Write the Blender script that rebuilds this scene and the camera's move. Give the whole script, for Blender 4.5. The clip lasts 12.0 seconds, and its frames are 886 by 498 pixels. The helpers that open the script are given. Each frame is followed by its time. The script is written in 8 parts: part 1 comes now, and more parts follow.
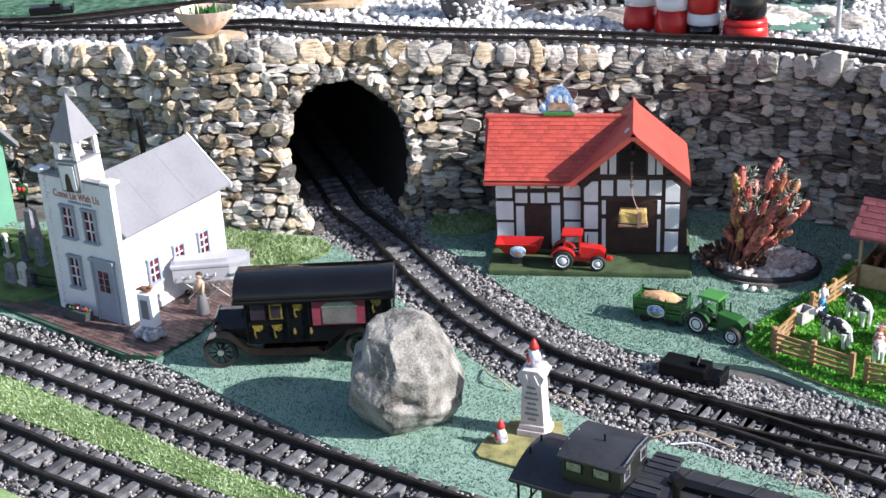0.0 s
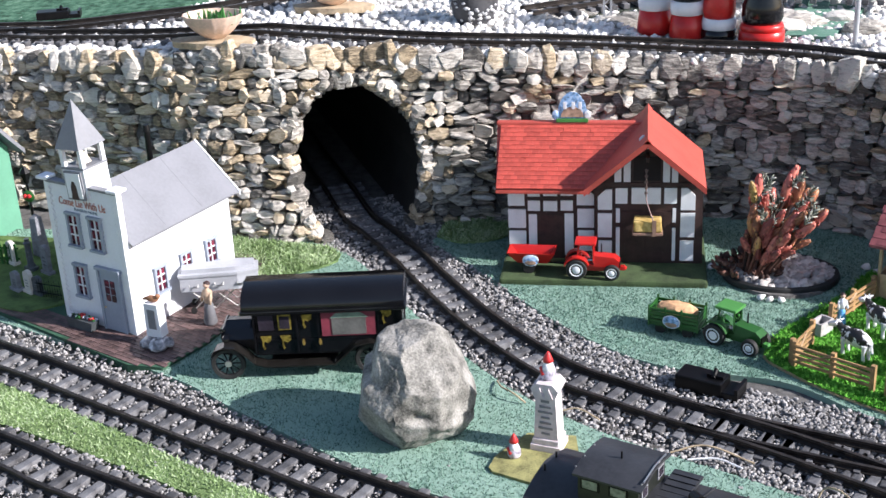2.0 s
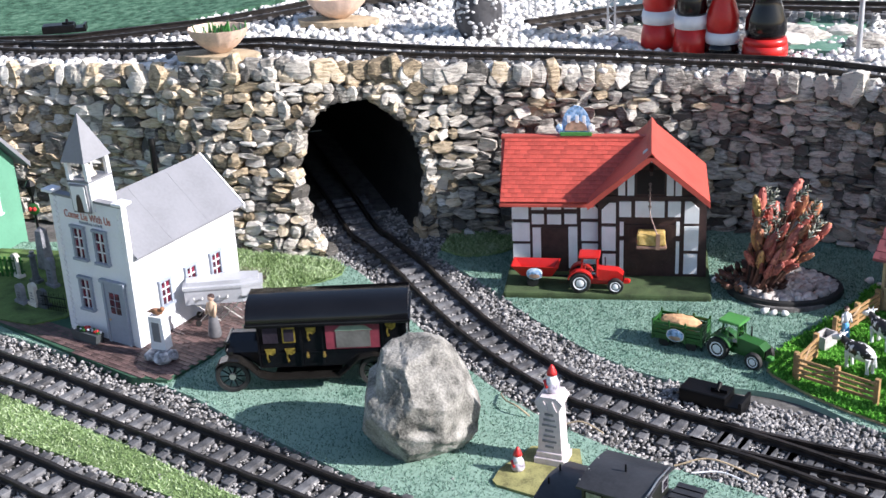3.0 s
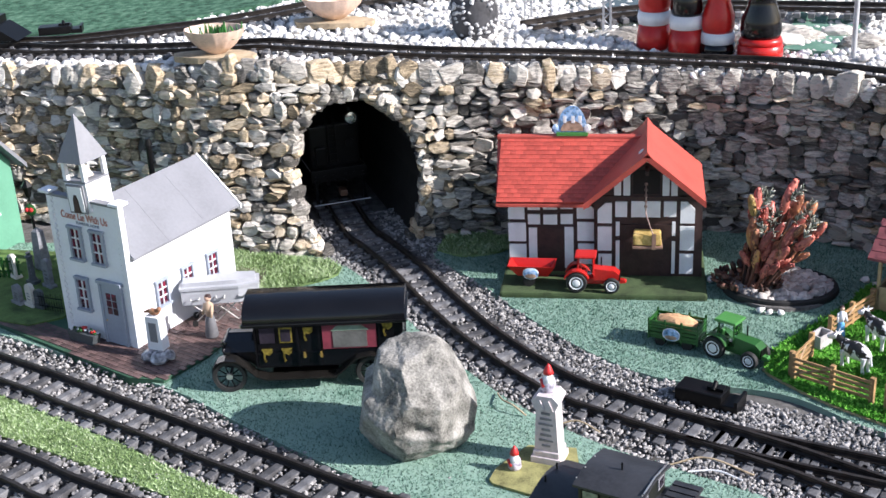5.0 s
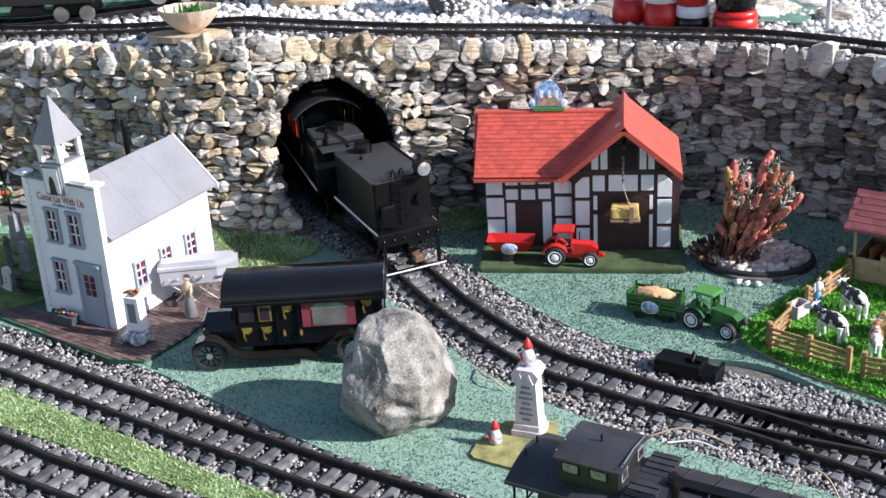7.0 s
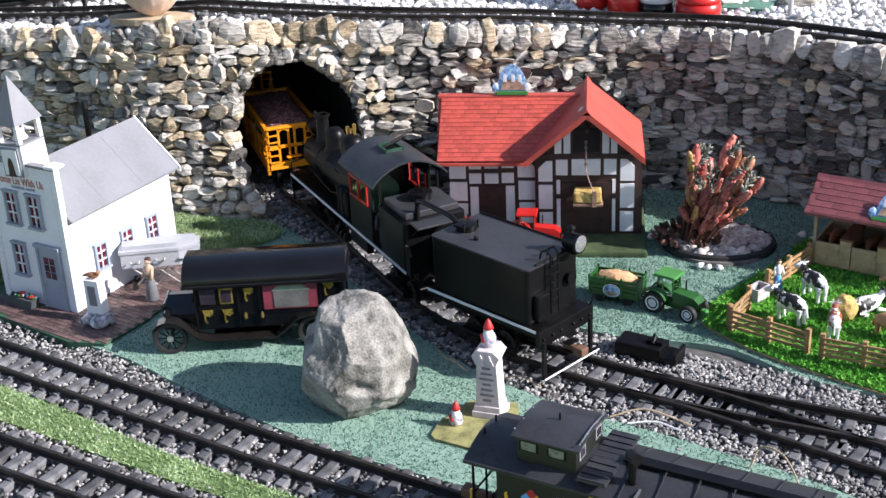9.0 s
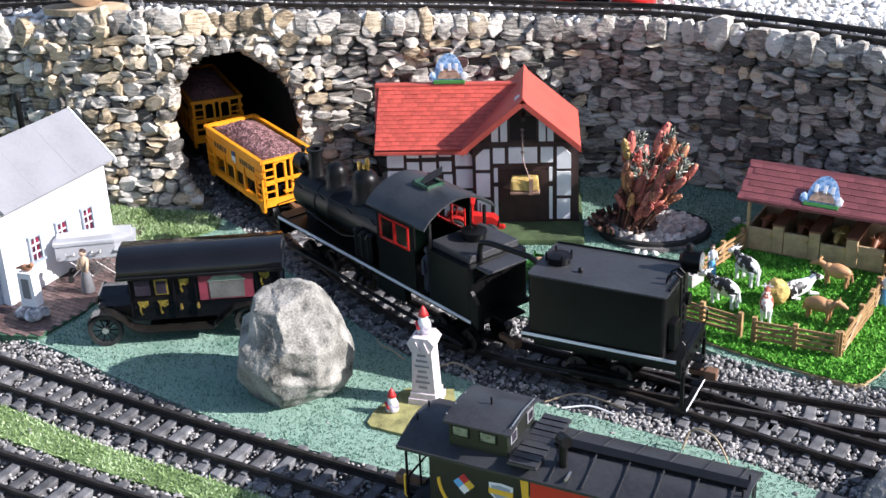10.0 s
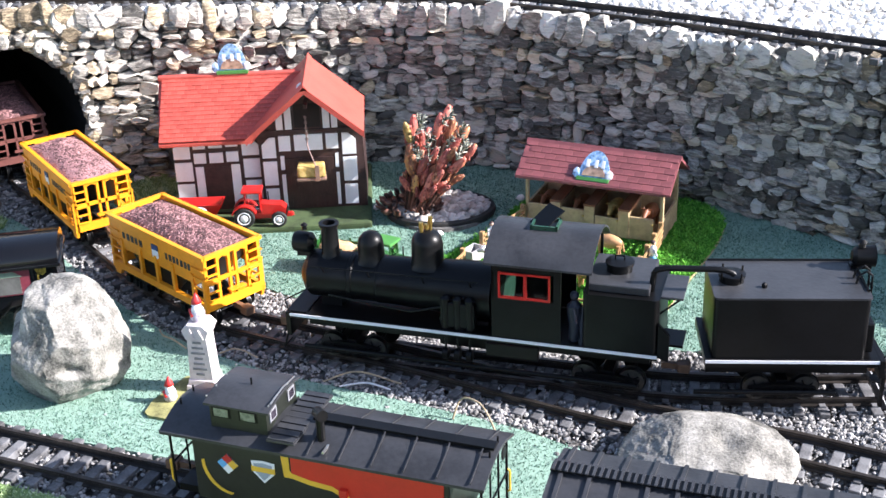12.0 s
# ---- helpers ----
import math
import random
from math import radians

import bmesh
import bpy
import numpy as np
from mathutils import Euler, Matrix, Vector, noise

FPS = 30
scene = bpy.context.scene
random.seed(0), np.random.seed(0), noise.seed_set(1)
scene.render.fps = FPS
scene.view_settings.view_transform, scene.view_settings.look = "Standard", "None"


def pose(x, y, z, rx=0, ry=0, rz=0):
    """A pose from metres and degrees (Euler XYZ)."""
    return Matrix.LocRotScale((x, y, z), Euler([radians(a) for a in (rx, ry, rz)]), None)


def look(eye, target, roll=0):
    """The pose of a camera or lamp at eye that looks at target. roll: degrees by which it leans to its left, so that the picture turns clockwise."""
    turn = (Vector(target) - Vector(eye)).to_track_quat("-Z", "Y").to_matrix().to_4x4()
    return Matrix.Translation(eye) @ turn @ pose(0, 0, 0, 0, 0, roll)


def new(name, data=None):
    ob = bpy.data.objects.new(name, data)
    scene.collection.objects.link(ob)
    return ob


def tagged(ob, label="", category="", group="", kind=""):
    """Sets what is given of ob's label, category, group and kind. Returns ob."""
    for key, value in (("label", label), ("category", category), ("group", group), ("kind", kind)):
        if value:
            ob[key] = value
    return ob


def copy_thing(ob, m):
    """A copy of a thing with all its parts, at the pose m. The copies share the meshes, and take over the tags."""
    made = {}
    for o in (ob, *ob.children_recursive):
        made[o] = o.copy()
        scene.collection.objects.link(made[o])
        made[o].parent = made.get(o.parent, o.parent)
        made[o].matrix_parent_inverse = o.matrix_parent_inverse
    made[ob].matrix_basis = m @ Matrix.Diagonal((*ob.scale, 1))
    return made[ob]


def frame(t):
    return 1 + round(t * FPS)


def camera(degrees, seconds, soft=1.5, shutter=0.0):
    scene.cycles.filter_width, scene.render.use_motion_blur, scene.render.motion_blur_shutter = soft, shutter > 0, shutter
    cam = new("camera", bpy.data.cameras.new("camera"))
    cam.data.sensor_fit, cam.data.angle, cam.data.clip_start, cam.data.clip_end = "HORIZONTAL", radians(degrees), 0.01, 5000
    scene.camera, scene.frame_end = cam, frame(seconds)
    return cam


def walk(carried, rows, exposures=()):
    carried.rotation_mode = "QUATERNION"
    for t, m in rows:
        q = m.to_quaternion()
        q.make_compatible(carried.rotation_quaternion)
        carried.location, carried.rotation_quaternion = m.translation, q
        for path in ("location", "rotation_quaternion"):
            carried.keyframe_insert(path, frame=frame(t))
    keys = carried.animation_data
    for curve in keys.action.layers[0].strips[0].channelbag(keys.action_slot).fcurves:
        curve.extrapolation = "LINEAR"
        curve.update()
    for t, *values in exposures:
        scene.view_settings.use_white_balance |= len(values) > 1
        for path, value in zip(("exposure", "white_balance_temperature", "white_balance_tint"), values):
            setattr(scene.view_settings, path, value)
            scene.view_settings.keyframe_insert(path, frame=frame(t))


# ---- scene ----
cam = camera(38.8, 12.0, 1.5)
PATH = [
    (0, (0.334, 0.317, 0.784), (0.035, 2.123, -0.021), -2.9),
    (0.5, (0.327, 0.328, 0.779), (0.022, 2.127, -0.038), -3.0),
    (1, (0.323, 0.341, 0.78), (0.016, 2.139, -0.04), -2.9),
    (1.5, (0.325, 0.344, 0.779), (0.025, 2.15, -0.025), -2.9),
    (2, (0.326, 0.346, 0.78), (0.013, 2.152, -0.02), -3.0),
    (2.5, (0.326, 0.346, 0.783), (0.004, 2.154, -0.011), -3.1),
    (3, (0.326, 0.343, 0.781), (0.007, 2.156, 0.001), -3.0),
    (5, (0.326, 0.339, 0.78), (0.013, 2.155, 0.002), -3.0),
    (5.5, (0.325, 0.336, 0.78), (0.014, 2.149, -0.007), -3.1),
    (6, (0.327, 0.333, 0.775), (0.021, 2.141, -0.024), -3.7),
    (6.5, (0.326, 0.336, 0.778), (0.042, 2.141, -0.036), -3.6),
    (7, (0.329, 0.337, 0.778), (0.047, 2.143, -0.033), -3.5),
    (9, (0.339, 0.334, 0.766), (0.104, 2.141, -0.059), -2.8),
    (9.5, (0.345, 0.334, 0.763), (0.134, 2.14, -0.069), -2.8),
    (10, (0.359, 0.33, 0.761), (0.2, 2.139, -0.077), -2.4),
    (10.5, (0.372, 0.321, 0.758), (0.263, 2.132, -0.084), -2.2),
    (11, (0.393, 0.31, 0.758), (0.335, 2.127, -0.076), -2.1),
    (11.5, (0.419, 0.302, 0.755), (0.425, 2.117, -0.087), -2.2),
    (12, (0.455, 0.3, 0.757), (0.525, 2.107, -0.098), -2.0),
]
walk(cam, [(t, look(eye, target, roll)) for t, eye, target, roll in PATH],
     [(t, e, 6430, 15) for t, e in ((0, 0.78), (7, 0.76), (9, 0.76), (9.5, 0.85), (10, 0.93), (10.5, 1.03), (11, 1.18), (12, 1.5))])

# world, sun, exposure
SUN_EL, SUN_AZ = 31.0, -11.0            # degrees; azimuth from +x towards +y
world = bpy.data.worlds.new("sky")
scene.world = world
world.use_nodes = True
wn = world.node_tree.nodes
sky = wn.new("ShaderNodeTexSky")
sky.sky_type, sky.sun_disc = "NISHITA", False
sky.sun_elevation, sky.sun_rotation = radians(SUN_EL), radians(90 - SUN_AZ)
wn["Background"].inputs[1].default_value = 0.1
world.node_tree.links.new(sky.outputs[0], wn["Background"].inputs[0])
sun = new("sun", bpy.data.lights.new("sun", "SUN"))
sun.data.energy, sun.data.angle, sun.data.color = 5.0, radians(0.6), (1.0, 0.975, 0.945)
sun_way = Vector((math.cos(radians(SUN_EL)) * math.cos(radians(SUN_AZ)), math.cos(radians(SUN_EL)) * math.sin(radians(SUN_AZ)), math.sin(radians(SUN_EL))))
sun.matrix_world = look(sun_way * 5, (0, 0, 0))


# materials
def surf(name, base, rough=0.6, metal=0.0, var=0.18, scale=30.0, bump=0.15, fine=220.0, tint=None, pick=0.0, spec=0.5, coat=0.0, strata=0.0, relief=0.0):
    """A procedural surface: base colour varied at two scales, fine relief; pick: how far single pieces differ."""
    m = bpy.data.materials.new(name)
    m.use_nodes = True
    n, l = m.node_tree.nodes, m.node_tree.links
    b = n["Principled BSDF"]
    b.inputs["Roughness"].default_value, b.inputs["Metallic"].default_value = rough, metal
    b.inputs["Specular IOR Level"].default_value = spec
    b.inputs["Coat Weight"].default_value = coat
    co = n.new("ShaderNodeTexCoord")
    big, small = n.new("ShaderNodeTexNoise"), n.new("ShaderNodeTexNoise")
    for t, s, d in ((big, scale, 4), (small, fine, 3)):
        t.inputs["Scale"].default_value, t.inputs["Detail"].default_value = s, d
        if strata:
            place, squash = n.new("ShaderNodeNewGeometry"), n.new("ShaderNodeVectorMath")
            squash.operation = "MULTIPLY"
            squash.inputs[1].default_value = (1, 1, strata)
            l.new(place.outputs["Position"], squash.inputs[0])
            l.new(squash.outputs[0], t.inputs["Vector"])
        else:
            l.new(co.outputs["Object"], t.inputs["Vector"])
    ramp = n.new("ShaderNodeValToRGB")
    lo = [c * (1 - 1.6 * var) for c in base]
    hi = list(tint) if tint else [min(1, c * (1 + 1.3 * var)) for c in base]
    ramp.color_ramp.elements[0].color, ramp.color_ramp.elements[1].color = (*lo, 1), (*hi, 1)
    ramp.color_ramp.elements[0].position, ramp.color_ramp.elements[1].position = 0.3, 0.72
    mid = ramp.color_ramp.elements.new(0.5)
    mid.color = (*base, 1)
    add = n.new("ShaderNodeMath")
    add.operation = "MULTIPLY_ADD"
    l.new(small.outputs["Fac"], add.inputs[0])
    add.inputs[1].default_value = 0.45
    sub = n.new("ShaderNodeMath")
    sub.operation = "MULTIPLY_ADD"
    l.new(big.outputs["Fac"], sub.inputs[0])
    sub.inputs[1].default_value, sub.inputs[2].default_value = 0.9, -0.175
    l.new(sub.outputs[0], add.inputs[2])
    last = add.outputs[0]
    if pick:
        info, geo, mix = n.new("ShaderNodeObjectInfo"), n.new("ShaderNodeNewGeometry"), n.new("ShaderNodeMath")
        both = n.new("ShaderNodeMath")
        both.operation = "ADD"
        l.new(info.outputs["Random"], both.inputs[0])
        l.new(geo.outputs["Random Per Island"], both.inputs[1])
        fr = n.new("ShaderNodeMath")
        fr.operation = "FRACT"
        l.new(both.outputs[0], fr.inputs[0])
        mix.operation = "MULTIPLY_ADD"
        l.new(fr.outputs[0], mix.inputs[0])
        mix.inputs[1].default_value = pick
        off = n.new("ShaderNodeMath")
        off.operation = "ADD"
        off.inputs[1].default_value = -pick / 2
        l.new(last, off.inputs[0])
        l.new(off.outputs[0], mix.inputs[2])
        last = mix.outputs[0]
    l.new(last, ramp.inputs[0])
    l.new(ramp.outputs[0], b.inputs["Base Color"])
    if bump:
        bp = n.new("ShaderNodeBump")
        bp.inputs["Strength"].default_value, bp.inputs["Distance"].default_value = bump, relief or 0.6 / fine
        l.new(add.outputs[0], bp.inputs["Height"])
        l.new(bp.outputs[0], b.inputs["Normal"])
    return m


def glass(name, colour=(0.9, 0.95, 0.95), rough=0.03):
    m = bpy.data.materials.new(name)
    m.use_nodes = True
    b = m.node_tree.nodes["Principled BSDF"]
    b.inputs["Base Color"].default_value = (*colour, 1)
    b.inputs["Roughness"].default_value, b.inputs["Transmission Weight"].default_value = rough, 1.0
    return m


BALLAST = surf("grey_ballast", (0.26, 0.254, 0.252), 0.9, var=0.35, scale=60, fine=500, bump=0.3, pick=0.52, tint=(0.42, 0.405, 0.395))
SOIL = surf("dark_grit", (0.12, 0.115, 0.11), 0.95, var=0.35, scale=60, fine=400, bump=0.6)
PEBBLE = surf("white_pebble", (0.74, 0.72, 0.69), 0.75, var=0.12, scale=50, fine=300, bump=0.15, pick=0.6, tint=(0.88, 0.86, 0.83))
TURF = surf("blue_green_turf", (0.115, 0.235, 0.175), 0.95, var=0.3, scale=14, fine=600, bump=0.9, pick=0.7, tint=(0.25, 0.38, 0.31), spec=0.15)
GRASS = surf("yellow_green_turf", (0.25, 0.37, 0.15), 0.95, var=0.24, scale=14, fine=600, bump=0.9, pick=0.6, tint=(0.48, 0.58, 0.36), spec=0.15)
BRIGHT = surf("bright_green_mat", (0.1, 0.36, 0.04), 0.9, var=0.3, scale=40, fine=500, bump=0.9, pick=0.6, tint=(0.2, 0.5, 0.08), spec=0.15)
OLIVE = surf("dark_olive_mat", (0.05, 0.08, 0.03), 0.95, var=0.3, scale=40, fine=500, bump=0.9)
STONE = surf("grey_rubble", (0.3, 0.28, 0.25), 0.88, var=0.42, scale=75, fine=330, bump=1.0, strata=3.6, pick=0.6, tint=(0.6, 0.56, 0.49), relief=0.005)
OCHRE = surf("ochre_rubble", (0.52, 0.41, 0.27), 0.88, var=0.38, scale=75, fine=330, bump=1.0, strata=3.6, pick=0.45, tint=(0.68, 0.58, 0.44), relief=0.005)
PALE = surf("pale_rubble", (0.57, 0.53, 0.47), 0.88, var=0.34, scale=75, fine=330, bump=1.0, strata=3.6, pick=0.45, tint=(0.7, 0.67, 0.61), relief=0.004)
MORTAR = surf("mortar", (0.13, 0.12, 0.108), 0.95, var=0.35, scale=30, fine=150, bump=0.8)
CONCRETE = surf("render_patch", (0.42, 0.41, 0.4), 0.9, var=0.2, scale=30, fine=150, bump=0.5)
BORE = surf("black_lining", (0.012, 0.012, 0.012), 0.8, var=0.3)
BOULDER = surf("granite_boulder", (0.23, 0.222, 0.2), 0.85, var=0.45, scale=36, fine=380, bump=0.9, tint=(0.42, 0.405, 0.375), relief=0.0022)
SLEEPER = surf("weathered_sleeper", (0.1, 0.1, 0.106), 0.7, var=0.3, scale=60, fine=400, bump=0.35, pick=0.35, tint=(0.18, 0.182, 0.19))
RAIL = surf("brown_rail", (0.045, 0.038, 0.034), 0.45, metal=0.5, var=0.3, scale=50, fine=300, bump=0.2)
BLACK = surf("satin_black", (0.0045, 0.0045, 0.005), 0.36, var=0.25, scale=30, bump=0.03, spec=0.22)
GLOSS = surf("gloss_black", (0.005, 0.005, 0.006), 0.16, var=0.2, scale=30, bump=0.02)
WHITE = surf("white_plastic", (0.78, 0.79, 0.82), 0.5, var=0.04, scale=20, bump=0.06)
GREY = surf("grey_plastic", (0.2, 0.205, 0.225), 0.55, var=0.07, scale=20, bump=0.08)
TRIM = surf("grey_blue_trim", (0.3, 0.34, 0.41), 0.55, var=0.06)
PAVER = surf("brown_paver", (0.12, 0.075, 0.07), 0.6, var=0.3, scale=40, bump=0.3, pick=0.4)
ROOF = surf("red_roof", (0.46, 0.075, 0.055), 0.5, var=0.14, scale=30, bump=0.15, pick=0.35)
PLUM = surf("plum_roof", (0.21, 0.063, 0.068), 0.55, var=0.14, scale=30, bump=0.15, pick=0.35)
TIMBER = surf("dark_brown_timber", (0.045, 0.022, 0.02), 0.6, var=0.25, scale=60, bump=0.2)
TAN = surf("tan_wood", (0.45, 0.33, 0.19), 0.6, var=0.15, scale=60, bump=0.25)
FENCE = surf("fence_wood", (0.36, 0.22, 0.1), 0.6, var=0.2, scale=60, bump=0.25)
RED = surf("tractor_red", (0.52, 0.018, 0.015), 0.3, var=0.08)
GREEN = surf("tractor_green", (0.02, 0.1, 0.02), 0.35, var=0.1)
LIME = surf("light_green", (0.07, 0.25, 0.06), 0.35, var=0.08)
YELLOW = surf("ore_car_yellow", (0.86, 0.32, 0.014), 0.4, var=0.08, scale=25, bump=0.04)
MAROON = surf("ore_car_brown", (0.16, 0.06, 0.05), 0.5, var=0.12)
ORE = surf("reddish_ore", (0.19, 0.088, 0.086), 0.6, var=0.35, scale=80, fine=600, bump=0.8, pick=0.8, tint=(0.36, 0.19, 0.19))
STEEL = surf("bright_steel", (0.55, 0.54, 0.52), 0.3, metal=0.9, var=0.1)
DULLSTEEL = surf("dull_steel", (0.09, 0.085, 0.08), 0.4, metal=0.7, var=0.2)
BRASS = surf("brass", (0.6, 0.4, 0.12), 0.3, metal=0.9, var=0.15)
STRAW = surf("straw", (0.5, 0.34, 0.1), 0.85, var=0.3, scale=120, fine=600, bump=0.8, tint=(0.68, 0.5, 0.2))
TERRACOTTA = surf("peach_straw", (0.62, 0.36, 0.19), 0.85, var=0.25, scale=120, fine=600, bump=0.8)
BROWNISH = surf("horse_brown", (0.2, 0.07, 0.03), 0.5, var=0.15)
SKIN = surf("figure_skin", (0.6, 0.4, 0.3), 0.5, var=0.06)
BLUE = surf("sky_blue", (0.12, 0.4, 0.75), 0.5, var=0.06)
MINT = surf("mint_green", (0.12, 0.31, 0.21), 0.55, var=0.06)
SLATE = surf("slate_roof", (0.16, 0.17, 0.2), 0.55, var=0.1)
SHELL = surf("shell_pink", (0.68, 0.5, 0.4), 0.55, var=0.15, scale=40)
FLAG = surf("flagstone", (0.42, 0.33, 0.22), 0.85, var=0.25, scale=30, bump=0.5)
CABOOSE_RED = surf("caboose_red", (0.55, 0.03, 0.014), 0.35, var=0.06)
CABOOSE = surf("caboose_olive_black", (0.012, 0.014, 0.011), 0.4, var=0.2)
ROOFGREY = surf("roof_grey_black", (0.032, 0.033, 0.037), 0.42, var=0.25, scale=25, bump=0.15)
LETTER = surf("dark_lettering", (0.03, 0.03, 0.04), 0.5, var=0.05)
TYRE = surf("tyre_rubber", (0.015, 0.015, 0.015), 0.7, var=0.2)
LAMP = surf("silver_lamp", (0.75, 0.76, 0.78), 0.15, metal=0.8, var=0.05)
POND = surf("pond_water", (0.05, 0.06, 0.045), 0.08, var=0.3, scale=6, bump=0.05, fine=60)
PANE = glass("window_glass")
GRIT = surf("pale_grit", (0.45, 0.44, 0.42), 0.95, var=0.3, scale=60, fine=300, bump=0.6)


# builders
def bmnew():
    return bmesh.new()


def link_mesh(name, me, material):
    ob = new(name, me)
    if material:
        me.materials.append(material)
    return ob


def part(name, bm, material, parent=None, label="", smooth=False):
    """Links a bmesh as one mesh object under a thing or under a part."""
    bmesh.ops.recalc_face_normals(bm, faces=bm.faces)
    me = bpy.data.meshes.new(name)
    bm.to_mesh(me)
    bm.free()
    if smooth:
        me.polygons.foreach_set("use_smooth", [True] * len(me.polygons))
        me.set_sharp_from_angle(angle=radians(40))
    ob = link_mesh(name, me, material)
    ob.parent = parent
    if label:
        ob["label"] = label
    return ob


def thing(name, m, label, category, group="", kind=""):
    ob = new(name)
    ob.empty_display_size = 0.02
    ob.matrix_world = m
    return tagged(ob, label, category, group, kind)


def box(bm, x0, x1, y0, y1, z0, z1, bevel=0.0, m=None):
    r = bmesh.ops.create_cube(bm, size=1.0)
    vs = r["verts"]
    for v in vs:
        v.co = Vector(((x0 + x1) / 2 + v.co.x * (x1 - x0), (y0 + y1) / 2 + v.co.y * (y1 - y0), (z0 + z1) / 2 + v.co.z * (z1 - z0)))
    if bevel:
        es = {e for v in vs for e in v.link_edges}
        out = bmesh.ops.bevel(bm, geom=list(es), offset=bevel, segments=2, affect="EDGES", profile=0.6)
        vs = list({v for f in out["faces"] for v in f.verts} | {v for v in vs if v.is_valid})
    if m is not None:
        bmesh.ops.transform(bm, matrix=m, verts=vs)
    return bm


def rod(bm, a, b, r0, r1=None, seg=12, cap=True):
    """A tapered round bar from a to b."""
    a, b = Vector(a), Vector(b)
    d = b - a
    m = Matrix.Translation((a + b) / 2) @ d.to_track_quat("Z", "Y").to_matrix().to_4x4()
    bmesh.ops.create_cone(bm, cap_ends=cap, segments=seg, radius1=r0, radius2=r0 if r1 is None else r1, depth=d.length, matrix=m)
    return bm


def pipe(bm, pts, r, seg=8):
    for a, b in zip(pts, pts[1:]):
        rod(bm, a, b, r, r, seg)
    for p in pts[1:-1]:
        bmesh.ops.create_icosphere(bm, subdivisions=1, radius=r * 1.02, matrix=Matrix.Translation(p))
    return bm


def lathe(bm, profile, at=(0, 0, 0), seg=20, axis="Z"):
    """Turns (radius, height) pairs about an axis through at."""
    rings = []
    for r, h in profile:
        ring = []
        for k in range(seg):
            c, s = math.cos(2 * math.pi * k / seg) * r, math.sin(2 * math.pi * k / seg) * r
            co = {"Z": (c, s, h), "X": (h, c, s), "Y": (c, h, s)}[axis]
            ring.append(bm.verts.new(Vector(at) + Vector(co)))
        rings.append(ring)
    for a, b in zip(rings, rings[1:]):
        for k in range(seg):
            bm.faces.new((a[k], a[(k + 1) % seg], b[(k + 1) % seg], b[k]))
    if (Vector(profile[0]) - Vector(profile[-1])).length > 1e-6:
        for ring in (rings[0], rings[-1]):
            bm.faces.new(ring)
    return bm


def prism(bm, pts, d0, d1, axis="Y"):
    """A flat outline pushed from d0 to d1 along an axis; pts are the other two coordinates."""
    def co(p, d):
        return {"Y": (p[0], d, p[1]), "X": (d, p[0], p[1]), "Z": (p[0], p[1], d)}[axis]
    a = [bm.verts.new(co(p, d0)) for p in pts]
    b = [bm.verts.new(co(p, d1)) for p in pts]
    n = len(pts)
    bm.faces.new(a)
    bm.faces.new(b)
    for k in range(n):
        bm.faces.new((a[k], a[(k + 1) % n], b[(k + 1) % n], b[k]))
    return bm


def ball(bm, at, r, sub=2, stretch=(1, 1, 1)):
    bmesh.ops.create_icosphere(bm, subdivisions=sub, radius=r, matrix=Matrix.Translation(at) @ Matrix.Diagonal((*stretch, 1)))
    return bm


def grid_mesh(name, verts, faces, material, smooth=False):
    me = bpy.data.meshes.new(name)
    me.from_pydata([tuple(v) for v in verts], [], [tuple(f) for f in faces])
    me.validate()
    if smooth:
        me.polygons.foreach_set("use_smooth", [True] * len(me.polygons))
    return link_mesh(name, me, material)


def curve_through(pts, step=0.01):
    """A smooth line through the points, in equal steps."""
    p = [Vector((*q, 0)) if len(q) == 2 else Vector(q) for q in pts]
    p = [2 * p[0] - p[1]] + p + [2 * p[-1] - p[-2]]
    out = []
    for a, b, c, d in zip(p, p[1:], p[2:], p[3:]):
        n = max(2, int((c - b).length / 0.004))
        for k in range(n):
            t = k / n
            out.append(0.5 * (2 * b + (c - a) * t + (2 * a - 5 * b + 4 * c - d) * t * t + (3 * b - a - 3 * c + d) * t ** 3))
    out.append(p[-2])
    line, run = [out[0]], 0.0
    for a, b in zip(out, out[1:]):
        run += (b - a).length
        if run >= step:
            line.append(b)
            run = 0.0
    return line


rng = np.random.default_rng(7)


def shard(seed, size=1.0, flat=(1, 1, 1)):
    """A rough stone of 20 faces as arrays."""
    g = np.random.default_rng(seed)
    p = (1 + 5 ** 0.5) / 2
    v = np.array([(-1, p, 0), (1, p, 0), (-1, -p, 0), (1, -p, 0), (0, -1, p), (0, 1, p), (0, -1, -p), (0, 1, -p), (p, 0, -1), (p, 0, 1), (-p, 0, -1), (-p, 0, 1)], float) / 1.9
    f = np.array([(0, 11, 5), (0, 5, 1), (0, 1, 7), (0, 7, 10), (0, 10, 11), (1, 5, 9), (5, 11, 4), (11, 10, 2), (10, 7, 6), (7, 1, 8), (3, 9, 4), (3, 4, 2), (3, 2, 6), (3, 6, 8), (3, 8, 9), (4, 9, 5), (2, 4, 11), (6, 2, 10), (8, 6, 7), (9, 8, 1)])
    v = v * (0.72 + 0.5 * g.random((12, 1))) * np.array(flat) * size
    return v, f


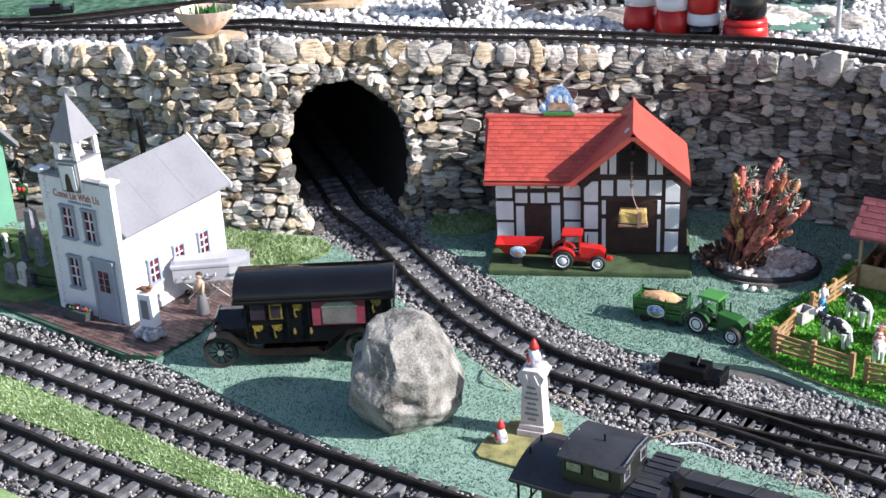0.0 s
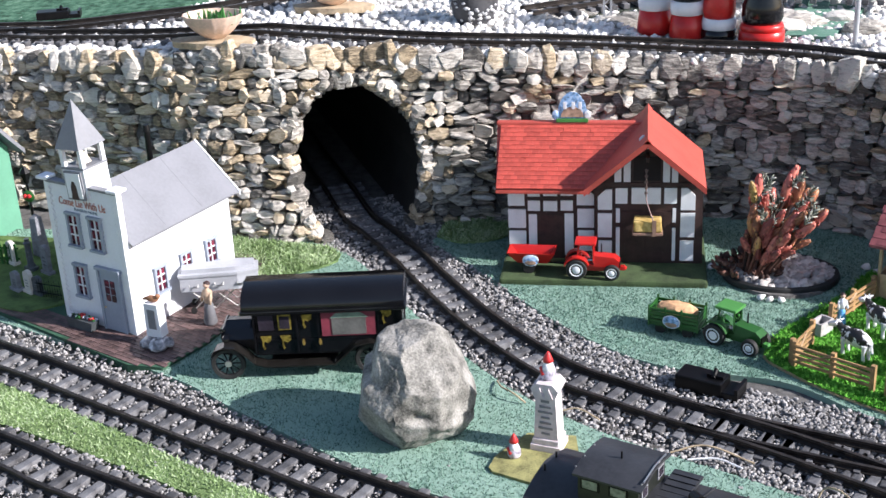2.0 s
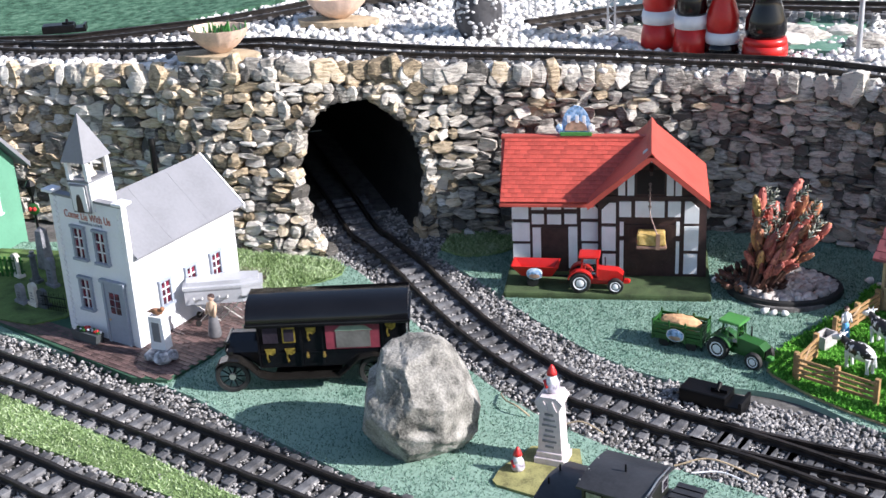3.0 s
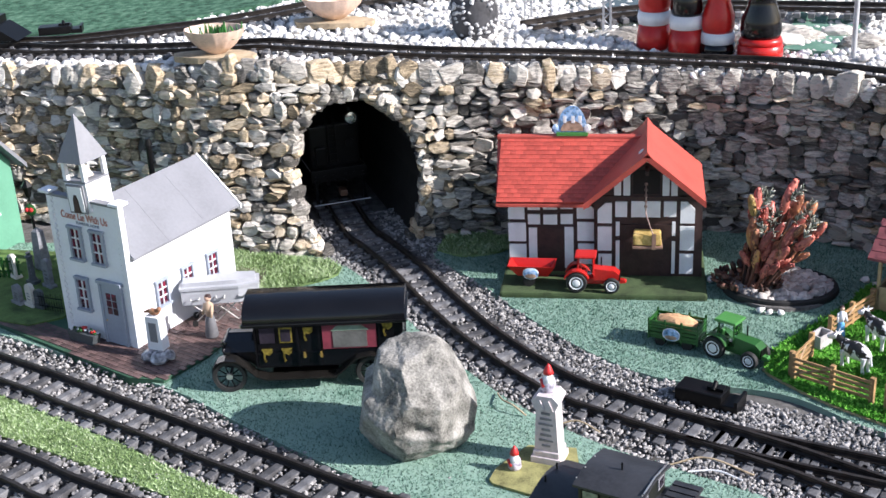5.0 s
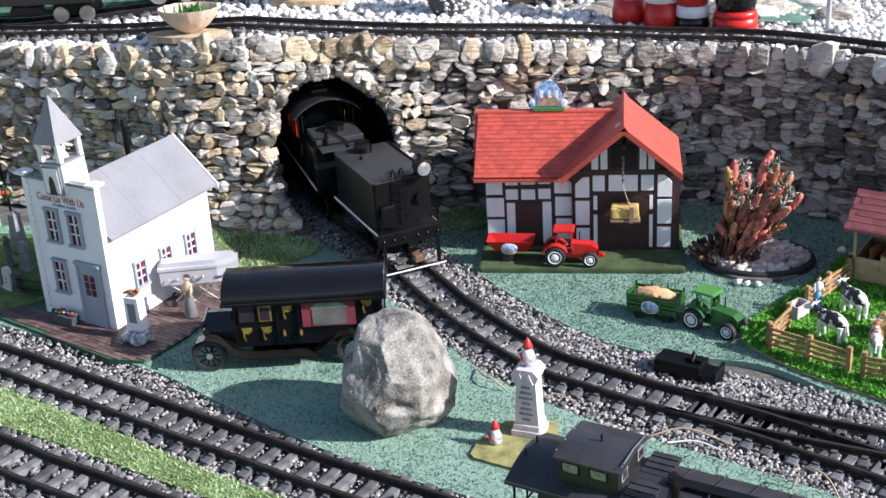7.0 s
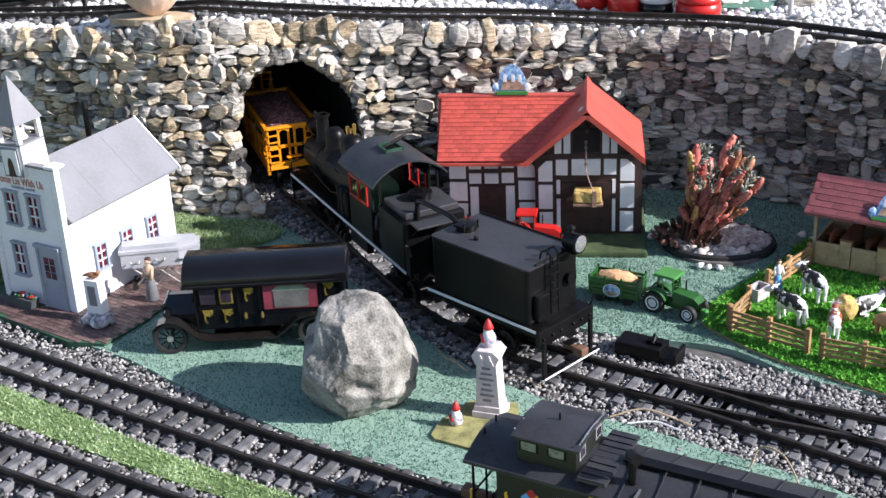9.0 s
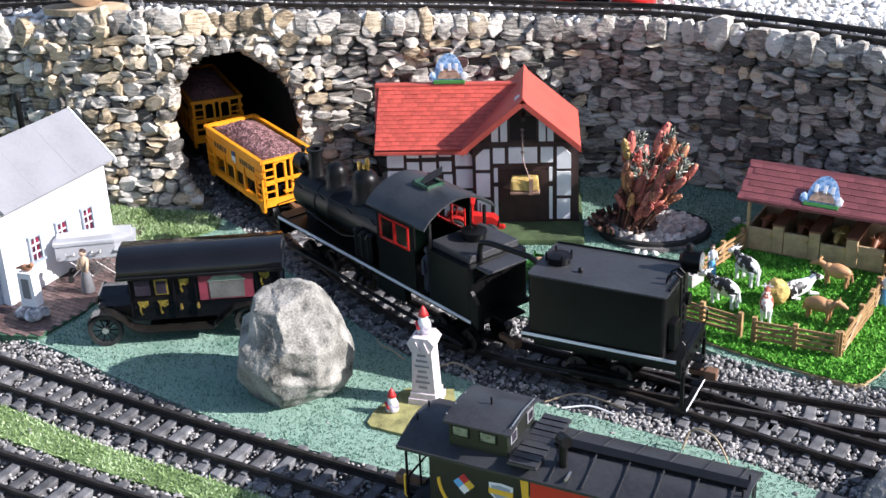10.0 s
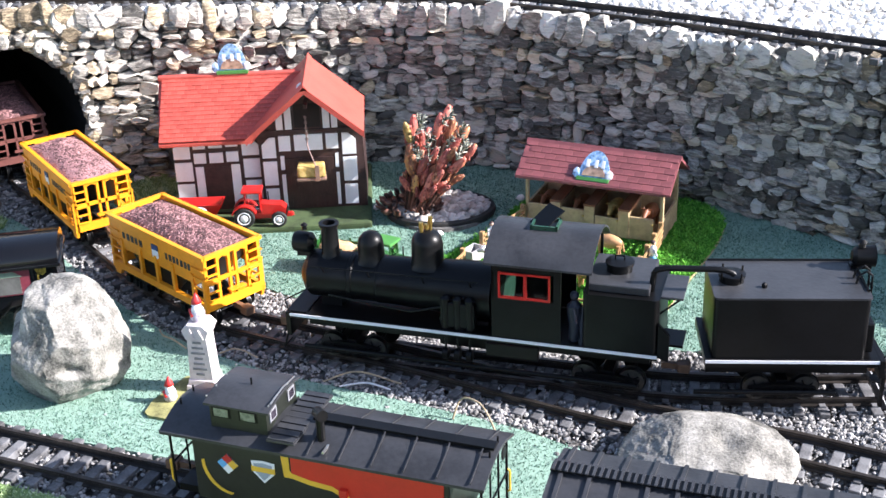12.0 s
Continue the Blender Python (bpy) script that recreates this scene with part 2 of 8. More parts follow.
def scatter(name, places, sizes, material, label, category, flat=(1, 1, 0.75), sink=0.25, smooth=False):
    """Many loose stones in one mesh."""
    shapes = [shard(s, 0.5, flat) for s in range(9)]
    n = len(places)
    which = rng.integers(0, 9, n)
    turn = rng.random(n) * 2 * np.pi
    tip = (rng.random(n) - 0.5) * 1.2
    V = np.empty((n, 12, 3))
    for k in range(9):
        i = which == k
        V[i] = shapes[k][0][None]
    V *= np.asarray(sizes)[:, None, None]
    ct, st = np.cos(tip)[:, None], np.sin(tip)[:, None]
    y, z = V[..., 1] * ct - V[..., 2] * st, V[..., 1] * st + V[..., 2] * ct
    c, s = np.cos(turn)[:, None], np.sin(turn)[:, None]
    x2, y2 = V[..., 0] * c - y * s, V[..., 0] * s + y * c
    V = np.stack([x2, y2, z], -1) + np.asarray(places)[:, None, :]
    V[..., 2] += (np.asarray(sizes) * (0.5 * flat[2] - sink))[:, None]
    F = np.broadcast_to(shapes[0][1], (n, 20, 3)) + (np.arange(n) * 12)[:, None, None]
    me = bpy.data.meshes.new(name)
    me.vertices.add(n * 12)
    me.vertices.foreach_set("co", V.astype(np.float32).ravel())
    me.loops.add(n * 60)
    me.loops.foreach_set("vertex_index", F.ravel().astype(np.int32))
    me.polygons.add(n * 20)
    me.polygons.foreach_set("loop_start", np.arange(n * 20, dtype=np.int32) * 3)
    me.polygons.foreach_set("use_smooth", np.full(n * 20, smooth))
    me.update(calc_edges=True)
    return tagged(link_mesh(name, me, material), label, category, kind="stuff")


def inside(poly, P):
    """Which of the points P lie in the polygon."""
    x, y, hit = P[:, 0], P[:, 1], np.zeros(len(P), bool)
    for (x0, y0), (x1, y1) in zip(poly, poly[1:] + poly[:1]):
        if y0 != y1:
            hit ^= ((y0 > y) != (y1 > y)) & (x < (x1 - x0) * (y - y0) / (y1 - y0) + x0)
    return hit


# ---- plan, in metres ----
TRACK_A = [(-1.5, 2.2), (-0.9, 1.9), (-0.555, 1.733), (-0.45, 1.684), (-0.349, 1.633), (-0.256, 1.587), (-0.168, 1.542), (-0.088, 1.503), (-0.012, 1.465), (0.058, 1.433), (0.25, 1.345), (0.535, 1.225), (0.85, 1.1), (1.3, 0.92)]
TRACK_F = [(-1.3, 1.9), (-0.9, 1.715), (-0.415, 1.497), (-0.325, 1.452), (-0.24, 1.415), (0.0, 1.31), (0.4, 1.14), (0.9, 0.92)]
TRACK_B = [(-1.02, 4.0), (-0.59, 3.14), (-0.29, 2.53), (-0.205, 2.36), (-0.135, 2.215), (-0.094, 2.16), (-0.03, 2.069), (0.024, 1.98), (0.115, 1.845), (0.222, 1.724), (0.298, 1.673), (0.39, 1.622), (0.48, 1.585), (0.58, 1.55), (0.758, 1.493), (0.937, 1.467), (1.2, 1.452), (1.6, 1.45)]
TRACK_C = [(0.39, 1.622), (0.48, 1.573), (0.575, 1.513), (0.69, 1.443), (0.847, 1.364), (0.929, 1.317), (1.2, 1.17), (1.5, 1.0)]
TRACK_U = [(-1.5, 2.6), (-0.79, 2.455), (-0.47, 2.368), (-0.045, 2.31), (0.29, 2.325), (0.45, 2.318), (0.61, 2.272), (0.88, 2.1), (1.115, 1.92), (1.5, 1.66)]
TRACK_V = [(-2.6, 2.75), (-1.6, 2.54), (-1.2, 2.5), (-0.82, 2.505), (-0.55, 2.54), (-0.42, 2.57), (-0.2, 2.69), (0.1, 2.9), (0.5, 3.2)]
GAUGE, RAIL_TOP = 0.0445, 0.012
WALL_FOOT = [(-2.7, 2.65), (-1.5, 2.42), (-0.9, 2.3), (-0.69, 2.265), (-0.5, 2.215), (-0.42, 2.178), (-0.36, 2.15), (-0.28, 2.134), (-0.2, 2.128), (-0.11, 2.17), (-0.03, 2.21), (0.1, 2.228), (0.3, 2.25), (0.453, 2.255), (0.547, 2.228), (0.64, 2.195), (0.885, 2.045), (1.019, 1.919), (1.117, 1.813), (1.3, 1.6), (1.6, 1.3)]
WALL_HEAD = [(-2.7, 2.68), (-1.5, 2.46), (-0.9, 2.35), (-0.69, 2.315), (-0.52, 2.278), (-0.43, 2.25), (-0.37, 2.241), (-0.297, 2.235), (-0.2, 2.24), (-0.118, 2.255), (-0.026, 2.252), (0.117, 2.262), (0.3, 2.28), (0.45, 2.272), (0.58, 2.24), (0.68, 2.185), (0.88, 2.035), (1.0, 1.955), (1.13, 1.868), (1.32, 1.66), (1.62, 1.36)]


def deck(x):
    """The height of the terrace behind the wall."""
    return float(np.interp(x, [-0.75, -0.52, -0.3, 0.15, 0.4, 2], [0.252, 0.268, 0.285, 0.268, 0.253, 0.247]))


FOOT, HEAD = curve_through(WALL_FOOT, 0.006), curve_through(WALL_HEAD, 0.006)


def wall_at(u, v):
    """A point of the wall's face: u 0 to 1 along it, v 0 to 1 up it; and its outward normal."""
    def on(line, u):
        k = min(max(u, 0), 1) * (len(line) - 1.001)
        i = int(k)
        return line[i].lerp(line[i + 1], k - i)
    a, b = on(FOOT, u), on(HEAD, u)
    b = Vector((b.x, b.y, deck(b.x)))
    d = on(FOOT, u + 0.004) - on(FOOT, u - 0.004)
    n = Vector((d.y, -d.x, 0)).normalized()
    bulge = 0.012 * noise.noise(Vector((a.x * 6, v * 3, 0)))
    return a.lerp(b, v) + n * bulge, (n + Vector((0, 0, 0.2))).normalized()


WALL_LEN = sum((b - a).length for a, b in zip(FOOT, FOOT[1:]))

# tunnel mouth: an oval bore square to the track
MOUTH = Vector((-0.117, 2.185, 0))
WAY_IN = Vector((-0.447, 0.894, 0)).normalized()
SIDE = Vector((0.894, 0.447, 0)).normalized()
BORE_PROFILE = [(s * 1.16, z) for s, z in [(-0.062, -0.01), (-0.08, 0.03), (-0.09, 0.08), (-0.092, 0.13), (-0.083, 0.175), (-0.06, 0.213), (-0.03, 0.232), (0.0, 0.238), (0.03, 0.232), (0.058, 0.213), (0.08, 0.175), (0.09, 0.13), (0.088, 0.08), (0.078, 0.03), (0.062, -0.01)]]


def in_mouth(p, grow=0.0):
    """Whether a point of the wall's face lies within the bore."""
    q = p - MOUTH
    q = q - WAY_IN * (q.dot(WAY_IN))
    s, z = q.dot(SIDE), p.z
    half = 1.15 * np.interp(z, [-0.02, 0.03, 0.075, 0.122, 0.166, 0.202, 0.221, 0.227], [0.062, 0.076, 0.085, 0.086, 0.077, 0.056, 0.03, 0.0])
    return z < 0.227 + grow and abs(s) < half + grow and (half > 0 or grow > 0)


# ground: one sheet of dark grit to the horizon
def make_ground():
    xs = [-60, -12, -4, -2] + list(np.linspace(-1.6, 1.9, 71)) + [2.5, 5, 15, 60]
    ys = [-60, -10, -3, 0] + list(np.linspace(0.6, 2.3, 41)) + [3.5, 5, 14, 70]
    vs = [(x, y, -0.007 + 0.003 * noise.noise(Vector((x * 20, y * 20, 0)))) for y in ys for x in xs]
    n = len(xs)
    fs = [(j * n + i, j * n + i + 1, (j + 1) * n + i + 1, (j + 1) * n + i) for j in range(len(ys) - 1) for i in range(n - 1)]
    tagged(grid_mesh("ground", vs, fs, SOIL), "dark gritty soil under the model railway", "ground", kind="structure")


make_ground()


def lawn(name, poly, z, material, label, wave=0.003):
    """A sheet of turf with an uneven top and a rolled edge, filled with small cells."""
    poly = [(p.x, p.y) for p in curve_through(poly + poly[:1], 0.015)]
    P = np.array(poly)
    step = 0.012
    bm = bmnew()
    ring = [bm.verts.new((x, y, z)) for x, y in poly[:-1]]
    face = bm.faces.new(ring)
    ext = bmesh.ops.extrude_face_region(bm, geom=[face])
    for v in ext["geom"]:
        if isinstance(v, bmesh.types.BMVert):
            v.co.z = -0.012
    bmesh.ops.triangulate(bm, faces=bm.faces)
    ob = part(name, bm, material)
    tagged(ob, label, "lawn", kind="structure")
    return ob, poly


def blades(name, poly, z, count, tall, material, label, width=0.0016):
    """Short turf fibres over a lawn, one mesh."""
    P = np.array(poly)
    lo, hi = P.min(0), P.max(0)
    q = lo + rng.random((count, 2)) * (hi - lo)
    q = q[inside([tuple(p) for p in poly], q)]
    n = len(q)
    a = rng.random(n) * 2 * np.pi
    lean = rng.normal(0, 0.9, (n, 2)) * tall
    h = tall * (0.5 + rng.random(n))
    w = width * (0.6 + 0.8 * rng.random(n))
    base = np.c_[q, np.full(n, z - 0.001)]
    off = np.c_[np.cos(a) * w, np.sin(a) * w, np.zeros(n)]
    top = base + np.c_[lean, h]
    V = np.stack([base - off, base + off, top], 1).reshape(-1, 3)
    me = bpy.data.meshes.new(name)
    me.vertices.add(3 * n)
    me.vertices.foreach_set("co", V.astype(np.float32).ravel())
    me.loops.add(3 * n)
    me.loops.foreach_set("vertex_index", np.arange(3 * n, dtype=np.int32))
    me.polygons.add(n)
    me.polygons.foreach_set("loop_start", np.arange(n, dtype=np.int32) * 3)
    me.update(calc_edges=True)
    return tagged(link_mesh(name, me, material), label, "turf fibres", kind="stuff")


LAWN_MID = [(-1.5, 2.17), (-0.95, 1.99), (-0.62, 1.845), (-0.283, 1.692), (-0.16, 1.612), (-0.064, 1.55), (0.059, 1.478), (0.25, 1.4), (0.45, 1.318), (0.66, 1.235), (0.8, 1.21), (0.62, 1.4), (0.47, 1.495), (0.3, 1.583), (0.19, 1.665), (0.1, 1.765), (0.03, 1.86), (-0.05, 1.975), (-0.1, 2.05), (-0.16, 2.1), (-0.3, 2.15), (-0.9, 2.16)]
LAWN_RIGHT = [(0.0, 2.135), (0.035, 2.09), (0.095, 2.02), (0.165, 1.925), (0.265, 1.815), (0.359, 1.752), (0.5, 1.722), (0.598, 1.645), (0.75, 1.59), (0.95, 1.56), (1.35, 1.54), (1.3, 1.68), (1.12, 1.86), (0.9, 2.08), (0.64, 2.23), (0.3, 2.27), (0.05, 2.24)]
LAWN_FRONT = [(-1.3, 2.03), (-0.8, 1.805), (-0.504, 1.664), (-0.308, 1.565), (-0.128, 1.465), (0.1, 1.36), (0.3, 1.27), (0.3, 1.22), (0.1, 1.325), (-0.1, 1.41), (-0.225, 1.468), (-0.329, 1.515), (-0.452, 1.566), (-0.7, 1.68), (-1.3, 1.96)]
LAWN_NEAR = [(-1.2, 1.78), (-0.6, 1.52), (-0.3, 1.375), (0.0, 1.245), (0.5, 1.03), (0.3, 0.8), (-1.2, 1.2)]
LAWNS = [lawn("lawn_1", LAWN_MID, 0.001, TURF, "blue-green artificial turf between the tracks"), lawn("lawn_2", LAWN_RIGHT, 0.001, TURF, "blue-green artificial turf before the stone wall"),
         lawn("lawn_3", LAWN_FRONT, 0.001, GRASS, "yellow-green artificial turf strip between two tracks"), lawn("lawn_4", LAWN_NEAR, 0.001, GRASS, "yellow-green artificial turf")]


LAWN_PATCH = [(-0.33, 2.0), (-0.34, 2.125), (-0.22, 2.11), (-0.15, 2.09), (-0.135, 2.045), (-0.19, 2.0), (-0.25, 1.975)]
LAWN_TIP = [(0.005, 2.15), (0.05, 2.125), (0.11, 2.15), (0.125, 2.215), (0.03, 2.225)]
LAWNS.append(lawn("lawn_5", LAWN_PATCH, 0.0045, GRASS, "yellow-green turf patch below the tunnel wall"))
LAWNS.append(lawn("lawn_6", LAWN_TIP, 0.0045, GRASS, "yellow-green turf tuft beside the tunnel"))


# terrace behind the wall, with its white pebbles
def make_terrace():
    head = HEAD[::4]
    rows = [0, 0.03, 0.08, 0.15, 0.3, 0.6, 1.2, 2.5, 6, 20, 60]
    vs, fs = [], []
    for p in head:
        for d in rows:
            vs.append((p.x + d * 0.12, p.y + d, deck(p.x) - (0.012 if d < 0.1 else 0.008) + (0.0 if d < 2 else 0.0)))
    m = len(rows)
    for i in range(len(head) - 1):
        for j in range(m - 1):
            fs.append((i * m + j, (i + 1) * m + j, (i + 1) * m + j + 1, i * m + j + 1))
    tagged(grid_mesh("terrace", vs, fs, GRIT), "raised bed of white pebbles behind the stone wall", "terrace", kind="structure")


make_terrace()


def make_wall():
    """The mortar face behind the stones, with the mouth left open, and the bore behind it."""
    U, Vn = 850, 60
    vs, ok = [], []
    for i in range(U + 1):
        for j in range(Vn + 1):
            p, n = wall_at(i / U, j / Vn)
            p = p - n * 0.008
            vs.append(p)
            ok.append(in_mouth(p))
    fs = []
    for i in range(U):
        for j in range(Vn):
            q = (i * (Vn + 1) + j, (i + 1) * (Vn + 1) + j, (i + 1) * (Vn + 1) + j + 1, i * (Vn + 1) + j + 1)
            if not all(ok[k] for k in q):
                fs.append(q)
    wall = grid_mesh("wall_north", vs, fs, MORTAR)
    tagged(wall, "dry rubble retaining wall of grey and ochre stone with a tunnel", "stone wall", kind="structure")
    bm = bmnew()
    face = [wall_at(a, b)[0] for a in np.linspace(0.3, 0.7, 260) for b in np.linspace(0, 1, 30)]
    flat = np.array([((p - MOUTH).dot(SIDE), p.z, (p - MOUTH).dot(WAY_IN)) for p in face])
    mouth = []
    for s, z in BORE_PROFILE:
        near = np.argmin((flat[:, 0] - s * 1.03) ** 2 + (flat[:, 1] - z * 0.985) ** 2)
        mouth.append(float(flat[near, 2]) + 0.006)
    rings = []
    for f in [0.0] + list(np.linspace(0.05, 1, 30) ** 1.5):
        rings.append([bm.verts.new(MOUTH + WAY_IN * (m + (2.4 - m) * f) + SIDE * s * 1.03 + Vector((0, 0, z * 0.985))) for (s, z), m in zip(BORE_PROFILE, mouth)])
    for a, b in zip(rings, rings[1:]):
        for k in range(len(a) - 1):
            bm.faces.new((a[k], a[k + 1], b[k + 1], b[k]))
    bm.faces.new(rings[-1])
    # smooth lining, one near-black colour over its whole length
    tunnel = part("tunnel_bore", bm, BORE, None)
    tagged(tunnel, "near-black tunnel bore through the wall", "tunnel", kind="structure")
    return wall


wall_north = make_wall()


# tracks
TIE = None


def tie_mesh():
    bm = bmnew()
    box(bm, -0.0058, 0.0058, -0.044, 0.044, -0.0045, 0.0045, 0.0012)
    for s in (-1, 1):
        box(bm, -0.0035, 0.0035, s * 0.0275 - 0.004, s * 0.0275 + 0.004, 0.004, 0.0066)
    me = bpy.data.meshes.new("tie")
    bm.to_mesh(me)
    bm.free()
    me.materials.append(SLEEPER)
    return me


def frames_of(line):
    """Heading along a polyline: point and angle at each."""
    out = []
    for k, p in enumerate(line):
        d = line[min(k + 1, len(line) - 1)] - line[max(k - 1, 0)]
        out.append((p, math.atan2(d.y, d.x)))
    return out


def track(name, pts, z, label, span=(0, 9), spacing=0.0272):
    """Two rails and single ties along a line; z: height of the rail heads over the bed."""
    global TIE
    TIE = TIE or tie_mesh()
    line = curve_through(pts, 0.006)
    root = thing(name, Matrix.Identity(4), label, "railway track", kind="structure")
    zf = z if callable(z) else (lambda x: z)
    prof = [(-0.0045, -0.0085), (0.0045, -0.0085), (0.0045, -0.0072), (0.0012, -0.0062), (0.0012, -0.0032), (0.0022, -0.0022), (0.0022, 0), (-0.0022, 0), (-0.0022, -0.0022), (-0.0012, -0.0032), (-0.0012, -0.0062), (-0.0045, -0.0072)]
    fr = frames_of(line)
    for s in (-1, 1):
        vs, fs = [], []
        for p, a in fr:
            nx, ny = -math.sin(a), math.cos(a)
            for w, h in prof:
                o = s * (GAUGE / 2 + 0.0015) + w
                vs.append((p.x + nx * o, p.y + ny * o, zf(p.x) + h))
        m = len(prof)
        for i in range(len(fr) - 1):
            for j in range(m):
                fs.append((i * m + j, i * m + (j + 1) % m, (i + 1) * m + (j + 1) % m, (i + 1) * m + j))
        r = grid_mesh("rail", vs, fs, RAIL)
        r.parent = root
    run = 0.0
    for (p, a), (q, _) in zip(fr, fr[1:]):
        run += (q - p).length
        if run >= spacing:
            run -= spacing
            if span[0] <= p.y <= span[1] and abs(p.x) < 1.35:
                t = new("tie", TIE)
                t.parent = root
                t.matrix_local = pose(p.x, p.y, zf(p.x) - 0.0125, 0, 0, math.degrees(a) + rng.normal(0, 0.8))
    return line


LINE_A = track("track_1", TRACK_A, RAIL_TOP, "model railway track with dark sleepers in grey ballast")
LINE_F = track("track_2", TRACK_F, RAIL_TOP, "model railway track with dark sleepers in grey ballast")
LINE_B = track("track_3", TRACK_B, RAIL_TOP, "curved model railway track leading out of the tunnel", (0, 2.38))
LINE_C = track("track_4", TRACK_C, RAIL_TOP, "model railway siding branching from the curved track")
LINE_U = track("track_5", TRACK_U, lambda x: deck(x) + 0.012, "raised model railway track along the wall's top")
LINE_V = track("track_6", TRACK_V, lambda x: deck(x) + 0.012, "raised model railway track across white pebbles")


def beds():
    """Loose ballast beside and between the rails, clear of the turf."""
    pts = []
    for line, n in ((LINE_A, 15000), (LINE_F, 9500), (LINE_B, 16000), (LINE_C, 8000)):
        L = [p for p in line if p.y < 2.3 and -1.2 < p.x < 1.4]
        k = rng.integers(0, len(L) - 1, n * 2)
        c = np.array([(p.x, p.y) for p in L])[k]
        d = np.array([(L[i + 1].x - L[i].x, L[i + 1].y - L[i].y) for i in k])
        d /= np.linalg.norm(d, axis=1)[:, None]
        o = (rng.random(len(k)) * 2 - 1) * 0.105
        pts.append(c + np.c_[-d[:, 1], d[:, 0]] * o[:, None] + d * rng.random((len(k), 1)) * 0.006)
    P = np.concatenate(pts)
    keep = np.ones(len(P), bool)
    for _, poly in LAWNS:
        keep &= ~inside([tuple(p) for p in poly], P) | (rng.random(len(P)) < 0.012)
    P = P[keep]
    z = -0.0045 + 0.005 * rng.random(len(P))
    scatter("ballast", np.c_[P, z], 0.003 + 0.0042 * rng.random(len(P)) ** 2, BALLAST, "loose grey ballast stones along the tracks", "ballast")
    n = 52000
    q = np.c_[rng.random(n) * 3.0 - 1.4, 1.5 + rng.random(n) ** 1.3 * 2.4]
    hx, hy = np.array([p.x for p in HEAD]), np.array([p.y for p in HEAD])
    q = q[q[:, 1] > np.interp(q[:, 0], hx, hy) - 0.005]
    zz = np.array([deck(x) for x in q[:, 0]]) - 0.007 + 0.004 * rng.random(len(q))
    scatter("white_pebbles", np.c_[q, zz], 0.009 + 0.012 * rng.random(len(q)) ** 1.5, PEBBLE, "white and pale pebbles on the raised bed", "pebbles", flat=(1, 0.85, 0.7), smooth=True)


beds()


# ---- buildings ----
def window(name, parent, m, w, h, mat_frame, mat_back, cols=2, rows=2, depth=0.004):
    """A framed window on a wall: frame, sill, glazing bars, panes; m puts its foot's middle on the wall, facing -y."""
    def put(ob):
        ob.matrix_local = m
        return ob
    f = bmnew()
    t = 0.0035
    box(f, -w / 2 - t, -w / 2, -depth, 0.001, 0, h)
    box(f, w / 2, w / 2 + t, -depth, 0.001, 0, h)
    box(f, -w / 2 - t * 1.3, w / 2 + t * 1.3, -depth - 0.001, 0.001, h, h + t)
    win = put(part(name, f, mat_frame, parent))
    s = part("sill", box(bmnew(), -w / 2 - t * 1.4, w / 2 + t * 1.4, -depth - 0.0025, 0.001, -t, 0), mat_frame, win)
    for k in range(1, cols):
        x = -w / 2 + w * k / cols
        part("glazing_bar", box(bmnew(), x - 0.0008, x + 0.0008, -0.0026, -0.0008, 0, h), WHITE, win)
    for k in range(1, rows):
        z = h * k / rows
        part("glazing_bar", box(bmnew(), -w / 2, w / 2, -0.0024, -0.0008, z - 0.0008, z + 0.0008), WHITE, win)
    part("pane", box(bmnew(), -w / 2, w / 2, -0.0007, 0.0012, 0, h), mat_back, win)
    return win


WINDARK = surf("dark_pane", (0.03, 0.025, 0.035), 0.08, var=0.3, bump=0)
WINRED = surf("curtain_pane", (0.07, 0.015, 0.03), 0.15, var=0.6, scale=90, bump=0, tint=(0.3, 0.03, 0.06))


def clapboard(bm, x0, x1, z0, z1, y, step=0.0062, lap=0.0012, back=0.004):
    """Lapped boards as one stepped sheet."""
    pts = [(y + back, z0)]
    z = z0
    while z < z1 - 1e-6:
        top = min(z + step, z1)
        pts += [(y - lap, z), (y, top)]
        z = top
    pts.append((y + back, z1))
    prism(bm, pts, x0, x1, "X")
    return bm


def lettering(words, size, material, parent, m, wide):
    """Raised words, facing -y, centred on m and drawn to a given width."""
    cu = bpy.data.curves.new("words", "FONT")
    cu.body, cu.size, cu.extrude, cu.align_x = words, size, 0.0004, "CENTER"
    holder = new("words", cu)
    me = bpy.data.meshes.new_from_object(holder)
    bpy.data.objects.remove(holder)
    me.name = "sign_lettering"
    span = max(v.co.x for v in me.vertices) - min(v.co.x for v in me.vertices)
    me.transform(m @ Matrix.Rotation(radians(90), 4, "X") @ Matrix.Diagonal((wide / span, 1, 1, 1)))
    me.materials.clear()
    ob = link_mesh("sign_lettering", me, material)
    ob.parent = parent
    return ob


